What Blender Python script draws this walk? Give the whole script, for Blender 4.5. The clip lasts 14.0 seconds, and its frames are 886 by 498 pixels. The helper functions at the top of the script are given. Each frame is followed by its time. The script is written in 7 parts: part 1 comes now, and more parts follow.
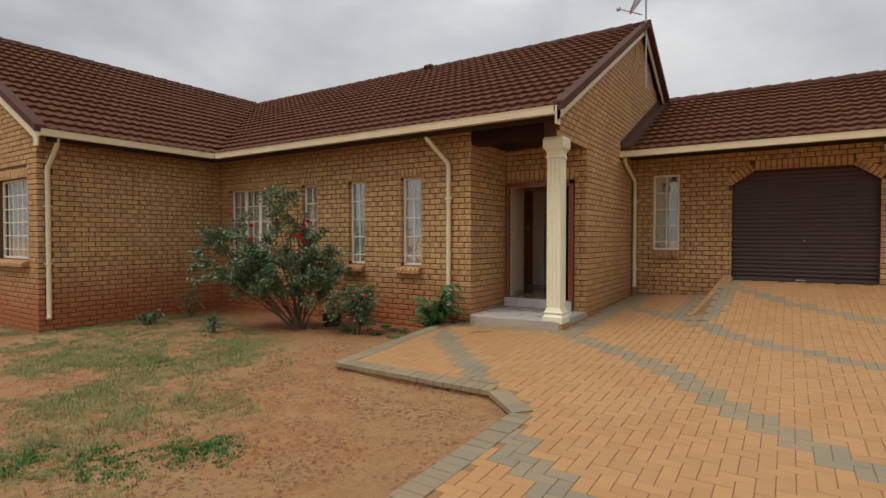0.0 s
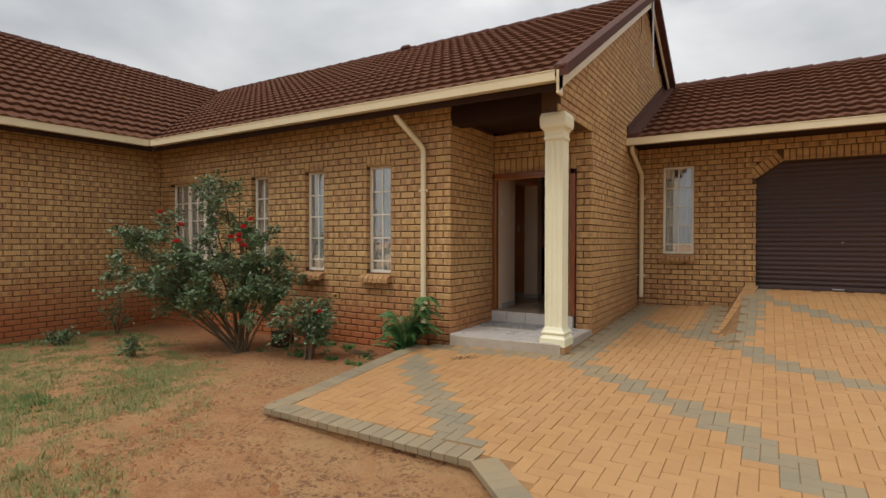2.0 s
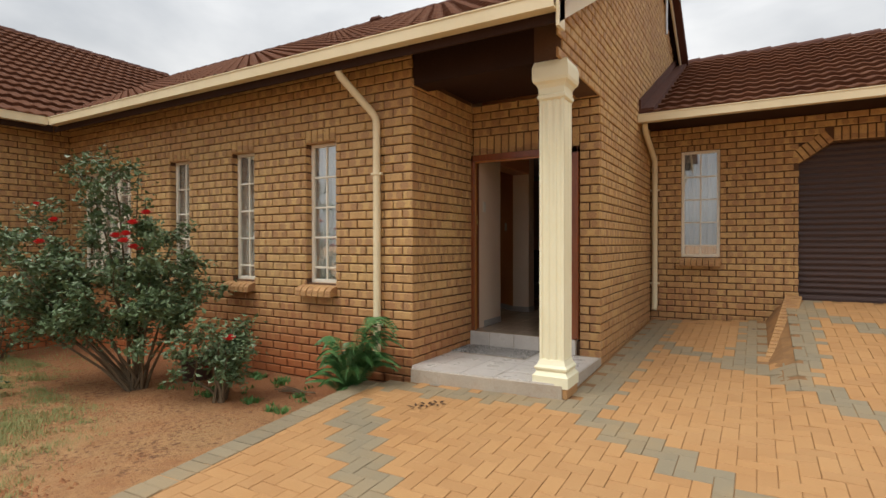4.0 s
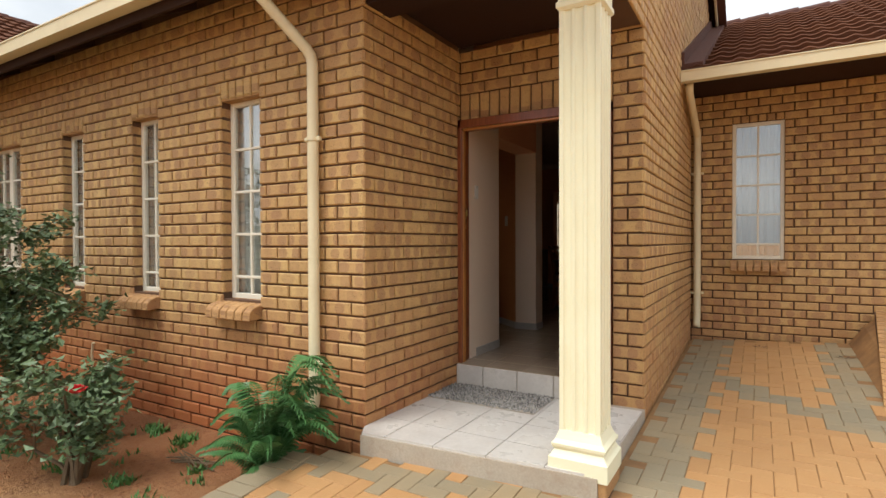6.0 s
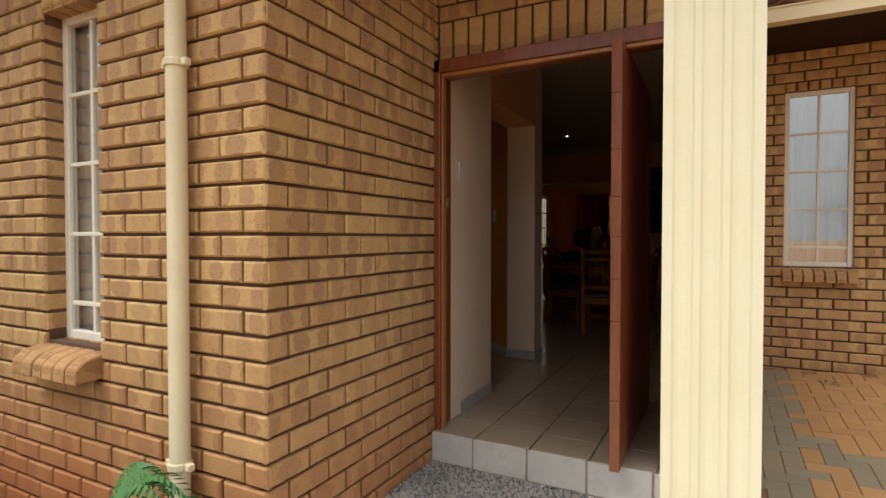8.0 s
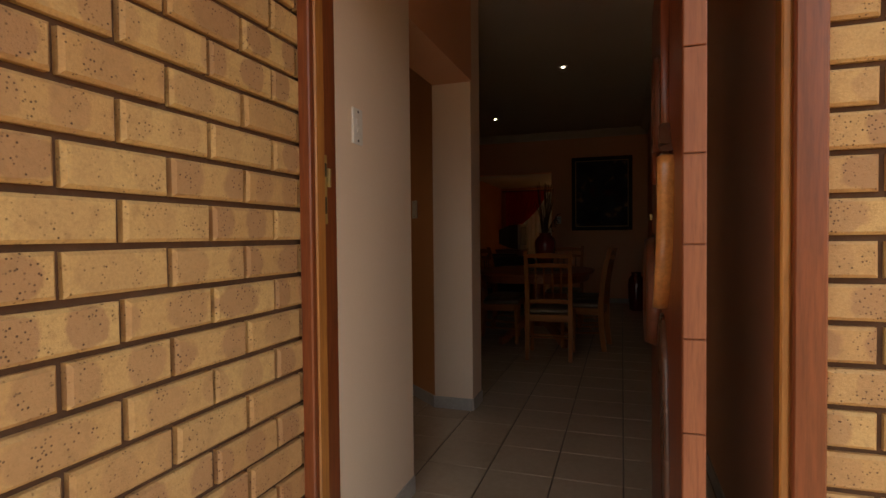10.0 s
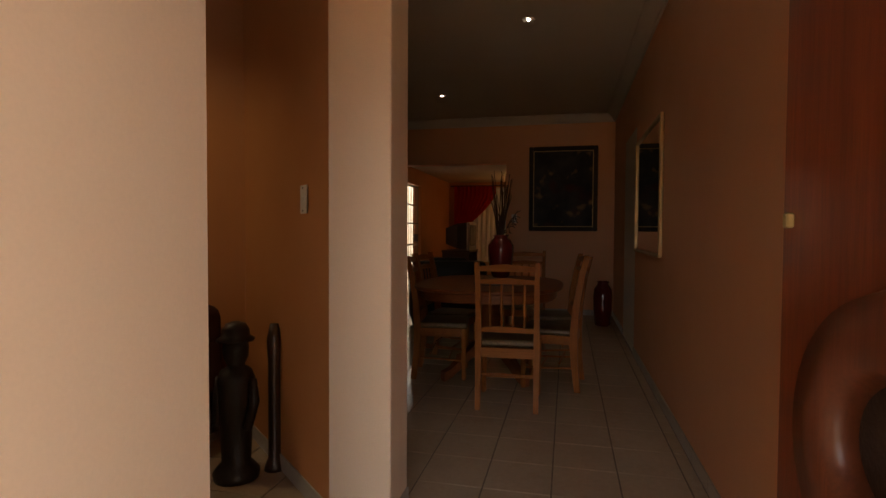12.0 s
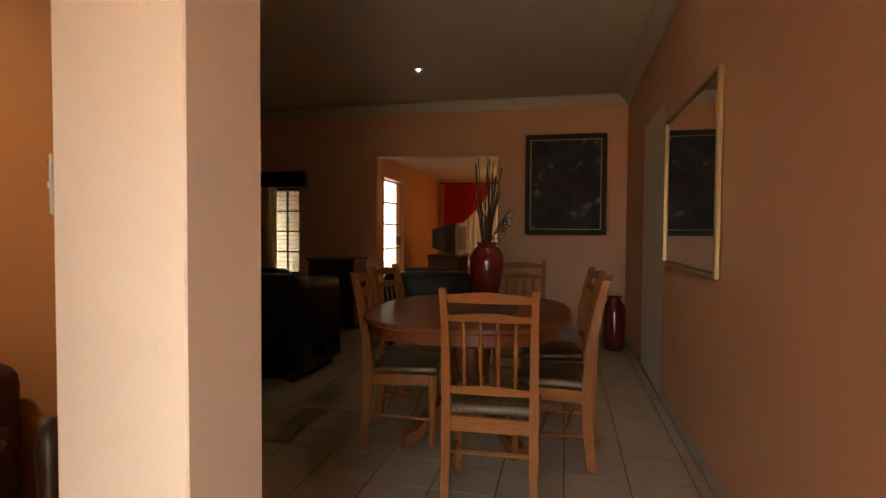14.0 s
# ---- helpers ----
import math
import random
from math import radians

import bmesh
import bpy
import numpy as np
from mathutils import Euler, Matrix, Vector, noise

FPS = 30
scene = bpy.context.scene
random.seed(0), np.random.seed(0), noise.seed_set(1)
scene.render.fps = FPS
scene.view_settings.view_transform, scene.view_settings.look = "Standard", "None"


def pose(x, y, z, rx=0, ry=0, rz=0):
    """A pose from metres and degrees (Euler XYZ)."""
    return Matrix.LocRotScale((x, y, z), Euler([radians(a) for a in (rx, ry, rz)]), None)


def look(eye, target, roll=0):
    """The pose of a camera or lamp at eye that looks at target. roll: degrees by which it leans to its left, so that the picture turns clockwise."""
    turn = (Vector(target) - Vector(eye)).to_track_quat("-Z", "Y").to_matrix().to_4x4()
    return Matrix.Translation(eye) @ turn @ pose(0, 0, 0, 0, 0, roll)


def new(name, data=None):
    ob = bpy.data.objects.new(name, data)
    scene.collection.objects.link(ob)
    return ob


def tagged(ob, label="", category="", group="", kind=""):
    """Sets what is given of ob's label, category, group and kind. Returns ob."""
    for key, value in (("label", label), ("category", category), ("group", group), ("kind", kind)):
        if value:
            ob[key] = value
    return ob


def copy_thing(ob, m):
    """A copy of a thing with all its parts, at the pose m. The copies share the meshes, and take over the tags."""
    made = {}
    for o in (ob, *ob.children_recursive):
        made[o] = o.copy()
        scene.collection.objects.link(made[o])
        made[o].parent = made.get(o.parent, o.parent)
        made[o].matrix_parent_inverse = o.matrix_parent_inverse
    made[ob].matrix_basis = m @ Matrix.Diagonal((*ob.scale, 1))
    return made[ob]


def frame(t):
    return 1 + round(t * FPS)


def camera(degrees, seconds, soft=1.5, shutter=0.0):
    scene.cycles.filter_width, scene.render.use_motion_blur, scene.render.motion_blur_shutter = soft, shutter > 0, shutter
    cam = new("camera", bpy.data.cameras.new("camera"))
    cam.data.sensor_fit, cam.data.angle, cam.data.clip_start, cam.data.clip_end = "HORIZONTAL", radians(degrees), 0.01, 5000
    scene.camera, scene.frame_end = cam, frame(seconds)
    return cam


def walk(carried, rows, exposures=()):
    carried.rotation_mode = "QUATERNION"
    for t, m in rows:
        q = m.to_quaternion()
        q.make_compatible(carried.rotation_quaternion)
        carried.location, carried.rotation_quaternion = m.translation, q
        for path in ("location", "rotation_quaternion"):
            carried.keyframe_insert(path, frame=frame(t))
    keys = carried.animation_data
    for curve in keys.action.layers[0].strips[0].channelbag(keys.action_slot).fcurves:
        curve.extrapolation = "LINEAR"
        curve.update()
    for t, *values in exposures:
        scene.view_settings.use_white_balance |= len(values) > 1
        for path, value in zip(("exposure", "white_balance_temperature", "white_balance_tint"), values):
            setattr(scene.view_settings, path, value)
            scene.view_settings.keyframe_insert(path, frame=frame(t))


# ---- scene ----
cam = camera(79.4, 14.0)
PATH = [
    (0, (4.311, -7.471, 1.343), (3.223, -5.793, 1.303), -0.0),
    (0.5, (4.106, -7.125, 1.341), (3.028, -5.442, 1.305), 0.0),
    (1, (3.932, -6.761, 1.333), (2.863, -5.071, 1.3), -0.1),
    (1.5, (3.747, -6.391, 1.327), (2.686, -4.696, 1.297), -0.1),
    (2, (3.566, -6.02, 1.328), (2.522, -4.313, 1.298), 0.0),
    (2.5, (3.383, -5.613, 1.323), (2.356, -3.897, 1.297), 0.0),
    (3, (3.213, -5.205, 1.326), (2.194, -3.484, 1.301), -0.0),
    (3.2, (3.141, -5.044, 1.321), (2.127, -3.32, 1.296), 0.0),
    (5.3, (2.483, -3.188, 1.283), (1.462, -1.469, 1.273), -0.3),
    (5.5, (2.401, -3.048, 1.302), (1.381, -1.328, 1.282), -0.2),
    (6, (2.195, -2.702, 1.307), (1.174, -0.982, 1.281), -0.2),
    (6.5, (1.963, -2.382, 1.313), (0.947, -0.659, 1.284), -0.2),
    (7, (1.76, -2.044, 1.315), (0.761, -0.311, 1.285), -0.2),
    (7.5, (1.559, -1.717, 1.337), (0.594, 0.034, 1.297), -0.1),
    (8, (1.407, -1.37, 1.355), (0.488, 0.405, 1.313), -0.0),
    (8.2, (1.341, -1.24, 1.37), (0.449, 0.549, 1.323), 0.0),
    (10.3, (0.802, 0.147, 1.387), (0.211, 2.057, 1.33), -0.1),
    (10.5, (0.768, 0.284, 1.402), (0.207, 2.202, 1.339), 0.3),
    (11, (0.686, 0.613, 1.421), (0.176, 2.546, 1.362), 0.2),
    (11.5, (0.629, 0.918, 1.43), (0.151, 2.859, 1.369), 0.3),
    (12, (0.616, 1.237, 1.426), (0.163, 3.184, 1.362), 0.3),
    (12.5, (0.592, 1.566, 1.445), (0.154, 3.517, 1.385), 0.3),
    (13, (0.58, 1.838, 1.47), (0.152, 3.791, 1.406), 0.2),
    (13.5, (0.574, 2.125, 1.475), (0.147, 4.077, 1.411), 0.4),
    (14, (0.548, 2.417, 1.471), (0.105, 4.366, 1.406), 0.4),
]
EXPOSURES = [(0, -0.12, 6650, 10), (1.5, 0.02, 6650, 10), (3, 0.2, 6700, 10), (5.5, 0.68, 6600, 9), (6.5, 0.86, 6450, 8), (8.2, 0.68, 6450, 8), (10.3, 1.4, 7200, 12), (11, 2.0, 7400, 14), (12, 2.66, 7500, 14), (12.5, 3.18, 7500, 15), (13.5, 4.2, 6800, 8), (14, 4.43, 6500, 4)]
walk(cam, [(t, look(eye, target, roll)) for t, eye, target, roll in PATH], EXPOSURES)

# ---- world, sun ----
world = bpy.data.worlds.new("overcast_sky")
scene.world = world
world.use_nodes = True
wn, wl = world.node_tree.nodes, world.node_tree.links
wn.clear()
w_out = wn.new("ShaderNodeOutputWorld")
w_bg = wn.new("ShaderNodeBackground")
w_sky = wn.new("ShaderNodeTexSky")
w_sky.sky_type, w_sky.sun_disc = "NISHITA", False
w_sky.sun_elevation, w_sky.sun_rotation = radians(61), radians(204)
w_co = wn.new("ShaderNodeTexCoord")
w_map = wn.new("ShaderNodeMapping")
w_map.inputs["Scale"].default_value = (1.0, 1.0, 2.6)
w_noise = wn.new("ShaderNodeTexNoise")
w_noise.inputs["Scale"].default_value, w_noise.inputs["Detail"].default_value = 1.7, 6.0
w_noise.inputs["Roughness"].default_value = 0.5
w_noise.inputs["Distortion"].default_value = 0.4
w_ramp = wn.new("ShaderNodeValToRGB")
w_ramp.color_ramp.elements[0].position, w_ramp.color_ramp.elements[0].color = 0.36, (5.4, 5.8, 6.3, 1)
w_ramp.color_ramp.elements[1].position, w_ramp.color_ramp.elements[1].color = 0.66, (10.8, 11.0, 11.2, 1)
w_mix = wn.new("ShaderNodeMix")
w_mix.data_type = "RGBA"
w_mix.inputs[0].default_value = 0.93
wl.new(w_co.outputs["Generated"], w_map.inputs["Vector"])
wl.new(w_map.outputs[0], w_noise.inputs["Vector"])
wl.new(w_noise.outputs[0], w_ramp.inputs[0])
wl.new(w_sky.outputs[0], w_mix.inputs[6])
wl.new(w_ramp.outputs[0], w_mix.inputs[7])
w_sep = wn.new("ShaderNodeSeparateXYZ")
wl.new(w_co.outputs["Generated"], w_sep.inputs[0])
w_grad = wn.new("ShaderNodeMapRange")
for i_, v_ in enumerate((0.0, 1.0, 0.43, 1.45)):
    w_grad.inputs[i_ + 1].default_value = v_
wl.new(w_sep.outputs[2], w_grad.inputs[0])
w_mul = wn.new("ShaderNodeVectorMath")
w_mul.operation = "SCALE"
wl.new(w_mix.outputs[2], w_mul.inputs[0])
wl.new(w_grad.outputs[0], w_mul.inputs[3])
wl.new(w_mul.outputs[0], w_bg.inputs[0])
wl.new(w_bg.outputs[0], w_out.inputs[0])
w_bg.inputs[1].default_value = 0.1

sun = new("sun", bpy.data.lights.new("sun", "SUN"))
sun.data.energy, sun.data.angle, sun.data.color = 1.4, radians(28), (1.0, 0.96, 0.9)
sun.matrix_world = look((-3.5, -8, 16), (0, 0, 0))


# ---- materials ----
def nodes_of(name):
    m = bpy.data.materials.new(name)
    m.use_nodes = True
    return m, m.node_tree.nodes, m.node_tree.links, m.node_tree.nodes["Principled BSDF"]


def mix_node(n, l, fac, a, b, mode="MIX"):
    x = n.new("ShaderNodeMix")
    x.data_type, x.blend_type = "RGBA", mode
    for sock, v in ((x.inputs[0], fac), (x.inputs[6], a), (x.inputs[7], b)):
        if hasattr(v, "is_output"):
            l.new(v, sock)
        elif isinstance(v, tuple):
            sock.default_value = (*v[:3], 1)
        else:
            sock.default_value = v
    return x.outputs[2]


def noise_node(n, l, co, scale, detail=4, rough=0.55, stretch=None):
    if stretch:
        mp = n.new("ShaderNodeMapping")
        mp.inputs["Scale"].default_value = stretch
        l.new(co, mp.inputs["Vector"])
        co = mp.outputs[0]
    t = n.new("ShaderNodeTexNoise")
    t.inputs["Scale"].default_value, t.inputs["Detail"].default_value, t.inputs["Roughness"].default_value = scale, detail, rough
    l.new(co, t.inputs["Vector"])
    return t.outputs[0]


def remap(n, l, v, a, b, c=0.0, d=1.0):
    r = n.new("ShaderNodeMapRange")
    r.inputs[1].default_value, r.inputs[2].default_value, r.inputs[3].default_value, r.inputs[4].default_value = a, b, c, d
    l.new(v, r.inputs[0])
    return r.outputs[0]


def math_node(n, l, op, a, b=0.0):
    x = n.new("ShaderNodeMath")
    x.operation = op
    for sock, v in zip(x.inputs, (a, b)):
        if hasattr(v, "is_output"):
            l.new(v, sock)
        else:
            sock.default_value = v
    return x.outputs[0]


def bump(n, l, bsdf, height, strength=0.3, distance=0.004):
    b = n.new("ShaderNodeBump")
    b.inputs["Strength"].default_value, b.inputs["Distance"].default_value = strength, distance
    l.new(height, b.inputs["Height"])
    l.new(b.outputs[0], bsdf.inputs["Normal"])


def surface(name, c1, c2, rough=0.6, metal=0.0, scale=3.0, fine=60.0, bump_s=0.15, dirt=None, dirt_amt=0.3, stretch=None, local=False, coat=0.0, grain=0.45):
    """Two colours mingled at a coarse and a fine scale, with fine relief."""
    m, n, l, p = nodes_of(name)
    co = n.new("ShaderNodeTexCoord").outputs["Object"] if local else n.new("ShaderNodeNewGeometry").outputs["Position"]
    a = noise_node(n, l, co, scale, 5, 0.6, stretch)
    b = noise_node(n, l, co, fine, 3, 0.6, stretch)
    col = mix_node(n, l, remap(n, l, a, 0.3, 0.7), c1, c2)
    col = mix_node(n, l, remap(n, l, b, 0.3, 0.75, 0.0, grain), col, tuple(v * 0.7 for v in c1))
    if dirt:
        d = noise_node(n, l, co, scale * 2.3, 6, 0.7)
        col = mix_node(n, l, remap(n, l, d, 0.52, 0.75, 0.0, dirt_amt), col, dirt)
    l.new(col, p.inputs["Base Color"])
    l.new(remap(n, l, a, 0.2, 0.8, max(rough - 0.08, 0.02), min(rough + 0.08, 1)), p.inputs["Roughness"])
    p.inputs["Metallic"].default_value = metal
    p.inputs["Coat Weight"].default_value = coat
    bump(n, l, p, b, bump_s)
    return m


def brick_material(name, light, mid, dark, stain, stain_top, pits=True):
    m, n, l, p = nodes_of(name)
    geo = n.new("ShaderNodeNewGeometry")
    info = n.new("ShaderNodeObjectInfo")
    uv = n.new("ShaderNodeUVMap").outputs[0]
    pos = geo.outputs["Position"]
    rnd = math_node(n, l, "FRACT", math_node(n, l, "ADD", geo.outputs["Random Per Island"], math_node(n, l, "MULTIPLY", info.outputs["Random"], 7.31)))
    rnd2 = math_node(n, l, "FRACT", math_node(n, l, "MULTIPLY", rnd, 37.7))
    sep = n.new("ShaderNodeSeparateXYZ")
    l.new(uv, sep.inputs[0])
    a = noise_node(n, l, pos, 24, 4, 0.6)
    warp = math_node(n, l, "MULTIPLY", math_node(n, l, "SUBTRACT", a, 0.5), 0.5)
    # two or three rounded kiln-flash patches along each brick
    u = math_node(n, l, "ADD", math_node(n, l, "MULTIPLY", sep.outputs[0], remap(n, l, rnd2, 0.0, 1.0, 0.9, 2.0)), math_node(n, l, "MULTIPLY", rnd, 3.0))
    du = math_node(n, l, "MULTIPLY", math_node(n, l, "ABSOLUTE", math_node(n, l, "SUBTRACT", math_node(n, l, "FRACT", u), 0.5)), 1.9)
    dv = math_node(n, l, "MULTIPLY", math_node(n, l, "ABSOLUTE", math_node(n, l, "SUBTRACT", sep.outputs[1], 0.5)), 1.35)
    rad = math_node(n, l, "ADD", math_node(n, l, "POWER", math_node(n, l, "ADD", math_node(n, l, "POWER", du, 2.6), math_node(n, l, "POWER", dv, 2.6)), 0.385), warp)
    rnd3 = math_node(n, l, "FRACT", math_node(n, l, "MULTIPLY", rnd, 91.3))
    flash = math_node(n, l, "MULTIPLY", remap(n, l, rad, 0.56, 0.66, 1.0, 0.0), remap(n, l, rnd3, 0.1, 0.75, 0.25, 1.0))
    f = noise_node(n, l, pos, 170, 4, 0.65)
    col = mix_node(n, l, remap(n, l, rnd, 0.0, 1.0, 0.0, 0.85), light, mid)
    col = mix_node(n, l, remap(n, l, noise_node(n, l, pos, 0.9, 4, 0.6), 0.42, 0.7, 0.0, 0.35), col, dark)
    col = mix_node(n, l, math_node(n, l, "MULTIPLY", flash, 0.72), col, dark)
    blot = noise_node(n, l, pos, 38, 4, 0.7)
    col = mix_node(n, l, remap(n, l, blot, 0.5, 0.72, 0.0, 0.45), col, tuple(v * 0.6 for v in mid))
    col = mix_node(n, l, remap(n, l, f, 0.35, 0.75, 0.0, 0.4), col, tuple(v * 0.6 for v in mid))
    height = f
    if pits:
        v = n.new("ShaderNodeTexVoronoi")
        v.inputs["Scale"].default_value = 120
        l.new(pos, v.inputs["Vector"])
        pit = remap(n, l, v.outputs["Distance"], 0.16, 0.3, 1.0, 0.0)
        where = math_node(n, l, "ADD", math_node(n, l, "MULTIPLY", flash, 0.1), noise_node(n, l, pos, 26, 3))
        pit = math_node(n, l, "MULTIPLY", pit, remap(n, l, where, 0.5, 0.64))
        col = mix_node(n, l, math_node(n, l, "MULTIPLY", pit, 0.9), col, (0.05, 0.022, 0.012))
        height = math_node(n, l, "SUBTRACT", f, math_node(n, l, "MULTIPLY", pit, 1.2))
    if stain:
        sp = n.new("ShaderNodeSeparateXYZ")
        l.new(pos, sp.inputs[0])
        h = math_node(n, l, "ADD", sp.outputs[2], math_node(n, l, "MULTIPLY", noise_node(n, l, pos, 2.2, 5, 0.6), -0.7))
        beside_soil = remap(n, l, sp.outputs[0], -0.9, 1.2, 1.0, 0.4)
        col = mix_node(n, l, math_node(n, l, "MULTIPLY", remap(n, l, h, -0.4, stain_top, 0.92, 0.0), beside_soil), col, stain)
    l.new(col, p.inputs["Base Color"])
    p.inputs["Roughness"].default_value = 0.72
    bump(n, l, p, height, 0.45, 0.005)
    return m


def paint(name, c1, c2, rough=0.5, scale=1.2):
    return surface(name, c1, c2, rough, 0, scale, 140, 0.025, grain=0.15)


def glass_material(name, tint=(0.95, 0.97, 0.97), gloss=0.1):
    m, n, l, p = nodes_of(name)
    n.remove(p)
    tr, gl, mx = n.new("ShaderNodeBsdfTransparent"), n.new("ShaderNodeBsdfGlossy"), n.new("ShaderNodeMixShader")
    fr = n.new("ShaderNodeLayerWeight")
    fr.inputs[0].default_value = 0.5
    tr.inputs[0].default_value = (*tint, 1)
    gl.inputs["Roughness"].default_value = 0.02
    l.new(remap(n, l, math_node(n, l, "POWER", fr.outputs["Facing"], 4.0), 0.0, 1.0, gloss, 0.9), mx.inputs[0])
    l.new(tr.outputs[0], mx.inputs[1])
    l.new(gl.outputs[0], mx.inputs[2])
    l.new(mx.outputs[0], n["Material Output"].inputs[0])
    return m


def cloth(name, c, translucent=0.5, alpha=0.0, scale=240):
    """Thin woven cloth that lets light through."""
    m, n, l, p = nodes_of(name)
    pos = n.new("ShaderNodeNewGeometry").outputs["Position"]
    f = noise_node(n, l, pos, scale, 2)
    col = mix_node(n, l, remap(n, l, f, 0.3, 0.7), c, tuple(v * 0.8 for v in c))
    d, t, x, a, y = (n.new(k) for k in ("ShaderNodeBsdfDiffuse", "ShaderNodeBsdfTranslucent", "ShaderNodeMixShader", "ShaderNodeBsdfTransparent", "ShaderNodeMixShader"))
    l.new(col, d.inputs[0])
    l.new(col, t.inputs[0])
    x.inputs[0].default_value, y.inputs[0].default_value = translucent, alpha
    l.new(d.outputs[0], x.inputs[1])
    l.new(t.outputs[0], x.inputs[2])
    l.new(x.outputs[0], y.inputs[1])
    l.new(a.outputs[0], y.inputs[2])
    l.new(y.outputs[0], n["Material Output"].inputs[0])
    return m


def wood(name, c1, c2, rough=0.4, axis=2, coat=0.0, local=True, grain=1.0):
    m, n, l, p = nodes_of(name)
    co = n.new("ShaderNodeTexCoord").outputs["Object"] if local else n.new("ShaderNodeNewGeometry").outputs["Position"]
    st = [26.0 * grain] * 3
    st[axis] = 1.6 * grain
    a = noise_node(n, l, co, 1.0, 5, 0.6, tuple(st))
    b = noise_node(n, l, co, 5.0, 4, 0.7, tuple(st))
    c = noise_node(n, l, co, 2.5, 3)
    col = mix_node(n, l, remap(n, l, a, 0.3, 0.7), c1, c2)
    col = mix_node(n, l, remap(n, l, b, 0.42, 0.7, 0.0, 0.55), col, tuple(v * 0.45 for v in c2))
    col = mix_node(n, l, remap(n, l, c, 0.4, 0.8, 0.0, 0.35), col, tuple(v * 0.6 for v in c1))
    l.new(col, p.inputs["Base Color"])
    p.inputs["Roughness"].default_value = rough
    p.inputs["Coat Weight"].default_value, p.inputs["Coat Roughness"].default_value = coat, 0.15
    bump(n, l, p, b, 0.12, 0.002)
    return m


def glow(name, c, strength):
    m, n, l, p = nodes_of(name)
    p.inputs["Base Color"].default_value = (*c, 1)
    p.inputs["Emission Color"].default_value = (*c, 1)
    p.inputs["Emission Strength"].default_value = strength
    return m


M_BRICK = brick_material("tan_flashed_brick", (0.66, 0.44, 0.18), (0.53, 0.31, 0.125), (0.37, 0.195, 0.1), (0.37, 0.105, 0.03), 0.62)
M_BRICK_EDGE = brick_material("tan_edge_brick", (0.56, 0.32, 0.13), (0.48, 0.26, 0.1), (0.32, 0.16, 0.08), None, 0)
M_MORTAR = surface("raked_brown_mortar", (0.1, 0.051, 0.028), (0.15, 0.08, 0.044), 0.95, 0, 4, 90, 0.5)
M_TILE_ROOF = surface("brown_stone_coated_roof_tile", (0.115, 0.047, 0.026), (0.165, 0.073, 0.041), 0.95, 0, 1.5, 240, 0.6, (0.06, 0.03, 0.025), 0.4)
M_RIDGE = surface("brown_ridge_capping", (0.09, 0.04, 0.03), (0.13, 0.06, 0.045), 0.75, 0, 2, 200, 0.4)
M_CREAM = surface("cream_enamel_paint", (0.72, 0.62, 0.40), (0.78, 0.69, 0.47), 0.45, 0, 1.5, 110, 0.03, (0.5, 0.4, 0.25), 0.25, grain=0.18)
M_COLUMN = surface("pale_yellow_column_paint", (0.83, 0.79, 0.55), (0.87, 0.84, 0.62), 0.5, 0, 2.2, 160, 0.03, (0.7, 0.63, 0.42), 0.2, grain=0.12)
M_WHITE_STEEL = surface("off_white_window_paint", (0.82, 0.76, 0.62), (0.86, 0.81, 0.69), 0.4, 0, 4, 70, 0.06)
M_SOFFIT = surface("dark_brown_soffit_board", (0.035, 0.018, 0.013), (0.05, 0.026, 0.019), 0.7, 0, 2, 60, 0.15)
M_GARAGE = surface("dark_brown_roller_steel", (0.055, 0.028, 0.024), (0.075, 0.038, 0.03), 0.5, 0, 1.5, 60, 0.08)
for m_ in (M_TILE_ROOF, M_RIDGE, M_SOFFIT):
    m_.node_tree.nodes["Principled BSDF"].inputs["Specular IOR Level"].default_value = 0.12
M_GLASS = glass_material("window_glass", gloss=0.3)
M_NET = cloth("white_net_curtain", (0.95, 0.93, 0.89), 0.12, 0.02)
M_RED_CLOTH = cloth("red_voile_curtain", (0.75, 0.06, 0.03), 0.7, 0.02)
M_FRAME_WOOD = wood("varnished_red_brown_frame_wood", (0.30, 0.085, 0.028), (0.19, 0.05, 0.018), 0.35, 2, 0.3, False)
M_AMBER = wood("varnished_amber_wood", (0.55, 0.24, 0.06), (0.42, 0.16, 0.04), 0.35, 2, 0.3, False)
M_DOOR = wood("carved_mahogany", (0.27, 0.066, 0.024), (0.16, 0.036, 0.013), 0.36, 2, 0.15, False, 0.7)
M_DOOR_EDGE = wood("worn_door_edge_wood", (0.36, 0.13, 0.055), (0.26, 0.08, 0.035), 0.5, 2, 0.0, False, 1.4)
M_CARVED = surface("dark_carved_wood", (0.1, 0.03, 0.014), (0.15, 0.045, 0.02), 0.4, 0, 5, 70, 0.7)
M_OAK = wood("honey_oak", (0.37, 0.135, 0.03), (0.27, 0.088, 0.018), 0.5, 2, 0.05)
M_OAK_H = wood("honey_oak_across", (0.36, 0.13, 0.029), (0.26, 0.085, 0.018), 0.5, 0, 0.05)
M_TABLE = wood("red_brown_oak", (0.25, 0.078, 0.026), (0.165, 0.048, 0.015), 0.4, 0, 0.1)
for m_ in (M_OAK, M_OAK_H, M_TABLE):
    m_.node_tree.nodes["Principled BSDF"].inputs["Specular IOR Level"].default_value = 0.2
# one peach paint twice: deeper orange for dim rooms, paler where daylight falls
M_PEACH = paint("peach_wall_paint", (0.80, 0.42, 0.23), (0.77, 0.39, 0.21))
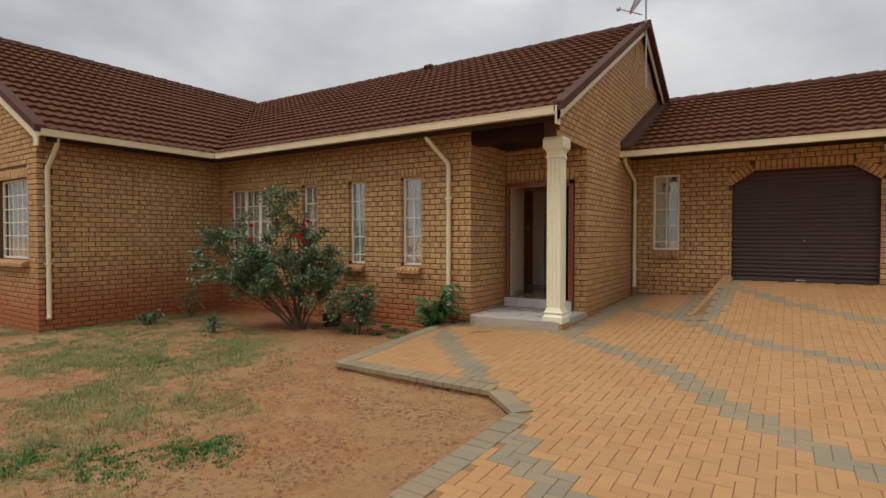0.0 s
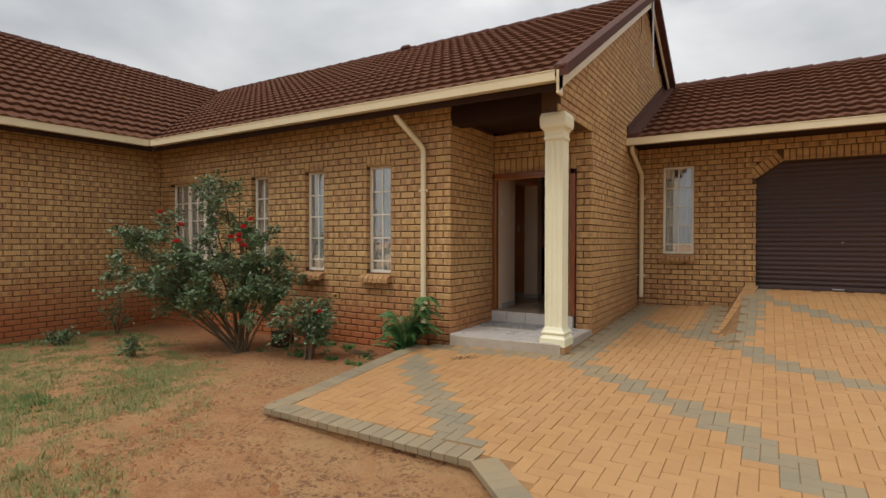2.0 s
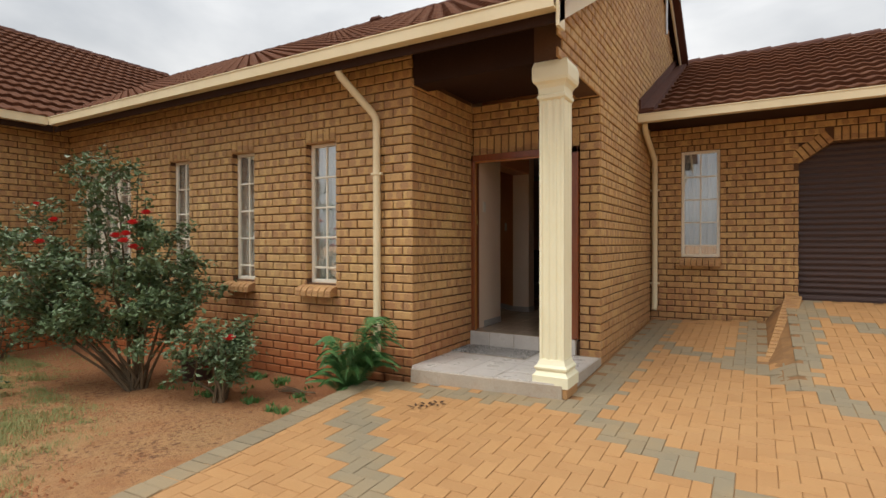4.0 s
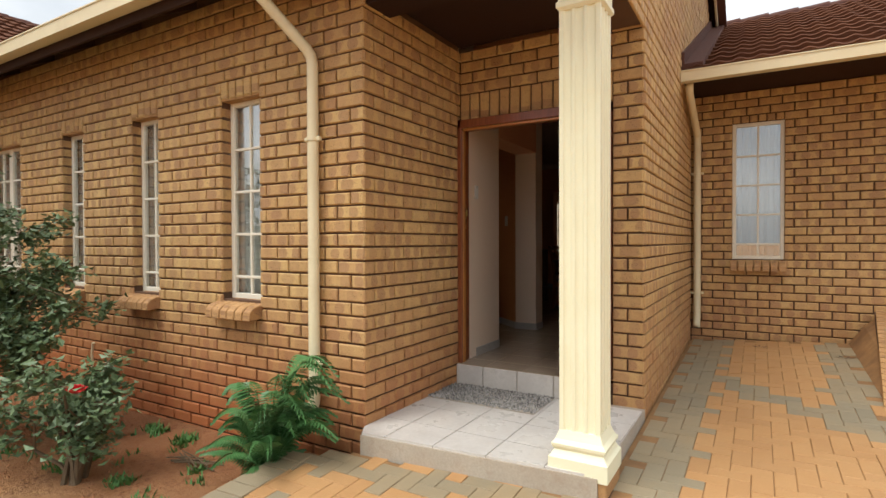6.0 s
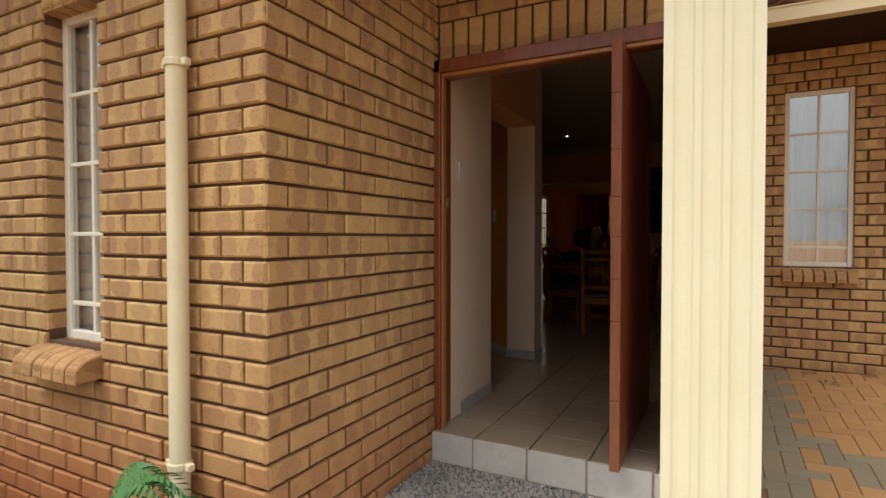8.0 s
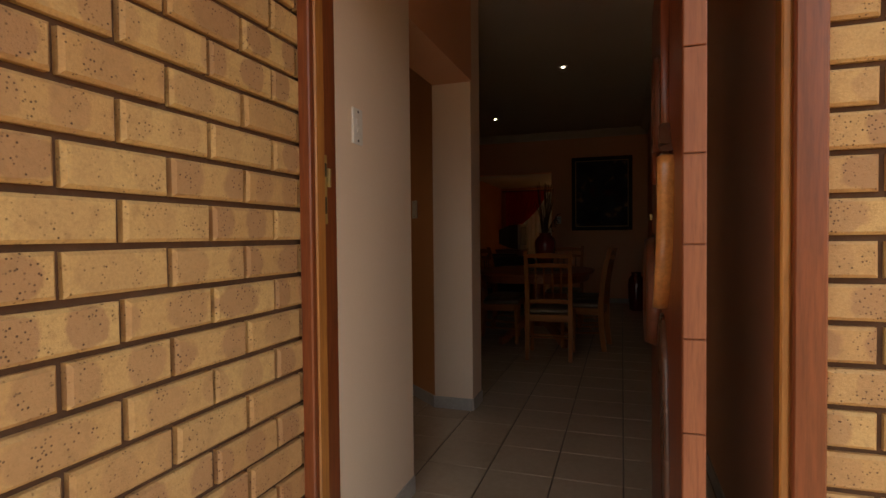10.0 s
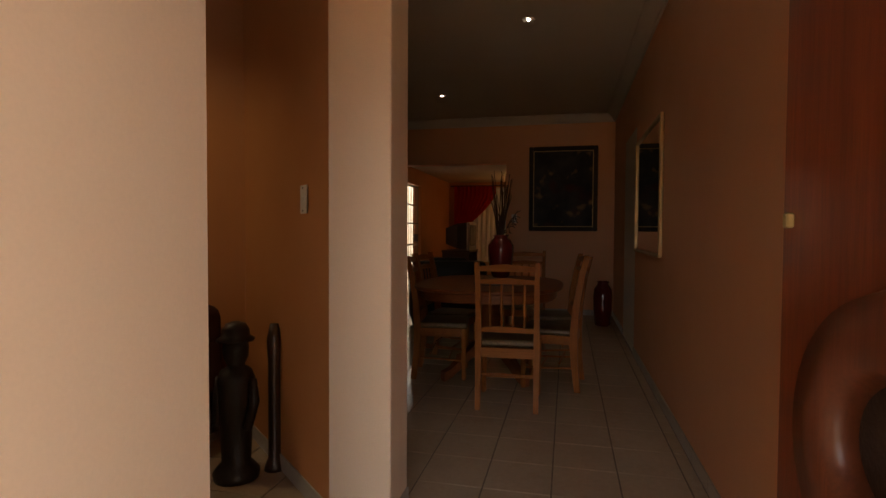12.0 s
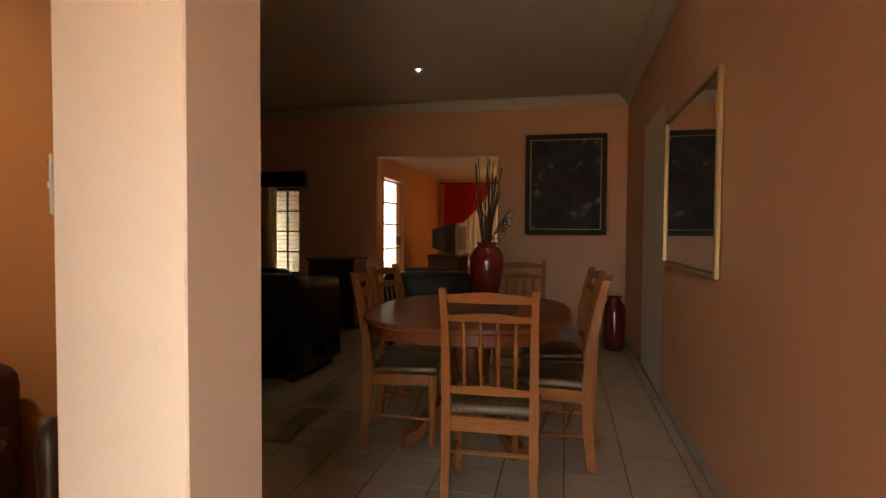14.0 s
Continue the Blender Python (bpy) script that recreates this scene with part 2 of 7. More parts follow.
M_PEACH_LIT = paint("peach_paint_daylit", (0.85, 0.685, 0.53), (0.82, 0.655, 0.5))
M_ORANGE = paint("orange_wall_paint", (0.64, 0.285, 0.11), (0.60, 0.26, 0.1))
M_CEIL = paint("matt_white_ceiling_paint", (0.7, 0.64, 0.54), (0.66, 0.6, 0.5), 0.8)
M_SKIRT = surface("grey_tile_skirting", (0.42, 0.39, 0.36), (0.5, 0.47, 0.43), 0.35, 0, 6, 60, 0.08)
M_FLOOR_TILE = surface("beige_ceramic_tile", (0.49, 0.385, 0.285), (0.41, 0.32, 0.235), 0.14, 0, 2.6, 35, 0.03, (0.33, 0.22, 0.14), 0.35)
M_GROUT = surface("dark_grout", (0.12, 0.09, 0.07), (0.16, 0.12, 0.09), 0.9, 0, 6, 80, 0.2)
M_PORCH_TILE = surface("white_grey_marbled_tile", (0.66, 0.62, 0.57), (0.56, 0.52, 0.48), 0.3, 0, 4, 40, 0.06, (0.42, 0.36, 0.3), 0.45)
M_CONCRETE = surface("screed_edge_concrete", (0.42, 0.35, 0.27), (0.5, 0.43, 0.34), 0.85, 0, 4, 80, 0.4, (0.3, 0.18, 0.1), 0.4)
M_BLACK_LEATHER = surface("black_leather", (0.012, 0.011, 0.011), (0.02, 0.018, 0.017), 0.38, 0, 5, 120, 0.25)
M_BLACK_LEATHER.node_tree.nodes["Principled BSDF"].inputs["Specular IOR Level"].default_value = 0.25
M_BROWN_SOFA = surface("brown_corduroy", (0.06, 0.018, 0.009), (0.085, 0.026, 0.013), 0.85, 0, 5, 160, 0.4)
M_PATTERN = surface("black_and_gold_brocade", (0.02, 0.015, 0.01), (0.26, 0.17, 0.07), 0.35, 0, 120, 260, 0.2, local=True)
M_MAROON = surface("maroon_glazed_ceramic", (0.13, 0.012, 0.012), (0.17, 0.018, 0.015), 0.16, 0, 6, 50, 0.05, coat=0.5)
M_TWIG = surface("dark_dried_twig", (0.035, 0.016, 0.01), (0.06, 0.03, 0.018), 0.8, 0, 10, 90, 0.3)
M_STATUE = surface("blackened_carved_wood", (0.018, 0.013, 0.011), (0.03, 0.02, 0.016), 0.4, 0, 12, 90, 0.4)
M_BLACK_FRAME = surface("black_lacquer_frame", (0.012, 0.009, 0.008), (0.02, 0.015, 0.012), 0.6, 0, 8, 90, 0.1)
M_GILT = surface("pale_gilt_frame", (0.5, 0.36, 0.17), (0.58, 0.44, 0.23), 0.45, 0.6, 10, 90, 0.1)
M_SWITCH = surface("white_switch_plastic", (0.78, 0.74, 0.66), (0.82, 0.78, 0.71), 0.35, 0, 8, 90, 0.02)
M_SCREW = surface("dark_screw_steel", (0.1, 0.09, 0.08), (0.14, 0.13, 0.11), 0.4, 0.8, 9, 90, 0.05)
M_BRASS = surface("tarnished_brass", (0.5, 0.38, 0.15), (0.36, 0.26, 0.1), 0.4, 0.35, 30, 120, 0.15)
M_STEEL = surface("galvanised_steel", (0.5, 0.5, 0.5), (0.6, 0.6, 0.6), 0.4, 0.7, 8, 60, 0.05)
M_DISH = surface("light_grey_dish", (0.66, 0.67, 0.68), (0.72, 0.73, 0.74), 0.5, 0.1, 4, 60, 0.03)
M_TV = surface("silver_grey_tv_plastic", (0.3, 0.3, 0.3), (0.36, 0.36, 0.36), 0.4, 0.2, 6, 60, 0.04)
M_SCREEN = surface("dark_tv_glass", (0.02, 0.025, 0.025), (0.03, 0.035, 0.035), 0.06, 0, 4, 50, 0.0)
M_DARKWOOD = wood("dark_stained_wood", (0.06, 0.025, 0.014), (0.04, 0.016, 0.009), 0.4, 0, 0.2)
# dark colour paints the backlit look of window bars seen from indoors
M_BACKLIT_STEEL = surface("backlit_window_steel", (0.06, 0.035, 0.02), (0.09, 0.05, 0.03), 0.5, 0, 5, 60, 0.05)
M_BARS = surface("cream_burglar_bar_steel", (0.33, 0.25, 0.14), (0.4, 0.31, 0.18), 0.5, 0, 5, 60, 0.05)
M_LEAF = surface("dark_green_rose_leaf", (0.085, 0.14, 0.055), (0.17, 0.235, 0.11), 0.45, 0, 9, 60, 0.1)
M_LEAF_FERN = surface("bright_green_fern_leaf", (0.055, 0.16, 0.045), (0.11, 0.25, 0.08), 0.45, 0, 9, 60, 0.1)
M_GRASS = surface("yellow_green_grass", (0.2, 0.26, 0.08), (0.4, 0.36, 0.15), 0.7, 0, 3, 60, 0.1)
M_CLOVER = surface("fresh_green_ground_cover", (0.06, 0.17, 0.03), (0.1, 0.22, 0.05), 0.6, 0, 5, 60, 0.1)
M_STEM = surface("brown_green_stem", (0.11, 0.07, 0.035), (0.16, 0.11, 0.06), 0.8, 0, 9, 80, 0.3)
M_ROSE = surface("crimson_rose_petal", (0.55, 0.012, 0.02), (0.65, 0.03, 0.03), 0.5, 0, 20, 90, 0.1)
M_GARDEN_WALL = surface("pale_garden_wall_plaster", (0.62, 0.55, 0.42), (0.68, 0.6, 0.47), 0.8, 0, 3, 60, 0.3)


# ---- building helpers ----
def finish(bm, mat, name, smooth=False):
    me = bpy.data.meshes.new(name)
    bmesh.ops.recalc_face_normals(bm, faces=bm.faces)
    if smooth:
        for f in bm.faces:
            f.smooth = True
    bm.to_mesh(me)
    bm.free()
    me.materials.append(mat)
    return me


def part(name, bm, material, parent=None, label="", smooth=False):
    ob = new(name, finish(bm, material, name, smooth))
    if parent:
        ob.parent = parent
    if label:
        ob["label"] = label
    return ob


def thing(name, label, category, at=(0, 0, 0), turn=0.0, group="", kind=""):
    ob = new(name)
    ob.empty_display_size = 0.1
    ob.matrix_world = pose(*at, 0, 0, turn)
    return tagged(ob, label, category, group, kind)


def setting(name, bm, mat, label="", category="", smooth=False):
    return tagged(new(name, finish(bm, mat, name, smooth)), label, category, kind="structure")


def box(bm, lo, hi, bev=0.0, seg=1):
    c = [(a + b) / 2 for a, b in zip(lo, hi)]
    s = [abs(b - a) for a, b in zip(lo, hi)]
    r = bmesh.ops.create_cube(bm, size=1.0, matrix=Matrix.LocRotScale(c, None, s))
    if bev:
        es = list({e for v in r["verts"] for e in v.link_edges})
        bmesh.ops.bevel(bm, geom=es, offset=bev, segments=seg, affect="EDGES", profile=0.5)
    return bm


def boxes(*los_his, bev=0.0, seg=1):
    bm = bmesh.new()
    for lo, hi in los_his:
        box(bm, lo, hi, bev, seg)
    return bm


def tube(bm, pts, radii, sides=8, cap=True):
    """A round rod through the points, with a radius at each."""
    pts = [Vector(p) for p in pts]
    if not hasattr(radii, "__len__"):
        radii = [radii] * len(pts)
    rings = []
    ref = None
    for i, p in enumerate(pts):
        d = (pts[min(i + 1, len(pts) - 1)] - pts[max(i - 1, 0)]).normalized()
        if ref is None:
            ref = d.orthogonal().normalized()
        ref = (ref - d * ref.dot(d)).normalized()
        o = d.cross(ref)
        rings.append([bm.verts.new(p + (ref * math.cos(2 * math.pi * k / sides) + o * math.sin(2 * math.pi * k / sides)) * radii[i]) for k in range(sides)])
    for a, b in zip(rings, rings[1:]):
        for k in range(sides):
            bm.faces.new((a[k], a[(k + 1) % sides], b[(k + 1) % sides], b[k]))
    if cap:
        bm.faces.new(rings[0][::-1])
        bm.faces.new(rings[-1])
    return bm


def lathe(bm, profile, sides=24, at=(0, 0, 0)):
    """A turned body: (radius, height) pairs about the upright axis."""
    rings = []
    for r, z in profile:
        rings.append([bm.verts.new((at[0] + r * math.cos(2 * math.pi * k / sides), at[1] + r * math.sin(2 * math.pi * k / sides), at[2] + z)) for k in range(sides)])
    for a, b in zip(rings, rings[1:]):
        for k in range(sides):
            bm.faces.new((a[k], a[(k + 1) % sides], b[(k + 1) % sides], b[k]))
    bm.faces.new(rings[0][::-1])
    bm.faces.new(rings[-1])
    return bm


def prism(bm, poly, axis, a, b):
    """A flat outline pushed from a to b along an axis (0 x, 1 y, 2 z); the outline's pairs fill the other two axes in order."""
    def at(p, v):
        q = list(p)
        q.insert(axis, v)
        return q
    lo = [bm.verts.new(at(p, a)) for p in poly]
    hi = [bm.verts.new(at(p, b)) for p in poly]
    bm.faces.new(lo)
    bm.faces.new(hi[::-1])
    k = len(poly)
    for i in range(k):
        bm.faces.new((lo[i], hi[i], hi[(i + 1) % k], lo[(i + 1) % k]))
    return bm


def pierced(bm, u, z, holes, make):
    """Fills the rectangle u x z but for the holes (u0, u1, z0, z1) with blocks made by make(u0, u1, z0, z1)."""
    us = sorted({u[0], u[1], *(min(max(h[i], u[0]), u[1]) for h in holes for i in (0, 1))})
    for a, b in zip(us, us[1:]):
        mid = (a + b) / 2
        spans, zz = [], z[0]
        for h in sorted((h for h in holes if h[0] < mid < h[1]), key=lambda h: h[2]):
            if h[2] > zz:
                spans.append((zz, h[2]))
            zz = max(zz, h[3])
        if zz < z[1]:
            spans.append((zz, z[1]))
        for c, d in spans:
            make(a, b, c, d)
    return bm


# ---- brickwork ----
COURSE, PITCH, JOINT, PROUD = 0.0912, 0.229, 0.0135, 0.016


def brick_faces(x0, x1, z0, z1, depth, ch=0.007):
    """One brick lying along x, its face at y = 0 looking to -y, with worn arrises. Returns its points and faces."""
    v = [(x0, depth, z0), (x1, depth, z0), (x1, depth, z1), (x0, depth, z1),
         (x0, ch, z0), (x1, ch, z0), (x1, ch, z1), (x0, ch, z1),
         (x0 + ch, 0, z0 + ch), (x1 - ch, 0, z0 + ch), (x1 - ch, 0, z1 - ch), (x0 + ch, 0, z1 - ch)]
    f = [(8, 9, 10, 11)]
    for i in range(4):
        j = (i + 1) % 4
        f.append((4 + i, 4 + j, 8 + j, 8 + i))
        f.append((i, j, 4 + j, 4 + i))
    return v, f


def brick_mesh(name, spans, m, mat, depth=PROUD + 0.004):
    """Joined bricks: spans of (u0, u1, z0, z1) in the wall's own frame m (u along x, face at y = 0)."""
    verts, faces, uvs = [], [], []
    rng = random.Random(len(spans))
    for a, b, c, d in spans:
        v, f = brick_faces(a, b, c, d, depth)
        j = rng.uniform(-0.004, 0.003)
        k = len(verts)
        verts += [m @ Vector((x, y + (j if y < depth else 0), z)) for x, y, z in v]
        faces += [tuple(i + k for i in q) for q in f]
        full = max(b - a, 0.2) if d - c < 0.1 else max(d - c, 0.2)
        for q in f:
            for i in q:
                uvs.append((((v[i][0] - a) if d - c < 0.1 else (v[i][2] - c)) / full, (v[i][2] - c) / 0.08))
    me = bpy.data.meshes.new(name)
    me.from_pydata(verts, [], faces)
    lay = me.uv_layers.new(name="UVMap")
    lay.data.foreach_set("uv", np.array(uvs, dtype=np.float32).ravel())
    me.materials.append(mat)
    me.update()
    return me


def bond(u0, u1, z0, z1, holes, odd_first, top=None, solid=lambda a, b, c, d: True, pitch=PITCH):
    """Running bond from u0; in odd courses a whole brick stands at u0, else a half (or the other way round)."""
    spans = []
    for k in range(math.ceil((z0 - 0.02) / COURSE), math.floor((z1 + 0.02) / COURSE)):
        c, d = k * COURSE + JOINT / 2, (k + 1) * COURSE - JOINT / 2
        u = u0 - (0.0 if (k % 2 == 1) == odd_first else pitch / 2)
        while u < u1:
            a, b = max(u + JOINT / 2, u0), min(u + pitch - JOINT / 2, u1)
            u += pitch
            pieces = [(a, b)]
            for h in holes:
                if d > h[2] + 0.02 and c < h[3] - 0.02:
                    nxt = []
                    for p, q in pieces:
                        if q <= h[0] or p >= h[1]:
                            nxt.append((p, q))
                        else:
                            if p < h[0]:
                                nxt.append((p, h[0]))
                            if q > h[1]:
                                nxt.append((h[1], q))
                    pieces = nxt
            for p, q in pieces:
                if q - p > 0.025 and (top is None or d < top((p + q) / 2)) and solid(p, q, c, d):
                    spans.append((p, q, c, d))
    return spans


def lay_bricks(wall, spans, m, near=None, mat=None):
    """Bricks on a wall: those for which near(u0, z0) holds as single pieces on shared meshes, the rest joined."""
    mat = mat or M_BRICK
    single = [s for s in spans if near and near(s[0], s[2])][:300]
    rest = [s for s in spans if s not in set(single)] if single else spans
    if rest:
        ob = new("brickwork", brick_mesh("brickwork", rest, m, mat))
        ob.parent = wall
        tagged(ob, "", "", "", "stuff")
    SINGLES.append((wall, single, m, mat))


SINGLES = []
BRICK_MESHES = {}


def lay_singles():
    rng = random.Random(5)
    for wall, spans, m, mat in SINGLES:
        for a, b, c, d in spans:
            key = (round(b - a, 2), round(d - c, 2), mat.name)
            if key not in BRICK_MESHES:
                BRICK_MESHES[key] = brick_mesh("brick", [(0, b - a, 0, d - c)], Matrix(), mat)
            ob = new("brick", BRICK_MESHES[key])
            ob.parent = wall
            ob.matrix_parent_inverse = wall.matrix_world.inverted()
            ob.matrix_basis = m @ Matrix.Translation((a + rng.uniform(-0.001, 0.001), rng.uniform(-0.002, 0.002), c)) @ pose(0, 0, 0, rng.uniform(-0.9, 0.9), rng.uniform(-0.4, 0.4), rng.uniform(-0.5, 0.5))


def frame_of(origin, along):
    """A wall's frame: u along the given way, z up, the face looking to the right-hand side of that way turned about (u x z)."""
    u = Vector(along).normalized()
    z = Vector((0, 0, 1))
    y = z.cross(u)
    return Matrix.Translation(origin) @ Matrix((u, y, z)).transposed().to_4x4()


# ---- plan ----
FLOOR, CEIL = 0.285, 3.04
EAVE_Y, EAVE_Z, RIDGE_Y, RIDGE_Z = -0.43, 3.14, 4.9, 6.04
SLOPE = (RIDGE_Z - EAVE_Z) / (RIDGE_Y - EAVE_Y)
WING_X = -6.55
GABLE_X = 1.49
GAR_Y = 4.3
P = PROUD


def roof_z(y):
    return EAVE_Z + SLOPE * (min(y, 2 * RIDGE_Y - y) - EAVE_Y) - 0.1


WINDOWS = [(-1.42, -0.98), (-2.66, -2.26), (-3.92, -3.5), (-6.25, -4.85)]
WIN_Z = (0.87, 2.41)

# front wall, with the window openings through it
bm = bmesh.new()
holes = [(a, b, *WIN_Z) for a, b in WINDOWS]
pierced(bm, (WING_X, -P), (-0.6, 3.3), holes, lambda a, b, c, d: box(bm, (a, P, c), (b, 0.25, d)))
wall_front = setting("wall_front", bm, M_MORTAR, "tan face-brick wall with narrow cream windows, soil-stained at its foot", "wall")
sold = [(a - 0.001, b + 0.001, WIN_Z[1], 28 * COURSE) for a, b in WINDOWS]
spans = bond(-9.16, 0.0, -0.55, 3.25, holes + sold, False, None, lambda p, q, c, d: q > WING_X)
FRONT = frame_of((0, 0, 0), (1, 0, 0))


def soldiers(a, b, z0, h, n):
    w = (b - a) / n
    return [(a + i * w + JOINT / 2, a + (i + 1) * w - JOINT / 2, z0 + JOINT / 2, z0 + h - JOINT / 2) for i in range(n)]


for a, b in WINDOWS:
    spans += soldiers(a, b, WIN_Z[1], 28 * COURSE - WIN_Z[1], max(4, round((b - a) / 0.09)))
lay_bricks(wall_front, spans, FRONT, lambda u, z: u > -1.9 and 0.1 < z < 2.5)
# brick reveals of the front windows
for a, b in WINDOWS:
    for x, way in ((a, (0, -1, 0)), (b, (0, 1, 0))):
        rv = [(0.0, 0.118, k * COURSE + JOINT / 2, (k + 1) * COURSE - JOINT / 2) for k in range(10, 26)]
        ob = new("brickwork", brick_mesh("brickwork", rv, frame_of((a + 0.004, 0.004, 0), (0, 1, 0)) if way[1] < 0 else frame_of((b - 0.004, 0.122, 0), (0, -1, 0)), M_BRICK))
        ob.parent = wall_front
        tagged(ob, kind="stuff")

# brick undersides of the window heads
for a, b in WINDOWS:
    w_ = (b - a) / max(4, round((b - a) / 0.09))
    bm = bmesh.new()
    for k in range(round((b - a) / w_)):
        box(bm, (a + k * w_ + 0.005, 0.004, WIN_Z[1] - 0.006), (a + (k + 1) * w_ - 0.005, 0.2, WIN_Z[1] + 0.004))
    part("lintel_brick", bm, M_BRICK_EDGE, wall_front)

# porch side wall
bm = boxes(((-0.25, 0.25, -0.3), (-P, 1.29, 3.2)))
wall_porch = setting("wall_porch", bm, M_MORTAR, "tan face-brick side wall of the entrance porch", "wall")
lay_bricks(wall_porch, bond(0.0, 1.29, 0.1, 2.95, [], True, pitch=0.2244), frame_of((0, 0, 0), (0, 1, 0)), lambda u, z: True)

# wall round the front door
DOOR = (0.0, 1.27)
DOOR_TOP = 2.33
bm = bmesh.new()
pierced(bm, (-0.25, GABLE_X - P - 0.004), (-0.3, 2.84), [(*DOOR, FLOOR - 0.03, DOOR_TOP)], lambda a, b, c, d: box(bm, (a, 1.29 + P, c), (b, 1.52, d)))
wall_entrance = setting("wall_entrance", bm, M_MORTAR, "tan face-brick wall round the front door", "wall")
sp = bond(0.0, GABLE_X, 0.08, 2.95, [(*DOOR, 0.0, 28 * COURSE)], False)
sp += soldiers(0.0, 1.27, DOOR_TOP, 28 * COURSE - DOOR_TOP, 14)
lay_bricks(wall_entrance, sp, frame_of((0, 1.29, 0), (1, 0, 0)), lambda u, z: True)

# gable wall
bm = bmesh.new()
prism(bm, [(1.522, -0.4), (11.0, -0.4), (11.0, 2.6), (10.2, roof_z(10.2)), (RIDGE_Y, roof_z(RIDGE_Y)), (0.03, roof_z(0.03)), (0.03, 2.845), (1.522, 2.845)], 0, 1.24, GABLE_X - P)
HALL_DOOR = (6.5, 7.5)
wall_gable = setting("wall_gable", bm, M_MORTAR, "tan face-brick gable wall under a barge board", "wall")
sp = bond(1.29, 4.3, 0.0, 31 * COURSE, [], True)
sp += bond(1.29 - 6 * PITCH, 4.3, 31 * COURSE, 6.1, [], True, lambda u: roof_z(u) + 0.02, lambda p, q, c, d: q > 0.06)
sp += bond(4.3 + 0.01, 8.2, 3.4, 6.1, [], True, lambda u: roof_z(u) + 0.02)
lay_bricks(wall_gable, sp, frame_of((GABLE_X, 0, 0), (0, 1, 0)), lambda u, z: u < 2.6 and 0.1 < z < 2.7)

# beam over the porch front
bm = boxes(((0.0, 0.03, 2.845), (1.24, 0.28, 3.35)))
setting("porch_beam", bm, M_SOFFIT, "dark brown beam over the entrance porch", "beam")
bm = boxes(((0.0, 0.28, 2.95), (1.24, 1.3, 3.0)))
setting("porch_ceiling", bm, M_SOFFIT, "dark brown porch ceiling boards", "ceiling")

# garage front
GD = (3.37, 5.63, 0.3, 2.63)
GW = (1.92, 2.43, 1.10, 2.65)
bm = bmesh.new()
pierced(bm, (GABLE_X, 9.5), (-0.4, 3.4), [GD, GW], lambda a, b, c, d: box(bm, (a, GAR_Y + P, c), (b, GAR_Y + 0.25, d)))
prism(bm, [(GD[0], 2.36), (GD[0] + 0.4, 2.64), (GD[0], 2.64)], 1, GAR_Y + P, GAR_Y + 0.25)
prism(bm, [(GD[1], 2.36), (GD[1] - 0.4, 2.64), (GD[1], 2.64)], 1, GAR_Y + P, GAR_Y + 0.25)
wall_garage = setting("wall_garage", bm, M_MORTAR, "tan face-brick garage wall", "wall")


def outside_arch(p, q, c, d):
    u = min((p + q) / 2, GD[0] + GD[1] - (p + q) / 2)
    if u < GD[0] - 0.06 or d < 2.3:
        return True
    line = 2.36 + (min(u, GD[0] + 0.4) - GD[0]) * 0.7
    return c > line + 0.19


sp = bond(GABLE_X, 9.5, 0.0, 3.3, [GD, GW, (GW[0], GW[1], GW[3], 30 * COURSE)], True, None, outside_arch)
sp += soldiers(GW[0], GW[1], GW[3], 30 * COURSE - GW[3], 6) + soldiers(GD[0] + 0.38, GD[1] - 0.38, GD[3] + 0.005, 0.19, 17)
lay_bricks(wall_garage, sp, frame_of((0, GAR_Y, 0), (1, 0, 0)), lambda u, z: u < 3.4 and 0.2 < z < 2.4)
# sloped voussoirs at the cut corners of the garage opening
for cx, sgn in ((GD[0], 1), (GD[1], -1)):
    org = Vector((cx, GAR_Y, 2.36)) if sgn > 0 else Vector((cx - 0.4, GAR_Y, 2.64))
    ang = math.degrees(math.atan2(0.28, 0.4)) * sgn
    m = Matrix.Translation(org) @ pose(0, 0, 0, 0, -ang, 0)
    ob = new("brickwork", brick_mesh("brickwork", soldiers(0.0, 0.488, 0.003, 0.19, 6), m, M_BRICK))
    ob.parent = wall_garage
    tagged(ob, kind="stuff")

# wing
WING_F = -3.56
WW = (-8.3, -6.95, 0.97, 2.42)
RIDGE_X = WING_X + 0.43 - (RIDGE_Z - EAVE_Z) / SLOPE


def wing_top(x):
    return EAVE_Z + SLOPE * (min(WING_X + 0.43 - x, x - (2 * RIDGE_X - WING_X - 0.43))) - 0.1


bm = boxes(((WING_X - 0.25, WING_F + P, -0.6), (WING_X - P, 0.0, 3.3)))
wall_wing_side = setting("wall_wing_side", bm, M_MORTAR, "tan face-brick wing wall, soil-stained at its foot", "wall")
lay_bricks(wall_wing_side, bond(WING_F, 0.0, -0.55, 3.25, [], True), frame_of((WING_X, 0, 0), (0, 1, 0)))
bm = bmesh.new()
pierced(bm, (-16.0, WING_X - P), (-0.6, 3.2), [WW], lambda a, b, c, d: box(bm, (a, WING_F + P, c), (b, WING_F + 0.25, d)))
prism(bm, [(-16.0, 3.2), (WING_X - P, 3.2), (WING_X - P, wing_top(WING_X)), (RIDGE_X, wing_top(RIDGE_X)), (-16.0, wing_top(-16.0))], 1, WING_F + P, WING_F + 0.25)
wall_wing_front = setting("wall_wing_front", bm, M_MORTAR, "tan face-brick wing gable with a barred window", "wall")
sp = bond(-11.2, WING_X, -0.55, 6.0, [WW, (WW[0], WW[1], WW[3], WW[3] + 2 * COURSE)], False, wing_top)
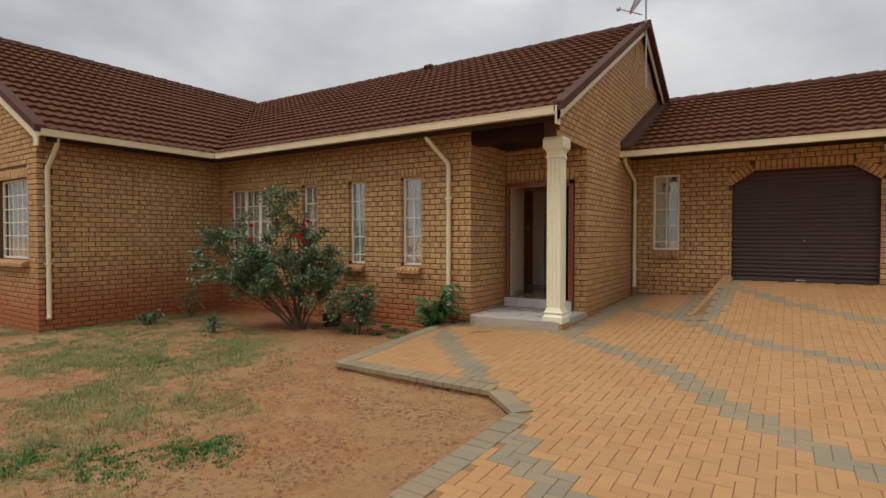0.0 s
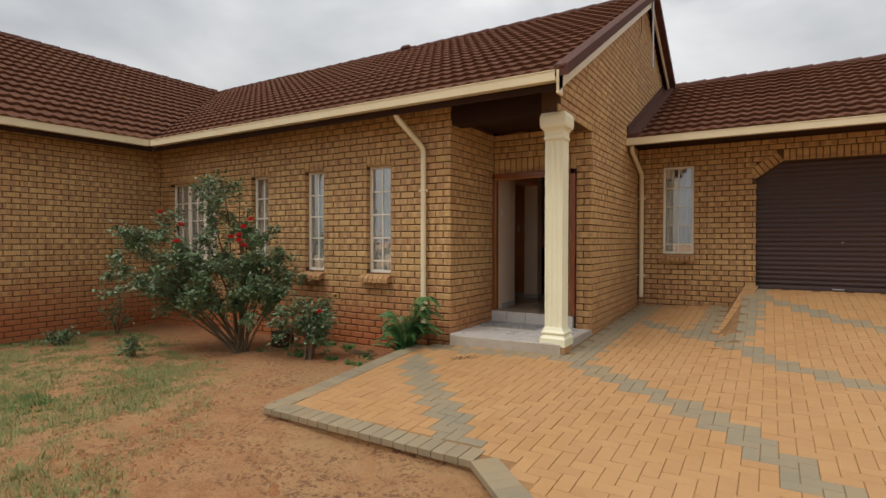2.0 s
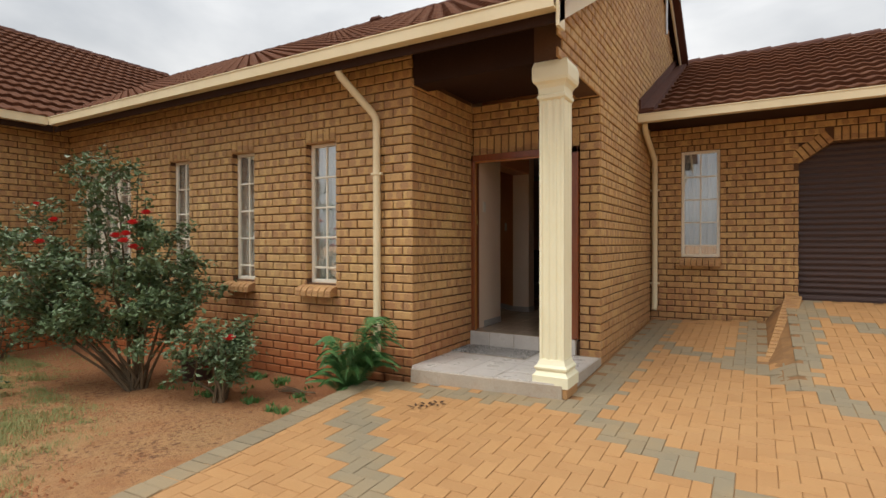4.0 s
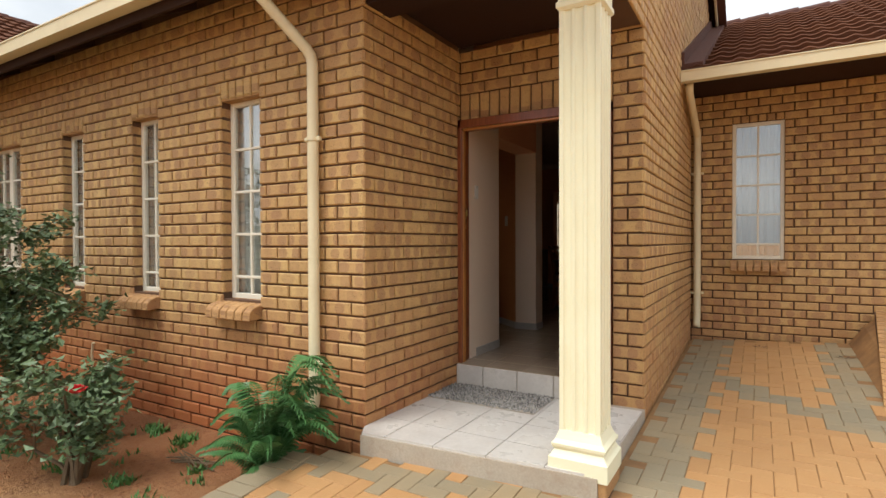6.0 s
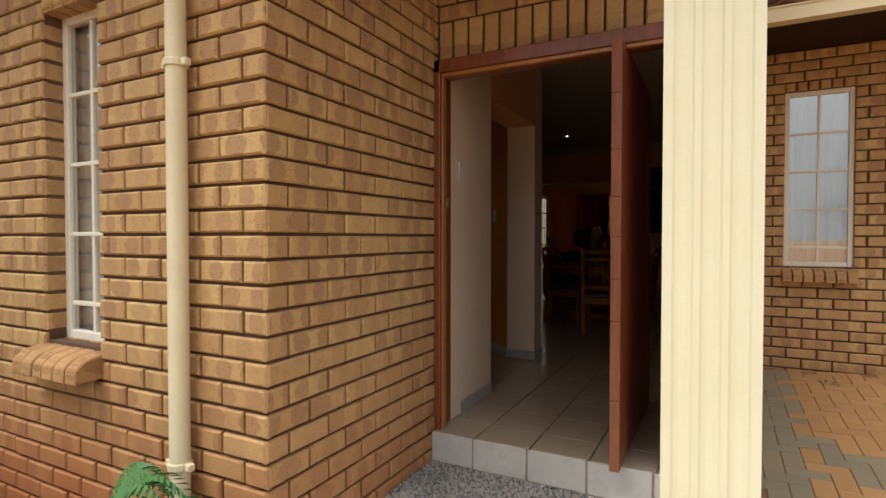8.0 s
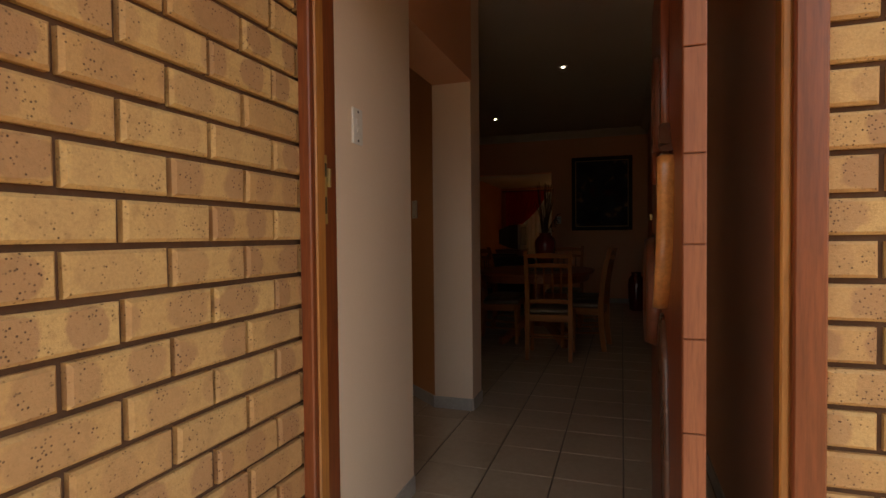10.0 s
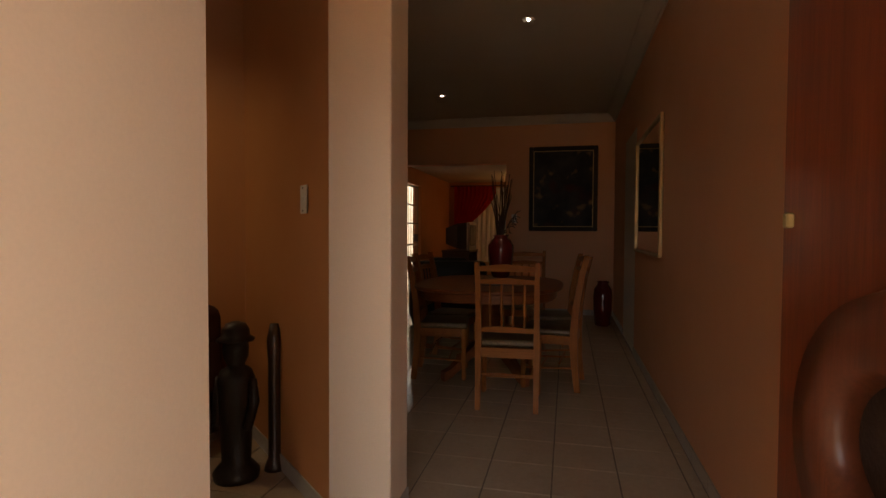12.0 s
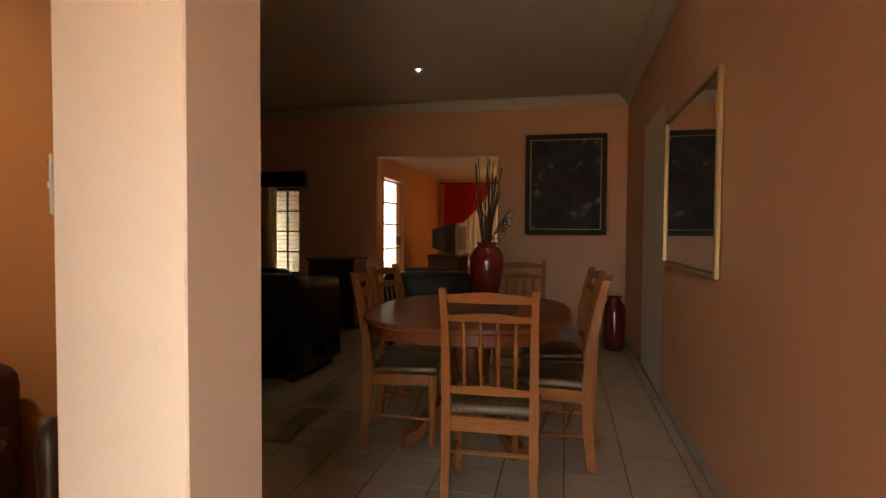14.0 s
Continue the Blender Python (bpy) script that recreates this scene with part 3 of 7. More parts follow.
sp += soldiers(WW[0], WW[1], WW[3], 2 * COURSE, 15)
lay_bricks(wall_wing_front, sp, frame_of((0, WING_F, 0), (1, 0, 0)))

# plain walls that close the house
bm = boxes(((-16.0, 14.2, -0.4), (9.5, 14.4, 2.9)), ((9.3, GAR_Y + 0.25, -0.4), (9.5, 14.2, 3.4)), ((-16.2, WING_F, -0.4), (-16.0, 14.4, 3.2)))
setting("wall_back", bm, M_GARDEN_WALL, "plain plastered outer wall", "wall")


# ---- roofs ----
def tiled_slope(roof, m, length, rise, row=0.36, wave=0.19, clip=None):
    """Courses of pressed wavy tiles: m maps (along, up the slope, out of it); every course is one piece lapping the one below."""
    rows = math.ceil(rise / row)
    step = wave / 6
    for r in range(rows):
        v0, v1 = r * row, min((r + 1) * row + 0.03, rise)
        lo, hi = clip((v0 + v1) / 2) if clip else (0, length)
        if hi - lo < 0.1:
            continue
        bm_ = bmesh.new()
        k = max(2, round((hi - lo) / step))
        cols = []
        for i in range(k + 1):
            x = lo + (hi - lo) * i / k
            ph = (x / wave) % 1
            h = 0.024 * (0.5 - 0.5 * math.cos(2 * math.pi * ph)) ** 1.4
            cols.append([bm_.verts.new(m @ Vector(q)) for q in ((x, v0 + 0.004, 0.006), (x, v0, 0.054 + h), (x, v0 + 0.03, 0.06 + h), (x, v1, 0.004 + h * 0.8))])
        for p, q in zip(cols, cols[1:]):
            for j in range(3):
                bm_.faces.new((p[j], q[j], q[j + 1], p[j + 1]))
        part("tile_course", bm_, M_TILE_ROOF, roof)


def slope_frame(origin, along, up):
    a, u = Vector(along).normalized(), Vector(up).normalized()
    return Matrix.Translation(origin) @ Matrix((a, u, a.cross(u))).transposed().to_4x4()


RIGHT = 1.68
VALLEY_X = WING_X + 0.43
roof_main = thing("roof_main", "dark brown roof of wavy pressed tiles", "roof", kind="structure")
rise = math.hypot(RIDGE_Y - EAVE_Y, RIDGE_Z - EAVE_Z)
cs = (RIDGE_Y - EAVE_Y) / rise
bm = bmesh.new()
bm.faces.new([bm.verts.new(p) for p in ((VALLEY_X, EAVE_Y, EAVE_Z), (RIGHT, EAVE_Y, EAVE_Z), (RIGHT, RIDGE_Y, RIDGE_Z), (VALLEY_X - (RIDGE_Y - EAVE_Y), RIDGE_Y, RIDGE_Z))])
bm.faces.new([bm.verts.new(p) for p in ((RIGHT, RIDGE_Y, RIDGE_Z), (RIGHT, 2 * RIDGE_Y + 0.43, EAVE_Z), (-14.0, 2 * RIDGE_Y + 0.43, EAVE_Z), (-14.0, RIDGE_Y, RIDGE_Z))])
bmesh.ops.solidify(bm, geom=bm.faces[:], thickness=0.06)
part("roof_deck", bm, M_SOFFIT, roof_main)
X0 = -12.5
tiled_slope(roof_main, slope_frame((X0, EAVE_Y, EAVE_Z), (1, 0, 0), (0, cs, SLOPE * cs)), RIGHT - X0, rise, clip=lambda v: (VALLEY_X - v * cs - X0, RIGHT - X0))
bm = bmesh.new()
for x in np.arange(-11.5, RIGHT - 0.3, 0.4):
    tube(bm, [(x, RIDGE_Y, RIDGE_Z - 0.02), (x + 0.42, RIDGE_Y, RIDGE_Z - 0.01)], [0.1, 0.11], 10)
part("ridge_cap", bm, M_RIDGE, roof_main)
bm = bmesh.new()
box(bm, (-4.3, RIDGE_Y - 0.14, RIDGE_Z), (-4.0, RIDGE_Y + 0.14, RIDGE_Z + 0.13), 0.05)
part("ridge_vent", bm, M_RIDGE, roof_main)

roof_wing = thing("roof_wing", "dark brown wing roof of wavy pressed tiles", "roof", kind="structure")
bm = bmesh.new()
WF = WING_F - 0.12
bm.faces.new([bm.verts.new(p) for p in ((VALLEY_X, WF, EAVE_Z), (VALLEY_X, EAVE_Y, EAVE_Z), (RIDGE_X, RIDGE_Y, RIDGE_Z), (RIDGE_X, WF, RIDGE_Z))])
bm.faces.new([bm.verts.new(p) for p in ((RIDGE_X, WF, RIDGE_Z), (RIDGE_X, 11, RIDGE_Z), (2 * RIDGE_X - VALLEY_X, 11, EAVE_Z), (2 * RIDGE_X - VALLEY_X, WF, EAVE_Z))])
bmesh.ops.solidify(bm, geom=bm.faces[:], thickness=0.06)
part("roof_deck", bm, M_SOFFIT, roof_wing)
tiled_slope(roof_wing, slope_frame((VALLEY_X, WF, EAVE_Z), (0, 1, 0), (-cs, 0, SLOPE * cs)), 12, rise, clip=lambda v: (0, EAVE_Y - WF + v * cs))
bm = bmesh.new()
for y in np.arange(WF, RIDGE_Y - 0.2, 0.4):
    tube(bm, [(RIDGE_X, y, RIDGE_Z - 0.03), (RIDGE_X, y + 0.42, RIDGE_Z - 0.02)], [0.1, 0.11], 10)
part("ridge_cap", bm, M_RIDGE, roof_wing)
# valley gutter
bm = bmesh.new()
tube(bm, [(VALLEY_X, EAVE_Y, EAVE_Z + 0.0), (RIDGE_X, RIDGE_Y, RIDGE_Z + 0.0)], 0.03, 6)
part("valley_flashing", bm, M_RIDGE, roof_main)


# barge boards and edge capping of the main gable
def sloped_strip(bm_, x0, x1, y0, z0, y1, z1, lo, hi):
    prism(bm_, [(y0, z0 + lo), (y1, z1 + lo), (y1, z1 + hi), (y0, z0 + hi)], 0, x0, x1)


bm = bmesh.new()
sloped_strip(bm, 1.6, 1.625, EAVE_Y - 0.02, EAVE_Z, RIDGE_Y, RIDGE_Z, -0.19, -0.035)
part("barge_board", bm, M_CREAM, roof_main, "cream painted barge board")
bm = bmesh.new()
sloped_strip(bm, 1.58, 1.605, RIDGE_Y, RIDGE_Z, 2 * RIDGE_Y + 0.43, EAVE_Z, -0.19, -0.035)
part("barge_board", bm, M_CREAM, roof_main, "cream painted barge board")
for y0, z0, y1, z1 in ((EAVE_Y - 0.02, EAVE_Z, RIDGE_Y, RIDGE_Z), (RIDGE_Y, RIDGE_Z, 2 * RIDGE_Y + 0.43, EAVE_Z)):
    bm = bmesh.new()
    sloped_strip(bm, 1.56, 1.72, y0, z0, y1, z1, -0.035, 0.09)
    part("gable_capping", bm, M_RIDGE, roof_main)
bm = bmesh.new()
prism(bm, [(1.6, EAVE_Z - 0.22), (1.625, EAVE_Z - 0.22), (1.625, EAVE_Z + 0.03), (1.6, EAVE_Z + 0.03)], 1, EAVE_Y - 0.04, EAVE_Y + 0.1)
part("barge_foot", bm, M_CREAM, roof_main, "cream barge board foot")
# the same on the wing
bm = bmesh.new()
prism(bm, [(VALLEY_X, EAVE_Z - 0.19), (RIDGE_X, RIDGE_Z - 0.19), (RIDGE_X, RIDGE_Z - 0.035), (VALLEY_X, EAVE_Z - 0.035)], 1, WF - 0.025, WF)
box(bm, (VALLEY_X - 0.12, WF - 0.026, EAVE_Z - 0.26), (VALLEY_X + 0.02, WF + 0.0, EAVE_Z - 0.02))
part("barge_board", bm, M_CREAM, roof_wing, "cream painted barge board")
bm = bmesh.new()
prism(bm, [(VALLEY_X + 0.02, EAVE_Z - 0.035), (RIDGE_X, RIDGE_Z - 0.035), (RIDGE_X, RIDGE_Z + 0.09), (VALLEY_X + 0.02, EAVE_Z + 0.09)], 1, WF - 0.06, WF + 0.12)
part("gable_capping", bm, M_RIDGE, roof_wing)

# garage roof
G_EY, G_EZ, G_RY, G_RZ = 3.36, 3.04, 7.48, 4.88
roof_garage = thing("roof_garage", "dark brown garage roof of wavy pressed tiles", "roof", kind="structure")
gr = math.hypot(G_RY - G_EY, G_RZ - G_EZ)
bm = bmesh.new()
bm.faces.new([bm.verts.new(p) for p in ((GABLE_X, G_EY, G_EZ), (11, G_EY, G_EZ), (11, G_RY, G_RZ), (GABLE_X, G_RY, G_RZ))])
bm.faces.new([bm.verts.new(p) for p in ((GABLE_X, G_RY, G_RZ), (11, G_RY, G_RZ), (11, 14.5, 2.0), (GABLE_X, 14.5, 2.0))])
bmesh.ops.solidify(bm, geom=bm.faces[:], thickness=0.06)
part("roof_deck", bm, M_SOFFIT, roof_garage)
tiled_slope(roof_garage, slope_frame((GABLE_X + 0.05, G_EY, G_EZ), (1, 0, 0), (0, (G_RY - G_EY) / gr, (G_RZ - G_EZ) / gr)), 9.4, gr)
bm = bmesh.new()
for x in np.arange(GABLE_X, 10.9, 0.4):
    tube(bm, [(x, G_RY, G_RZ), (x + 0.42, G_RY, G_RZ + 0.015)], [0.1, 0.11], 10)
part("ridge_cap", bm, M_RIDGE, roof_garage)
bm = bmesh.new()
sloped_strip(bm, GABLE_X, GABLE_X + 0.2, G_EY - 0.02, G_EZ, G_RY, G_RZ, 0.03, 0.1)
sloped_strip(bm, GABLE_X, GABLE_X + 0.03, G_EY - 0.02, G_EZ, G_RY, G_RZ, 0.1, 0.22)
part("side_flashing", bm, M_RIDGE, roof_garage)

# soffits and fascia
bm = boxes(((GABLE_X, G_EY + 0.02, G_EZ - 0.03), (11, GAR_Y + 0.02, G_EZ - 0.01)))
setting("soffit", bm, M_SOFFIT, "dark brown boarded eaves soffit", "soffit")
fascia = thing("fascia", "dark brown fascia boards behind the gutters", "fascia", kind="structure")
part("board", boxes(((VALLEY_X, EAVE_Y + 0.02, EAVE_Z - 0.17), (1.59, EAVE_Y + 0.045, EAVE_Z - 0.01)), bev=0.003), M_SOFFIT, fascia)
part("board", boxes(((VALLEY_X - 0.045, WF + 0.12, EAVE_Z - 0.17), (VALLEY_X - 0.02, EAVE_Y + 0.02, EAVE_Z - 0.01)), bev=0.003), M_SOFFIT, fascia)


def rafter_tail(lo, hi, at, along):
    """A sloping rafter end under the open eave, from the fascia back to the wall."""
    bm_ = bmesh.new()
    drop = 0.14
    prof = [(lo, -drop - 0.02), (hi, SLOPE * (hi - lo) - drop - 0.02), (hi, SLOPE * (hi - lo) - 0.065), (lo, -0.065)]
    if along == "x":
        prism(bm_, [(EAVE_Y + u, EAVE_Z + z) for u, z in prof], 0, at - 0.025, at + 0.025)
    else:
        prism(bm_, [(VALLEY_X - u, EAVE_Z + z) for u, z in prof], 1, at - 0.025, at + 0.025)
    return tagged(part("rafter_tail", bm_, M_SOFFIT), "dark brown rafter end under the open eave", "rafter", "rafters of the open eaves", "structure")


for x in np.arange(VALLEY_X + 0.5, -0.1, 0.78):
    rafter_tail(0.046, 0.428, float(x), "x")
for y in np.arange(WING_F + 0.3, EAVE_Y - 0.3, 0.78):
    rafter_tail(0.046, 0.428, float(y), "y")


def gutter(name, a, b):
    """A square gutter from a to b, hung on the eave line, with a rolled lip."""
    th = thing(name, "cream painted square roof gutter", "gutter", kind="structure")
    a, b = Vector(a), Vector(b)
    L = (b - a).length
    m = slope_frame(a, b - a, (0, 0, 1))
    bm_ = bmesh.new()
    prof = [(0, 0), (0.105, 0), (0.11, 0.095), (0.118, 0.1), (0.118, 0.11), (0.1, 0.11), (0.098, 0.012), (0.006, 0.012), (0.006, 0.11), (0, 0.11)]
    lo = [bm_.verts.new(m @ Vector((0, z, y))) for y, z in prof]
    hi = [bm_.verts.new(m @ Vector((L, z, y))) for y, z in prof]
    bm_.faces.new(lo)
    bm_.faces.new(hi[::-1])
    for i in range(len(prof)):
        j = (i + 1) % len(prof)
        bm_.faces.new((lo[i], hi[i], hi[j], lo[j]))
    part("trough", bm_, M_CREAM, th)
    return th


gutter("gutter", (VALLEY_X + 0.11, EAVE_Y + 0.01, EAVE_Z - 0.095), (1.6, EAVE_Y + 0.01, EAVE_Z - 0.095))
gutter("gutter", (VALLEY_X - 0.0, WF, EAVE_Z - 0.095), (VALLEY_X - 0.0, EAVE_Y - 0.1, EAVE_Z - 0.095))
gutter("gutter", (GABLE_X + 0.005, G_EY + 0.01, G_EZ - 0.1), (11, G_EY + 0.01, G_EZ - 0.1))


def downpipe(pts, brackets, lab):
    th = thing("downpipe", lab, "downpipe", pts[-1])
    th_inv = Matrix.Translation(-Vector(pts[-1]))
    bm_ = bmesh.new()
    fine = []
    for i, p in enumerate(pts):
        p = Vector(p)
        if 0 < i < len(pts) - 1:
            a, b = (Vector(pts[i - 1]) - p).normalized() * 0.05, (Vector(pts[i + 1]) - p).normalized() * 0.05
            fine += [p + a, p + (a + b) * 0.3, p + b]
        else:
            fine.append(p)
    tube(bm_, [th_inv @ p for p in fine], 0.038, 14)
    part("pipe", bm_, M_CREAM, th, "cream painted pipe", True)
    for (x, y, z, nx, ny) in brackets:
        bm_ = bmesh.new()
        q = th_inv @ Vector((x, y, z))
        lathe(bm_, [(0.043, -0.014), (0.045, -0.01), (0.045, 0.01), (0.043, 0.014)], 14, q)
        side = Vector((-ny, nx, 0)) * 0.055
        for s in (1, -1):
            box(bm_, q + side * s - Vector((0.014, 0.014, 0.014)), q + side * s + Vector((0.014, 0.014, 0.014)), 0.004)
        part("bracket", bm_, M_CREAM, th)
    return th


downpipe([(-0.62, -0.37, 3.06), (-0.62, -0.37, 2.96), (-0.39, -0.055, 2.56), (-0.39, -0.055, 0.2), (-0.41, -0.11, 0.1)], [(-0.39, -0.055, 2.0, 0, -1), (-0.39, -0.055, 0.5, 0, -1)], "cream round downpipe on the brick front wall")
downpipe([(1.56, 3.42, 2.96), (1.56, 3.42, 2.85), (1.56, 4.24, 2.55), (1.56, 4.24, 0.4), (1.56, 4.2, 0.3)], [(1.56, 4.24, 2.1, 0, -1), (1.56, 4.24, 0.7, 0, -1)], "cream round downpipe beside the garage window")
downpipe([(VALLEY_X - 0.05, -3.38, 3.06), (VALLEY_X - 0.05, -3.38, 2.96), (WING_X + 0.055, -3.42, 2.55), (WING_X + 0.055, -3.42, 0.0), (WING_X + 0.1, -3.44, -0.06)], [(WING_X + 0.055, -3.42, 1.9, 1, 0), (WING_X + 0.055, -3.42, 0.9, 1, 0)], "cream round downpipe on the wing wall")

# ---- porch ----
bm = bmesh.new()
prism(bm, [(0.003, -0.02), (0.065, -0.13), (1.495, -0.012), (1.495, 1.29), (0.003, 1.29)], 2, -0.1, 0.108)
porch = setting("porch_floor", bm, M_CONCRETE, "low porch slab laid with white-grey marbled tiles", "porch floor")
# step
bm = boxes(((0.003, 1.215, 0.1), (1.235, 1.55, FLOOR - 0.012)))
step = setting("door_step", bm, M_CONCRETE, "tiled step under the front door", "step")
for i in range(5):
    x0, x1 = 0.006 + i * 0.3 - 0.05, 0.0 + i * 0.3 + 0.245
    x0 = max(x0, 0.006)
    part("tile", boxes(((x0, 1.203, 0.122), (min(x1, 1.245), 1.215, FLOOR - 0.003)), bev=0.002), M_PORCH_TILE, step)

# ---- ground ----
def paving_z(x, y):
    ys = (-40, -6, -3, 0, 1.3, 4.3)
    court = np.interp(y, ys, (-0.5, -0.23, -0.14, 0.0, 0.04, 0.15 + 0.06 * min(max(x - 1.5, 0), 1.8)))
    drive = np.interp(y, ys, (-0.5, -0.23, -0.14, 0.02, 0.1, 0.55))
    return float(court + (drive - court) * min(max((x - 3.05) / 0.12, 0), 1))


PAVED = [(-0.2, -2.85), (1.9, -2.9), (2.36, -3.33), (2.34, -5.0), (2.2, -9.0), (2.2, -20.0), (16.0, -20.0), (16.0, 4.29), (1.5, 4.29), (1.5, 0.12), (-0.0, -0.06), (-0.35, -0.3)]


def inside(x, y, poly):
    hit = False
    for (x0, y0), (x1, y1) in zip(poly, poly[1:] + poly[:1]):
        if (y0 > y) != (y1 > y) and x < (x1 - x0) * (y - y0) / (y1 - y0) + x0:
            hit = not hit
    return hit


def edge_distance(x, y, pts):
    best = 9.0
    for (x0, y0), (x1, y1) in zip(pts, pts[1:]):
        d = ((x1 - x0) ** 2 + (y1 - y0) ** 2) or 1e-9
        t = min(max(((x - x0) * (x1 - x0) + (y - y0) * (y1 - y0)) / d, 0), 1)
        best = min(best, math.hypot(x - x0 - t * (x1 - x0), y - y0 - t * (y1 - y0)))
    return best


def lawn_z(x, y):
    base = np.interp(y, (-40, -8, -4, -1.5, 0), (-0.6, -0.36, -0.265, -0.225, -0.2)) + min(max(-x - 2, 0), 5) * -0.012
    n1 = noise.noise((x * 0.8, y * 0.8, 0)) * 0.035
    n2 = noise.noise((x * 6, y * 6, 3)) * 0.016 + noise.noise((x * 15, y * 15, 5)) * (0.006 + 0.012 * min(max((-2.6 - y) / 1.5, 0), 1) * min(max((x + 1.5) / 1.5, 0), 1))
    return float(base + n1 + n2)


def soil_material():
    m, n, l, p = nodes_of("red_sandy_soil")
    pos = n.new("ShaderNodeNewGeometry").outputs["Position"]
    a = noise_node(n, l, pos, 0.7, 6, 0.65)
    b = noise_node(n, l, pos, 5.0, 6, 0.65)
    c = noise_node(n, l, pos, 60.0, 4, 0.7)
    col = mix_node(n, l, remap(n, l, b, 0.35, 0.65), (0.43, 0.2, 0.078), (0.53, 0.285, 0.123))
    col = mix_node(n, l, remap(n, l, c, 0.45, 0.75, 0.0, 0.5), col, (0.27, 0.115, 0.046))
    col = mix_node(n, l, remap(n, l, a, 0.45, 0.62, 0.0, 0.45), col, (0.48, 0.32, 0.145))
    d = noise_node(n, l, pos, 22.0, 5, 0.75)
    crumb = math_node(n, l, "MULTIPLY", remap(n, l, d, 0.5, 0.6), remap(n, l, noise_node(n, l, pos, 2.4, 4, 0.6), 0.4, 0.58))
    col = mix_node(n, l, math_node(n, l, "MULTIPLY", crumb, 0.9), col, (0.17, 0.07, 0.03))
    sp = n.new("ShaderNodeSeparateXYZ")
    l.new(pos, sp.inputs[0])
    bed = math_node(n, l, "ADD", sp.outputs[1], math_node(n, l, "MULTIPLY", math_node(n, l, "SUBTRACT", b, 0.5), 1.2))
    col = mix_node(n, l, remap(n, l, bed, -1.6, -0.4, 0.0, 0.7), col, (0.28, 0.1, 0.037))
    l.new(col, p.inputs["Base Color"])
    p.inputs["Roughness"].default_value = 0.95
    h = math_node(n, l, "ADD", c, math_node(n, l, "MULTIPLY", b, 2.0))
    bump(n, l, p, math_node(n, l, "ADD", h, math_node(n, l, "MULTIPLY", d, 2.0)), 0.8, 0.03)
    return m


M_SOIL = soil_material()


def paver_material(name, c1, c2, c3):
    m, n, l, p = nodes_of(name)
    geo = n.new("ShaderNodeNewGeometry")
    info = n.new("ShaderNodeObjectInfo")
    pos = geo.outputs["Position"]
    rnd = math_node(n, l, "FRACT", math_node(n, l, "ADD", geo.outputs["Random Per Island"], math_node(n, l, "MULTIPLY", info.outputs["Random"], 5.7)))
    a = noise_node(n, l, pos, 1.3, 6, 0.65)
    f = noise_node(n, l, pos, 150, 4, 0.7)
    col = mix_node(n, l, rnd, c1, c2)
    col = mix_node(n, l, remap(n, l, a, 0.42, 0.7, 0.0, 0.55), col, c3)
    col = mix_node(n, l, remap(n, l, f, 0.4, 0.75, 0.0, 0.35), col, tuple(v * 0.55 for v in c1))
    l.new(col, p.inputs["Base Color"])
    p.inputs["Roughness"].default_value = 0.75
    bump(n, l, p, f, 0.35, 0.003)
    return m


M_PAVER = paver_material("terracotta_paver", (0.48, 0.255, 0.098), (0.415, 0.215, 0.083), (0.5, 0.295, 0.13))
M_PAVER_GREY = paver_material("grey_paver", (0.29, 0.235, 0.15), (0.245, 0.205, 0.135), (0.39, 0.26, 0.125))
M_KERB = paver_material("dusty_grey_kerb_block", (0.3, 0.24, 0.15), (0.24, 0.195, 0.125), (0.4, 0.26, 0.12))
M_JOINT = surface("sandy_paver_joint", (0.2, 0.105, 0.045), (0.42, 0.225, 0.085), 0.95, 0, 5, 40, 0.5)

# ---- the ground ----
FINE = (-9.0, 2.5, -7.5, 0.3)
xs = sorted({*np.arange(-400, -30, 60.0), *np.arange(-30, FINE[0], 1.5), *np.arange(FINE[0], FINE[1], 0.06), *np.arange(FINE[1], 40, 2.5), *np.arange(40, 420, 60.0)})
ys = sorted({*np.arange(-400, -30, 60.0), *np.arange(-30, FINE[2], 1.5), *np.arange(FINE[2], FINE[3], 0.06), *np.arange(FINE[3], 40, 2.5), *np.arange(40, 420, 60.0)})
verts = []
for y in ys:
    for x in xs:
        z = lawn_z(x, y) if x < 2.6 else -0.55
        if FINE[0] <= x <= FINE[1] and FINE[2] <= y <= FINE[3]:
            gap = edge_distance(x, y, PAVED + PAVED[:1])
            z += 0.03 * max(0.0, 1 - gap / 0.7)
            if inside(x, y, PAVED):
                z = min(z, paving_z(x, y) - (0.15 if gap > 0.1 else 0.07))
        elif inside(x, y, PAVED):
            z = min(z, paving_z(x, y) - 0.15)
        verts.append((x, y, z if y < 0.2 else -0.5))
nx = len(xs)
faces = [(j * nx + i, j * nx + i + 1, (j + 1) * nx + i + 1, (j + 1) * nx + i) for j in range(len(ys) - 1) for i in range(nx - 1)]
me = bpy.data.meshes.new("ground")
me.from_pydata([tuple(map(float, v)) for v in verts], [], faces)
me.materials.append(M_SOIL)
for f in me.polygons:
    f.use_smooth = True
tagged(new("ground", me), "bare reddish sandy soil with thin grass", "ground", kind="structure")

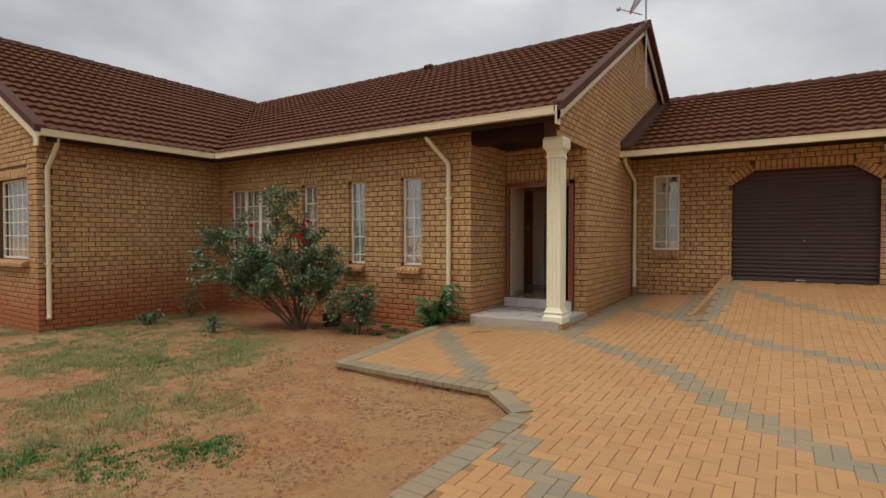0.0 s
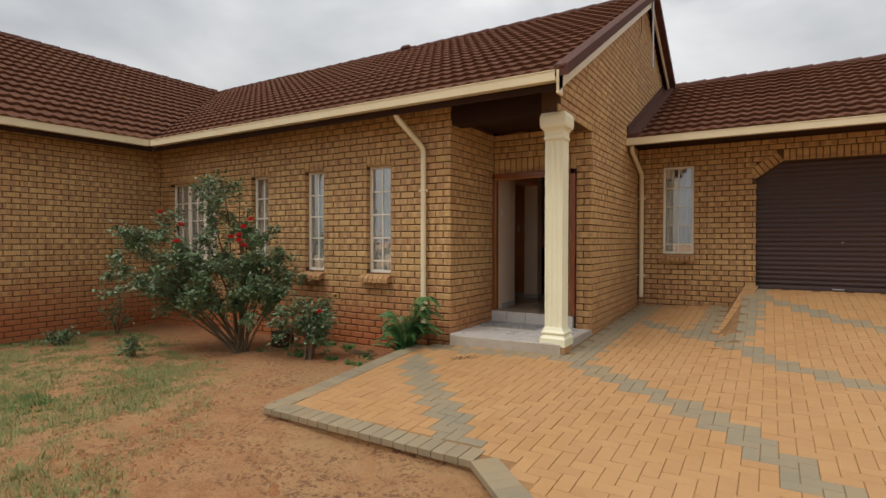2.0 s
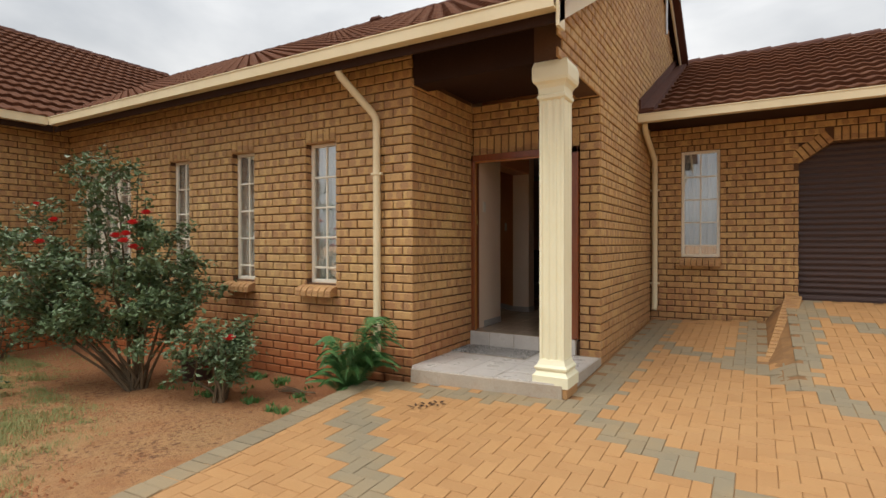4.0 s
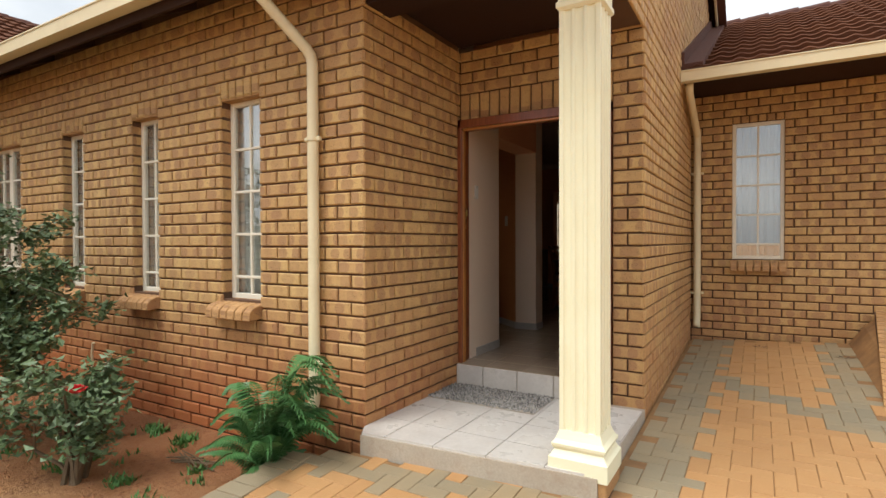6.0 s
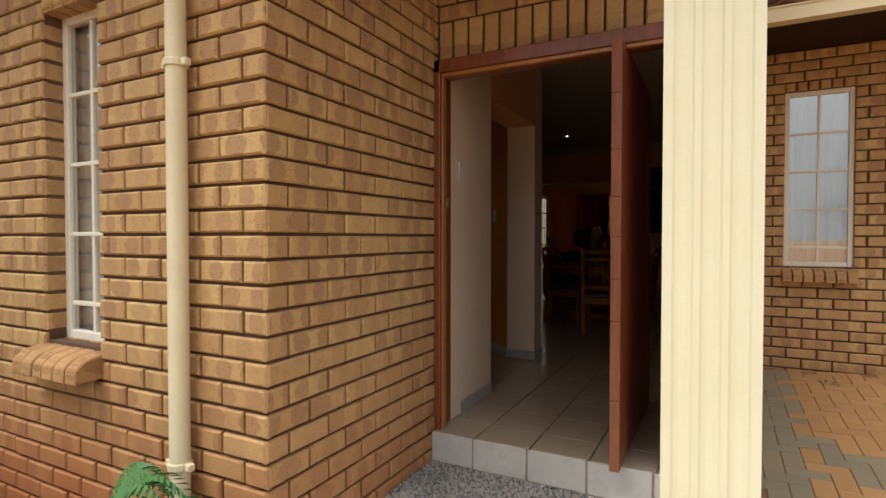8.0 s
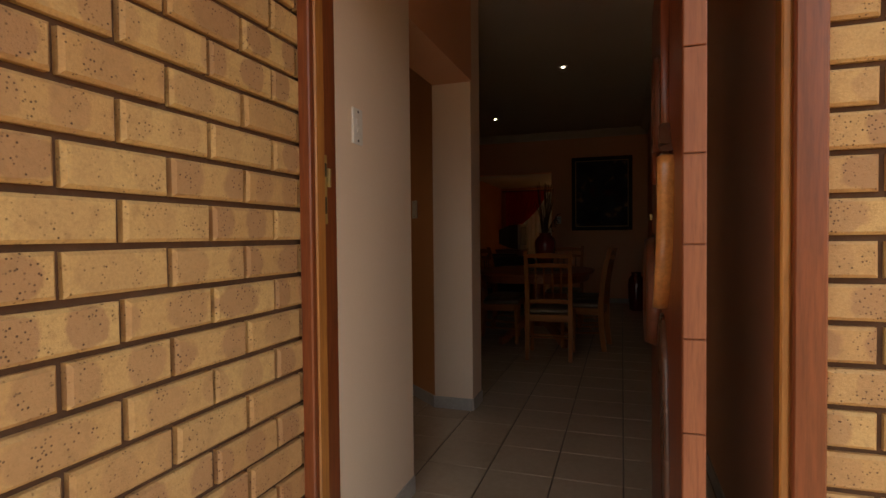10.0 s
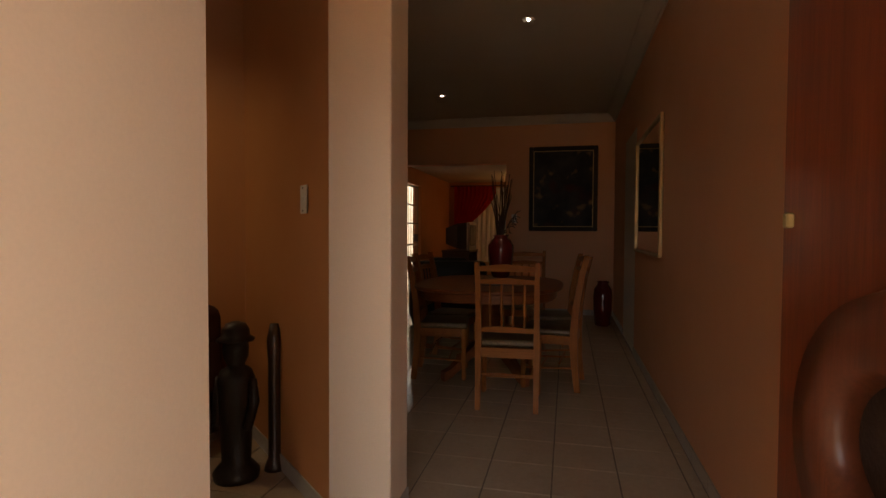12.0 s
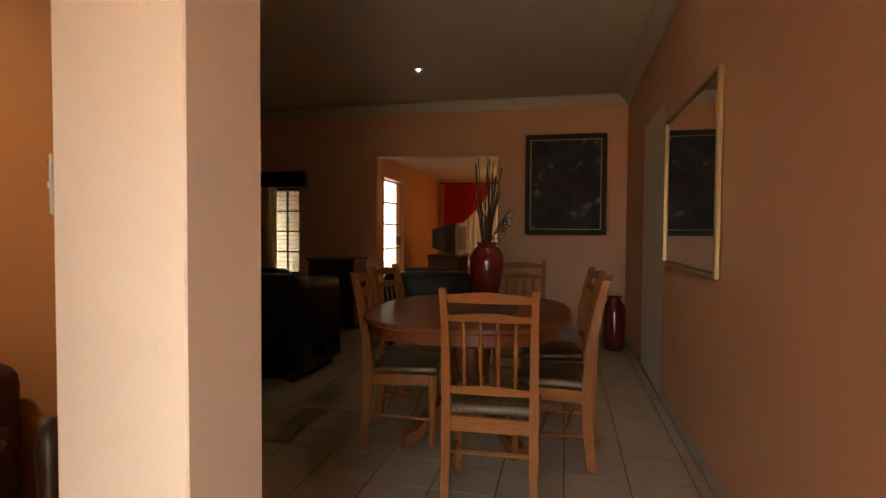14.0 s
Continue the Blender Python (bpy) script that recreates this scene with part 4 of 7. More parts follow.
# ---- paving ----
GREY_LINES = [
    ([(1.4, -0.05), (1.65, -0.17), (2.63, -0.91), (3.37, -1.59), (3.94, -2.36), (4.65, -3.08), (6.5, -4.2), (9.0, -5.2)], 0.14),
    ([(1.62, 0.1), (1.66, 4.2)], 0.25),
    ([(2.86, 4.2), (2.8, 2.0), (3.05, 1.5), (3.73, 0.4), (4.35, 0.1), (4.9, -0.25), (6.5, -1.0)], 0.14),
    ([(3.42, 4.2), (3.3, 2.0), (3.2, 1.4)], 0.14),
    ([(3.5, 3.6), (4.4, 2.6), (5.2, 2.0), (8.0, 1.2)], 0.12),
    ([(1.6, 2.9), (2.2, 2.2), (2.75, 1.75)], 0.12),
    ([(-0.35, -0.42), (0.1, -0.3), (0.8, -0.22), (1.5, -0.12), (1.62, 0.1)], 0.12),
    ([(0.1, -0.9), (0.41, -1.37), (1.24, -2.19), (1.66, -2.68)], 0.15),
    ([(2.45, -3.75), (2.83, -4.17), (3.2, -4.43), (4.4, -5.2), (6.0, -6.2)], 0.16),
]


def is_grey(x, y):
    return any(edge_distance(x, y, pts) < w for pts, w in GREY_LINES)


cell = 0.125
me_v, me_f = [], []
gxs, gys = list(np.arange(-0.5, 16.01, cell)), list(np.arange(-20, 4.6, cell))
idx = {}
for j, y in enumerate(gys):
    for i, x in enumerate(gxs):
        idx[i, j] = len(me_v)
        me_v.append((float(x), float(y), paving_z(x, y) - 0.007))
for j in range(len(gys) - 1):
    for i in range(len(gxs) - 1):
        if all(inside(gxs[i + a], gys[j + b], PAVED) for a in (0, 1) for b in (0, 1)):
            me_f.append((idx[i, j], idx[i + 1, j], idx[i + 1, j + 1], idx[i, j + 1]))
me = bpy.data.meshes.new("driveway")
me.from_pydata(me_v, [], me_f)
me.materials.append(M_JOINT)
driveway = tagged(new("driveway", me), "driveway of terracotta block pavers with curved grey bands", "driveway", kind="structure")


def paver_solid(cx, cy, ang, hl, hw, zf=None, gap=0.002, h=0.02):
    """A block's points at the paving's own slope: chamfered top and sides."""
    ca, sa = math.cos(ang), math.sin(ang)
    out = []
    for dz, ins in ((-h, 0), (-0.003, 0), (0.0, 0.003)):
        for sx, sy in ((-1, -1), (1, -1), (1, 1), (-1, 1)):
            u, v = sx * (hl - gap - ins), sy * (hw - gap - ins)
            x, y = cx + u * ca - v * sa, cy + u * sa + v * ca
            out.append((x, y, (zf or paving_z)(x, y) + dz))
    f = [(8, 9, 10, 11)]
    for i in range(4):
        j = (i + 1) % 4
        f += [(i, j, 4 + j, 4 + i), (4 + i, 4 + j, 8 + j, 8 + i)]
    return out, f


# herringbone
BW = 0.105
ROT = 0.0
cells = []
for i in range(-170, 171):
    for j in range(-170, 171):
        k = (i - j) % 4
        if k == 0:
            u, v, a = (i + 1) * BW, (j + 0.5) * BW, 0
        elif k == 3:
            u, v, a = (i + 0.5) * BW, (j + 1) * BW, math.pi / 2
        else:
            continue
        x, y = u * math.cos(ROT) - v * math.sin(ROT) + 3, u * math.sin(ROT) + v * math.cos(ROT) - 3
        if -0.4 < x < 11 and -9 < y < 4.2 and inside(x, y, PAVED) and edge_distance(x, y, PAVED[:6] + []) > 0.16 and edge_distance(x, y, PAVED[8:] + PAVED[:1]) > 0.06:
            if 2.98 < x < 3.2 and y > 1.9:
                continue
            cells.append((x, y, a + ROT))
joined = {True: ([], []), False: ([], [])}
NEAR_PAVERS = []
rng = random.Random(11)
for x, y, a in cells:
    g = is_grey(x, y)
    if 0.6 < x < 2.4 and -2.3 < y < -0.35 and len(NEAR_PAVERS) < 300:
        NEAR_PAVERS.append((x, y, a, g))
        continue
    vs, fs = joined[g]
    v, f = paver_solid(x, y, a, BW, BW / 2)
    dz = rng.uniform(-0.0015, 0.0015)
    k = len(vs)
    vs += [(p[0], p[1], p[2] + dz) for p in v]
    fs += [tuple(q + k for q in t) for t in f]
for g, (vs, fs) in joined.items():
    me = bpy.data.meshes.new("paving_blocks")
    me.from_pydata(vs, [], fs)
    me.materials.append(M_PAVER_GREY if g else M_PAVER)
    ob = new("paving_blocks", me)
    ob.parent = driveway
    tagged(ob, kind="stuff")

# kerb of grey blocks laid on the lawn's edge
kerb = thing("kerb", "raised edging of grey paving blocks along the soil", "kerb", kind="structure")
line = [(-0.35, -0.3), (-0.2, -2.85), (1.9, -2.9), (2.36, -3.33), (2.34, -5.0), (2.2, -9.0)]
kerb_blocks = []
for (x0, y0), (x1, y1) in zip(line, line[1:]):
    L = math.hypot(x1 - x0, y1 - y0)
    n_b = max(1, round(L / 0.11))
    a = math.atan2(y1 - y0, x1 - x0)
    for i in range(n_b):
        t = (i + 0.5) / n_b
        px, py = x0 + (x1 - x0) * t, y0 + (y1 - y0) * t
        kerb_blocks.append((px - math.sin(a) * 0.07, py + math.cos(a) * 0.07, a, L / n_b))
bm = bmesh.new()
for (x0, y0), (x1, y1) in zip(line, line[1:]):
    a = math.atan2(y1 - y0, x1 - x0)
    nx_, ny_ = -math.sin(a), math.cos(a)
    q = [(x0, y0), (x1, y1), (x1 + nx_ * 0.14, y1 + ny_ * 0.14), (x0 + nx_ * 0.14, y0 + ny_ * 0.14)]
    lo = [bm.verts.new((px, py, paving_z(px, py) - 0.3)) for px, py in q]
    hi = [bm.verts.new((px, py, paving_z(px, py) - 0.025)) for px, py in q]
    bm.faces.new(lo[::-1])
    bm.faces.new(hi)
    for i in range(4):
        j = (i + 1) % 4
        bm.faces.new((lo[i], lo[j], hi[j], hi[i]))
part("haunching", bm, M_SOIL, kerb)

# brick edging of the garage ramp
ramp_edge = thing("ramp_edging", "brick edging wall beside the garage ramp", "edging", kind="structure")
RAMP_BRICKS = []
for i in range(21):
    t = (i + 0.5) / 21
    RAMP_BRICKS.append((3.0 + 0.28 * t, 2.0 + 2.28 * t, math.radians(83)))
bm = bmesh.new()
rows_ = [[bm.verts.new((x + sx, y, z)) for sx, z in ((0.0, -0.2), (0.17, -0.2), (0.17, top), (0.0, top))] for x, y, top in ((2.955, 2.0, 0.04), (3.215, 4.29, 0.575))]
for i in range(4):
    j = (i + 1) % 4
    bm.faces.new((rows_[0][i], rows_[0][j], rows_[1][j], rows_[1][i]))
bm.faces.new(rows_[0])
bm.faces.new(rows_[1])
part("edging_core", bm, M_MORTAR, ramp_edge)

# ---- interior structure ----
bm = boxes(((-6.4, 1.53, 0.0), (1.24, 14.2, FLOOR - 0.008)), ((-6.3, 0.25, 0.0), (-0.25, 1.53, FLOOR - 0.008)))
floor_in = setting("floor", bm, M_GROUT, "beige ceramic floor tiles with dark grout", "floor")
bm = boxes(((-6.5, 0.2, CEIL), (1.3, 9.1, CEIL + 0.06)), ((-2.4, 9.0, 2.62), (1.3, 14.2, 2.68)))
setting("ceiling", bm, M_CEIL, "off-white plaster ceiling with coved cornice", "ceiling")
bm = boxes(((GABLE_X, GAR_Y + 0.25, 2.9), (9.4, 14.2, 2.96)), ((GABLE_X, GAR_Y + 0.3, -0.1), (9.4, 14.2, 0.5)))
setting("garage_shell", bm, M_SOFFIT, "plain garage floor and ceiling", "garage")
bm = bmesh.new()
HR = 1.236
pierced(bm, (1.52, 14.2), (FLOOR - 0.3, CEIL), [(*HALL_DOOR, FLOOR - 0.01, 2.42)], lambda a, b, c, d: box(bm, (HR, a, c), (1.242, b, d)))
setting("wall_hall_right", bm, M_PEACH, "plain peach painted hall wall", "wall")
bm = boxes(((1.218, 1.326, FLOOR - 0.01), (1.262, 1.521, DOOR_TOP - 0.001)))
setting("wall_door_reveal", bm, M_PEACH, "peach plastered reveal behind the door jamb", "wall")
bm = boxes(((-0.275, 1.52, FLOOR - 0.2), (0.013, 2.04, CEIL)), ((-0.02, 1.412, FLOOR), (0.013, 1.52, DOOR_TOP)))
# paler copy of the peach paint carries the door's daylight
setting("wall_hall_left", bm, M_PEACH_LIT, "peach hall wall beside the door, coloured paler for the daylight on it", "wall")
bm = boxes(((0.0, 1.52, 2.33), (1.24, 1.53, CEIL)))
setting("wall_entrance_inside", bm, M_PEACH, "peach painted inside of the entrance wall", "wall")
bm = boxes(((-0.275, 2.04, 2.33), (-0.02, 3.137, CEIL)))
setting("wall_lounge_header", bm, M_PEACH, "peach painted header over the lounge opening", "wall")
bm = bmesh.new()
prism(bm, [(-0.28, 3.14), (-1.17, 3.94), (-6.4, 3.94), (-6.4, 4.15), (-1.09, 4.15), (-0.28, 3.352)], 2, FLOOR - 0.2, CEIL)
setting("wall_lounge_back", bm, M_ORANGE, "orange painted splayed wall between lounge and dining room", "wall")
# pier takes the lit copy of the peach paint too
setting("wall_pier", boxes(((-0.28, 3.137, FLOOR - 0.2), (-0.026, 3.352, CEIL)), bev=0.004), M_PEACH_LIT, "peach pier ending the splayed wall, coloured paler for the door light", "wall")
bm = boxes(((-6.5, 0.25, 0.0), (-6.4, 9.0, CEIL)))
setting("wall_west", bm, M_PEACH, "plain peach painted wall", "wall")
bm = boxes(((-0.37, 0.25, 0.0), (-0.25, 1.53, CEIL)))
setting("wall_lounge_side", bm, M_PEACH, "plain peach painted lounge wall", "wall")
bm = bmesh.new()
pierced(bm, (WING_X, -0.25), (0.0, CEIL), holes, lambda a, b, c, d: box(bm, (a, 0.25, c), (b, 0.265, d)))
setting("wall_front_inside", bm, M_ORANGE, "orange plaster on the inside of the front wall", "wall")
FAR_Y = 8.84
ARCH, FW = (-1.78, -0.24, FLOOR - 0.01, 2.41), (-3.32, -2.85, 0.88, 2.04)
bm = bmesh.new()
pierced(bm, (-6.4, HR), (FLOOR - 0.2, CEIL), [ARCH, FW], lambda a, b, c, d: box(bm, (a, FAR_Y, c), (b, FAR_Y + 0.2, d)))
setting("wall_north", bm, M_PEACH, "peach painted end wall with an opening to the sun room", "wall")
bm = bmesh.new()
SD = (10.35, 11.4, FLOOR - 0.01, 2.32)
pierced(bm, (FAR_Y + 0.2, 14.2), (FLOOR - 0.2, 2.62), [SD], lambda a, b, c, d: box(bm, (-2.35, a, c), (-2.2, b, d)))
setting("wall_sunroom_west", bm, M_ORANGE, "orange painted sun room wall", "wall")
SW = (-1.95, -0.25, 0.7, 2.5)
bm = bmesh.new()
pierced(bm, (-2.35, HR), (FLOOR - 0.2, 2.62), [SW], lambda a, b, c, d: box(bm, (a, 14.0, c), (b, 14.19, d)))
setting("wall_sunroom_north", bm, M_ORANGE, "orange painted sun room end wall", "wall")
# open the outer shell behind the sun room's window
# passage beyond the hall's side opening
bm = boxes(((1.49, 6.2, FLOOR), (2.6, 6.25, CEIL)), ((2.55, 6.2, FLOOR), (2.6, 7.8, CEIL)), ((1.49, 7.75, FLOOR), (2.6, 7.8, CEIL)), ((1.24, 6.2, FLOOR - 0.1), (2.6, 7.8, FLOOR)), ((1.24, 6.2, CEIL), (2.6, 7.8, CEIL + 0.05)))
# lit copy of the peach paint, to brighten the passage
setting("wall_passage", bm, M_PEACH_LIT, "side passage in the paler, lit peach colour", "wall")


def cove(pts):
    """Coved cornice along a line of wall foot points (the room on the left of the way)."""
    bm_ = bmesh.new()
    prof = [(0, 0), (0.0, -0.11), (0.02, -0.11), (0.025, -0.09), (0.055, -0.055), (0.09, -0.025), (0.11, -0.02), (0.11, 0)]
    for (x0, y0), (x1, y1) in zip(pts, pts[1:]):
        d = Vector((x1 - x0, y1 - y0, 0)).normalized()
        nn = Vector((-d.y, d.x, 0))
        lo = [bm_.verts.new(Vector((x0, y0, CEIL - 0.002)) + nn * (a + 0.002) + Vector((0, 0, b))) for a, b in prof]
        hi = [bm_.verts.new(Vector((x1, y1, CEIL - 0.002)) + nn * (a + 0.002) + Vector((0, 0, b))) for a, b in prof]
        for i in range(len(prof)):
            j = (i + 1) % len(prof)
            bm_.faces.new((lo[i], lo[j], hi[j], hi[i]))
    return bm_


setting("cornice_hall", cove([(HR, 1.53), (HR, FAR_Y), (-6.4, FAR_Y)]), M_CEIL, "coved white cornice", "cornice")


def skirt(name, runs):
    th = thing(name, "grey tile skirting along the wall foot", "skirting", kind="structure")
    for (x0, y0), (x1, y1) in runs:
        d = Vector((x1 - x0, y1 - y0, 0))
        L = d.length
        d.normalize()
        k = max(1, round(L / 0.3))
        for i in range(k):
            a, b = L * i / k + 0.001, L * (i + 1) / k - 0.001
            bm_ = bmesh.new()
            box(bm_, (a, 0, FLOOR), (b, 0.008, FLOOR + 0.075), 0.002)
            bmesh.ops.transform(bm_, matrix=Matrix.Translation((x0, y0, 0)) @ Matrix.Rotation(math.atan2(d.y, d.x), 4, "Z"), verts=bm_.verts)
            part("tile", bm_, M_SKIRT, th)
    return th


skirt("baseboard_hall", [((HR, 1.6), (HR, HALL_DOOR[0])), ((HR, HALL_DOOR[1]), (HR, FAR_Y)), ((0.013, 2.04), (0.013, 1.55)), ((-0.026, 3.137), (-0.28, 3.137)), ((-0.28, 3.14), (-1.17, 3.94)), ((-0.026, 3.352), (-0.026, 3.137)), ((HR, FAR_Y), (ARCH[1], FAR_Y)), ((ARCH[0], FAR_Y), (-6.3, FAR_Y)), ((-1.17, 3.94), (-4.0, 3.94))])


# ---- windows ----
def steel_window(name, w, h, m, cols, rows, label, net=True, bar=0.02, low_split=True, steel=None):
    """A cottage-pane steel window: outer frame, glazing bars, a pane in each light; local x along, y out, z up."""
    th = tagged(new(name), label, "window", kind="structure")
    th.matrix_world = m
    f = 0.04
    for lo, hi in (((0, -0.02, 0), (f, 0.02, h)), ((w - f, -0.02, 0), (w, 0.02, h)), ((f, -0.02, 0), (w - f, 0.02, f)), ((f, -0.02, h - f), (w - f, 0.02, h))):
        part("window_frame", boxes((lo, hi), bev=0.004), steel or M_WHITE_STEEL, th)
    us = [f + (w - 2 * f) * i / cols for i in range(cols + 1)]
    zs = [f + (h - 2 * f) * i / rows for i in range(rows + 1)]
    if low_split:
        zs = [f, f + 0.13] + [f + 0.13 + (h - 2 * f - 0.13) * i / rows for i in range(1, rows + 1)]
    for u in us[1:-1]:
        part("glazing_bar", boxes(((u - bar / 2, -0.012, f), (u + bar / 2, 0.012, h - f)), bev=0.003), steel or M_WHITE_STEEL, th)
    for z in zs[1:-1]:
        part("glazing_bar", boxes(((f, -0.013, z - bar / 2), (w - f, 0.011, z + bar / 2)), bev=0.003), steel or M_WHITE_STEEL, th)
    for a, b in zip(us, us[1:]):
        for c, d in zip(zs, zs[1:]):
            ob = part("pane", boxes(((a, 0.0, c), (b, 0.004, d))), M_GLASS, th)
            ob.visible_shadow = False
    return th


def drape(name, x0, x1, z0, z1, y, mat, label, folds=9, amp=0.02, shape=None, parent=None, m=Matrix()):
    """A hanging cloth with folds."""
    bm_ = bmesh.new()
    nu, nv = folds * 8, 14
    grid = []
    rng_ = random.Random(int(abs(x0) * 100))
    ph = [rng_.uniform(0, 6) for _ in range(4)]
    for j in range(nv + 1):
        t = j / nv
        row = []
        for i in range(nu + 1):
            s = i / nu
            u = x0 + (x1 - x0) * s
            z = z1 + (z0 - z1) * t
            if shape:
                u, z = shape(s, t, u, z)
            w = amp * (math.sin(folds * 2 * math.pi * s + ph[0] + 0.5 * math.sin(3 * t + ph[1])) + 0.4 * math.sin(folds * 4.3 * math.pi * s + ph[2]))
            row.append(bm_.verts.new(m @ Vector((u, y + w, z))))
        grid.append(row)
    for a, b in zip(grid, grid[1:]):
        for i in range(nu):
            bm_.faces.new((a[i], a[i + 1], b[i + 1], b[i]))
    ob = part(name, bm_, mat, None, "", True)
    return tagged(ob, label, "curtain")


def brick_sill(x0, x1, z, y_face, parent, n_b):
    """Bull-nosed sill bricks on edge, sloping out over the wall face."""
    th = thing("brick_sill", "sloping bull-nosed brick window sill", "window sill", ((x0 + x1) / 2, y_face, z), kind="structure")
    w = (x1 - x0) / n_b
    bm_ = bmesh.new()
    prof = [(0.1, 0.005), (-0.075, -0.035), (-0.115, -0.07), (-0.12, -0.135), (0.1, -0.12)]
    prism(bm_, prof, 0, 0.005, w - 0.005)
    bmesh.ops.bevel(bm_, geom=bm_.edges[:], offset=0.006, segments=1, affect="EDGES")
    me_ = finish(bm_, M_BRICK_EDGE, "sill_brick")
    lay = me_.uv_layers.new(name="UVMap")
    for i in range(n_b):
        ob = new("brick", me_)
        ob.parent = th
        ob.location = (x0 + i * w - (x0 + x1) / 2, random.Random(i).uniform(-0.003, 0.003), 0)
    return th


for i, (a, b) in enumerate(WINDOWS[:3]):
    steel_window(f"window_{i + 1}", b - a, WIN_Z[1] - WIN_Z[0], Matrix.Translation((a, 0.11, WIN_Z[0])), 2, 4, "tall narrow cream steel window with cottage panes")
    brick_sill(a - 0.06, b + 0.02, WIN_Z[0] + 0.0, 0.0, None, 6)
    drape("net_curtain", a + 0.005, b - 0.005, WIN_Z[0] + 0.03, WIN_Z[1] - 0.02, 0.165, M_NET, "white net curtain hanging inside the window", 5, 0.012)
a, b = WINDOWS[3]
for k in range(3):
    w = (b - a) / 3
    steel_window("window_4", w, WIN_Z[1] - WIN_Z[0], Matrix.Translation((a + k * w, 0.11, WIN_Z[0])), 2, 4, "wide cream steel casement window")
brick_sill(a - 0.05, b + 0.05, WIN_Z[0], 0.0, None, 16)
drape("net_curtain", a + 0.005, b - 0.005, WIN_Z[0] + 0.03, WIN_Z[1] - 0.02, 0.165, M_NET, "white net curtain hanging inside the window", 14, 0.015)
steel_window("window_5", GW[1] - GW[0], GW[3] - GW[2], Matrix.Translation((GW[0], GAR_Y + 0.045, GW[2])), 2, 4, "tall narrow cream steel window beside the garage")
brick_sill(GW[0] - 0.02, GW[1] + 0.02, GW[2], GAR_Y, None, 7)
drape("net_curtain", GW[0] + 0.005, GW[1] - 0.005, GW[2] + 0.03, GW[3] - 0.02, GAR_Y + 0.11, M_NET, "white net curtain inside the garage side window", 5, 0.015)
steel_window("window_6", WW[1] - WW[0], WW[3] - WW[2], Matrix.Translation((WW[0], WING_F + 0.1, WW[2])), 6, 5, "wide cream steel window with burglar bars", bar=0.018)
brick_sill(WW[0] - 0.05, WW[1] + 0.05, WW[2], WING_F, None, 14)
drape("net_curtain", WW[0] + 0.03, WW[1] - 0.03, WW[2] + 0.03, WW[3] - 0.02, WING_F + 0.22, M_NET, "white net curtain inside the wing window", 12, 0.015)
# bars darkened by colour, as they stand against the daylight
steel_window("window_7", FW[1] - FW[0], FW[3] - FW[2], Matrix.Translation((FW[0], FAR_Y + 0.12, FW[2])), 2, 4, "small-paned living room window, its bars coloured dark as if backlit", low_split=False, steel=M_BACKLIT_STEEL)
steel_window("window_8", SW[1] - SW[0], SW[3] - SW[2], Matrix.Translation((SW[0], 14.1, SW[2])), 4, 4, "sun room window behind a red curtain", low_split=False)

# garage door
gd = thing("garage_door", "closed dark brown ribbed roller door", "garage door", ((GD[0] + GD[1]) / 2, GAR_Y + 0.16, GD[2]))
zz = 0.0
while zz < GD[3] - GD[2] + 0.05:
    bm = bmesh.new()
    prism(bm, [(0.0, zz), (-0.012, zz + 0.006), (-0.018, zz + 0.03), (-0.012, zz + 0.055), (0.0, zz + 0.06), (0.0, zz + 0.078), (0.012, zz + 0.078), (0.012, zz)], 0, -1.2, 1.2)
    part("slat", bm, M_GARAGE, gd)
    zz += 0.078
part("bottom_rail", boxes(((-1.15, -0.03, 0.2), (1.15, 0.0, 0.26)), bev=0.006), M_GARAGE, gd)
part("lock_handle", boxes(((-0.08, -0.05, 0.245), (0.08, -0.03, 0.27)), bev=0.006), M_STEEL, gd, "worn steel lock handle")
bm = bmesh.new()
lathe(bm, [(0.014, 0.0), (0.014, 0.02), (0.008, 0.03)], 12)
bmesh.ops.transform(bm, matrix=Matrix.Translation((0.05, -0.02, 1.0)) @ Matrix.Rotation(radians(90), 4, "X"), verts=bm.verts)
part("lock", bm, M_STEEL, gd, "small round steel lock")

# ---- front door ----
door_frame = thing("door_frame_1", "varnished red-brown hardwood door frame with amber trim", "door frame", (0.6, 1.3, FLOOR), kind="structure")


def fpart(name, lo, hi, mat, label="", bev=0.004):
    o = (0.6, 1.3, FLOOR)
    return part(name, boxes(([a - b for a, b in zip(lo, o)], [a - b for a, b in zip(hi, o)]), bev=bev), mat, door_frame, label)


fpart("jamb", (0.0, 1.235, FLOOR), (0.038, 1.262, DOOR_TOP), M_FRAME_WOOD)
fpart("jamb_bead", (0.0, 1.262, FLOOR), (0.041, 1.31, DOOR_TOP - 0.03), M_AMBER, "amber varnished bead")
fpart("rebate", (0.0, 1.31, FLOOR), (0.02, 1.41, DOOR_TOP), M_FRAME_WOOD)
fpart("jamb", (1.2, 1.235, FLOOR), (1.262, 1.325, DOOR_TOP), M_FRAME_WOOD)
fpart("jamb_bead", (1.18, 1.255, FLOOR), (1.2, 1.31, DOOR_TOP - 0.03), M_AMBER, "amber varnished bead")
fpart("head", (0.0, 1.235, DOOR_TOP - 0.07), (1.262, 1.41, DOOR_TOP), M_FRAME_WOOD)
fpart("head_bead", (0.05, 1.25, DOOR_TOP - 0.09), (1.18, 1.28, DOOR_TOP - 0.07), M_AMBER, "amber varnished bead")
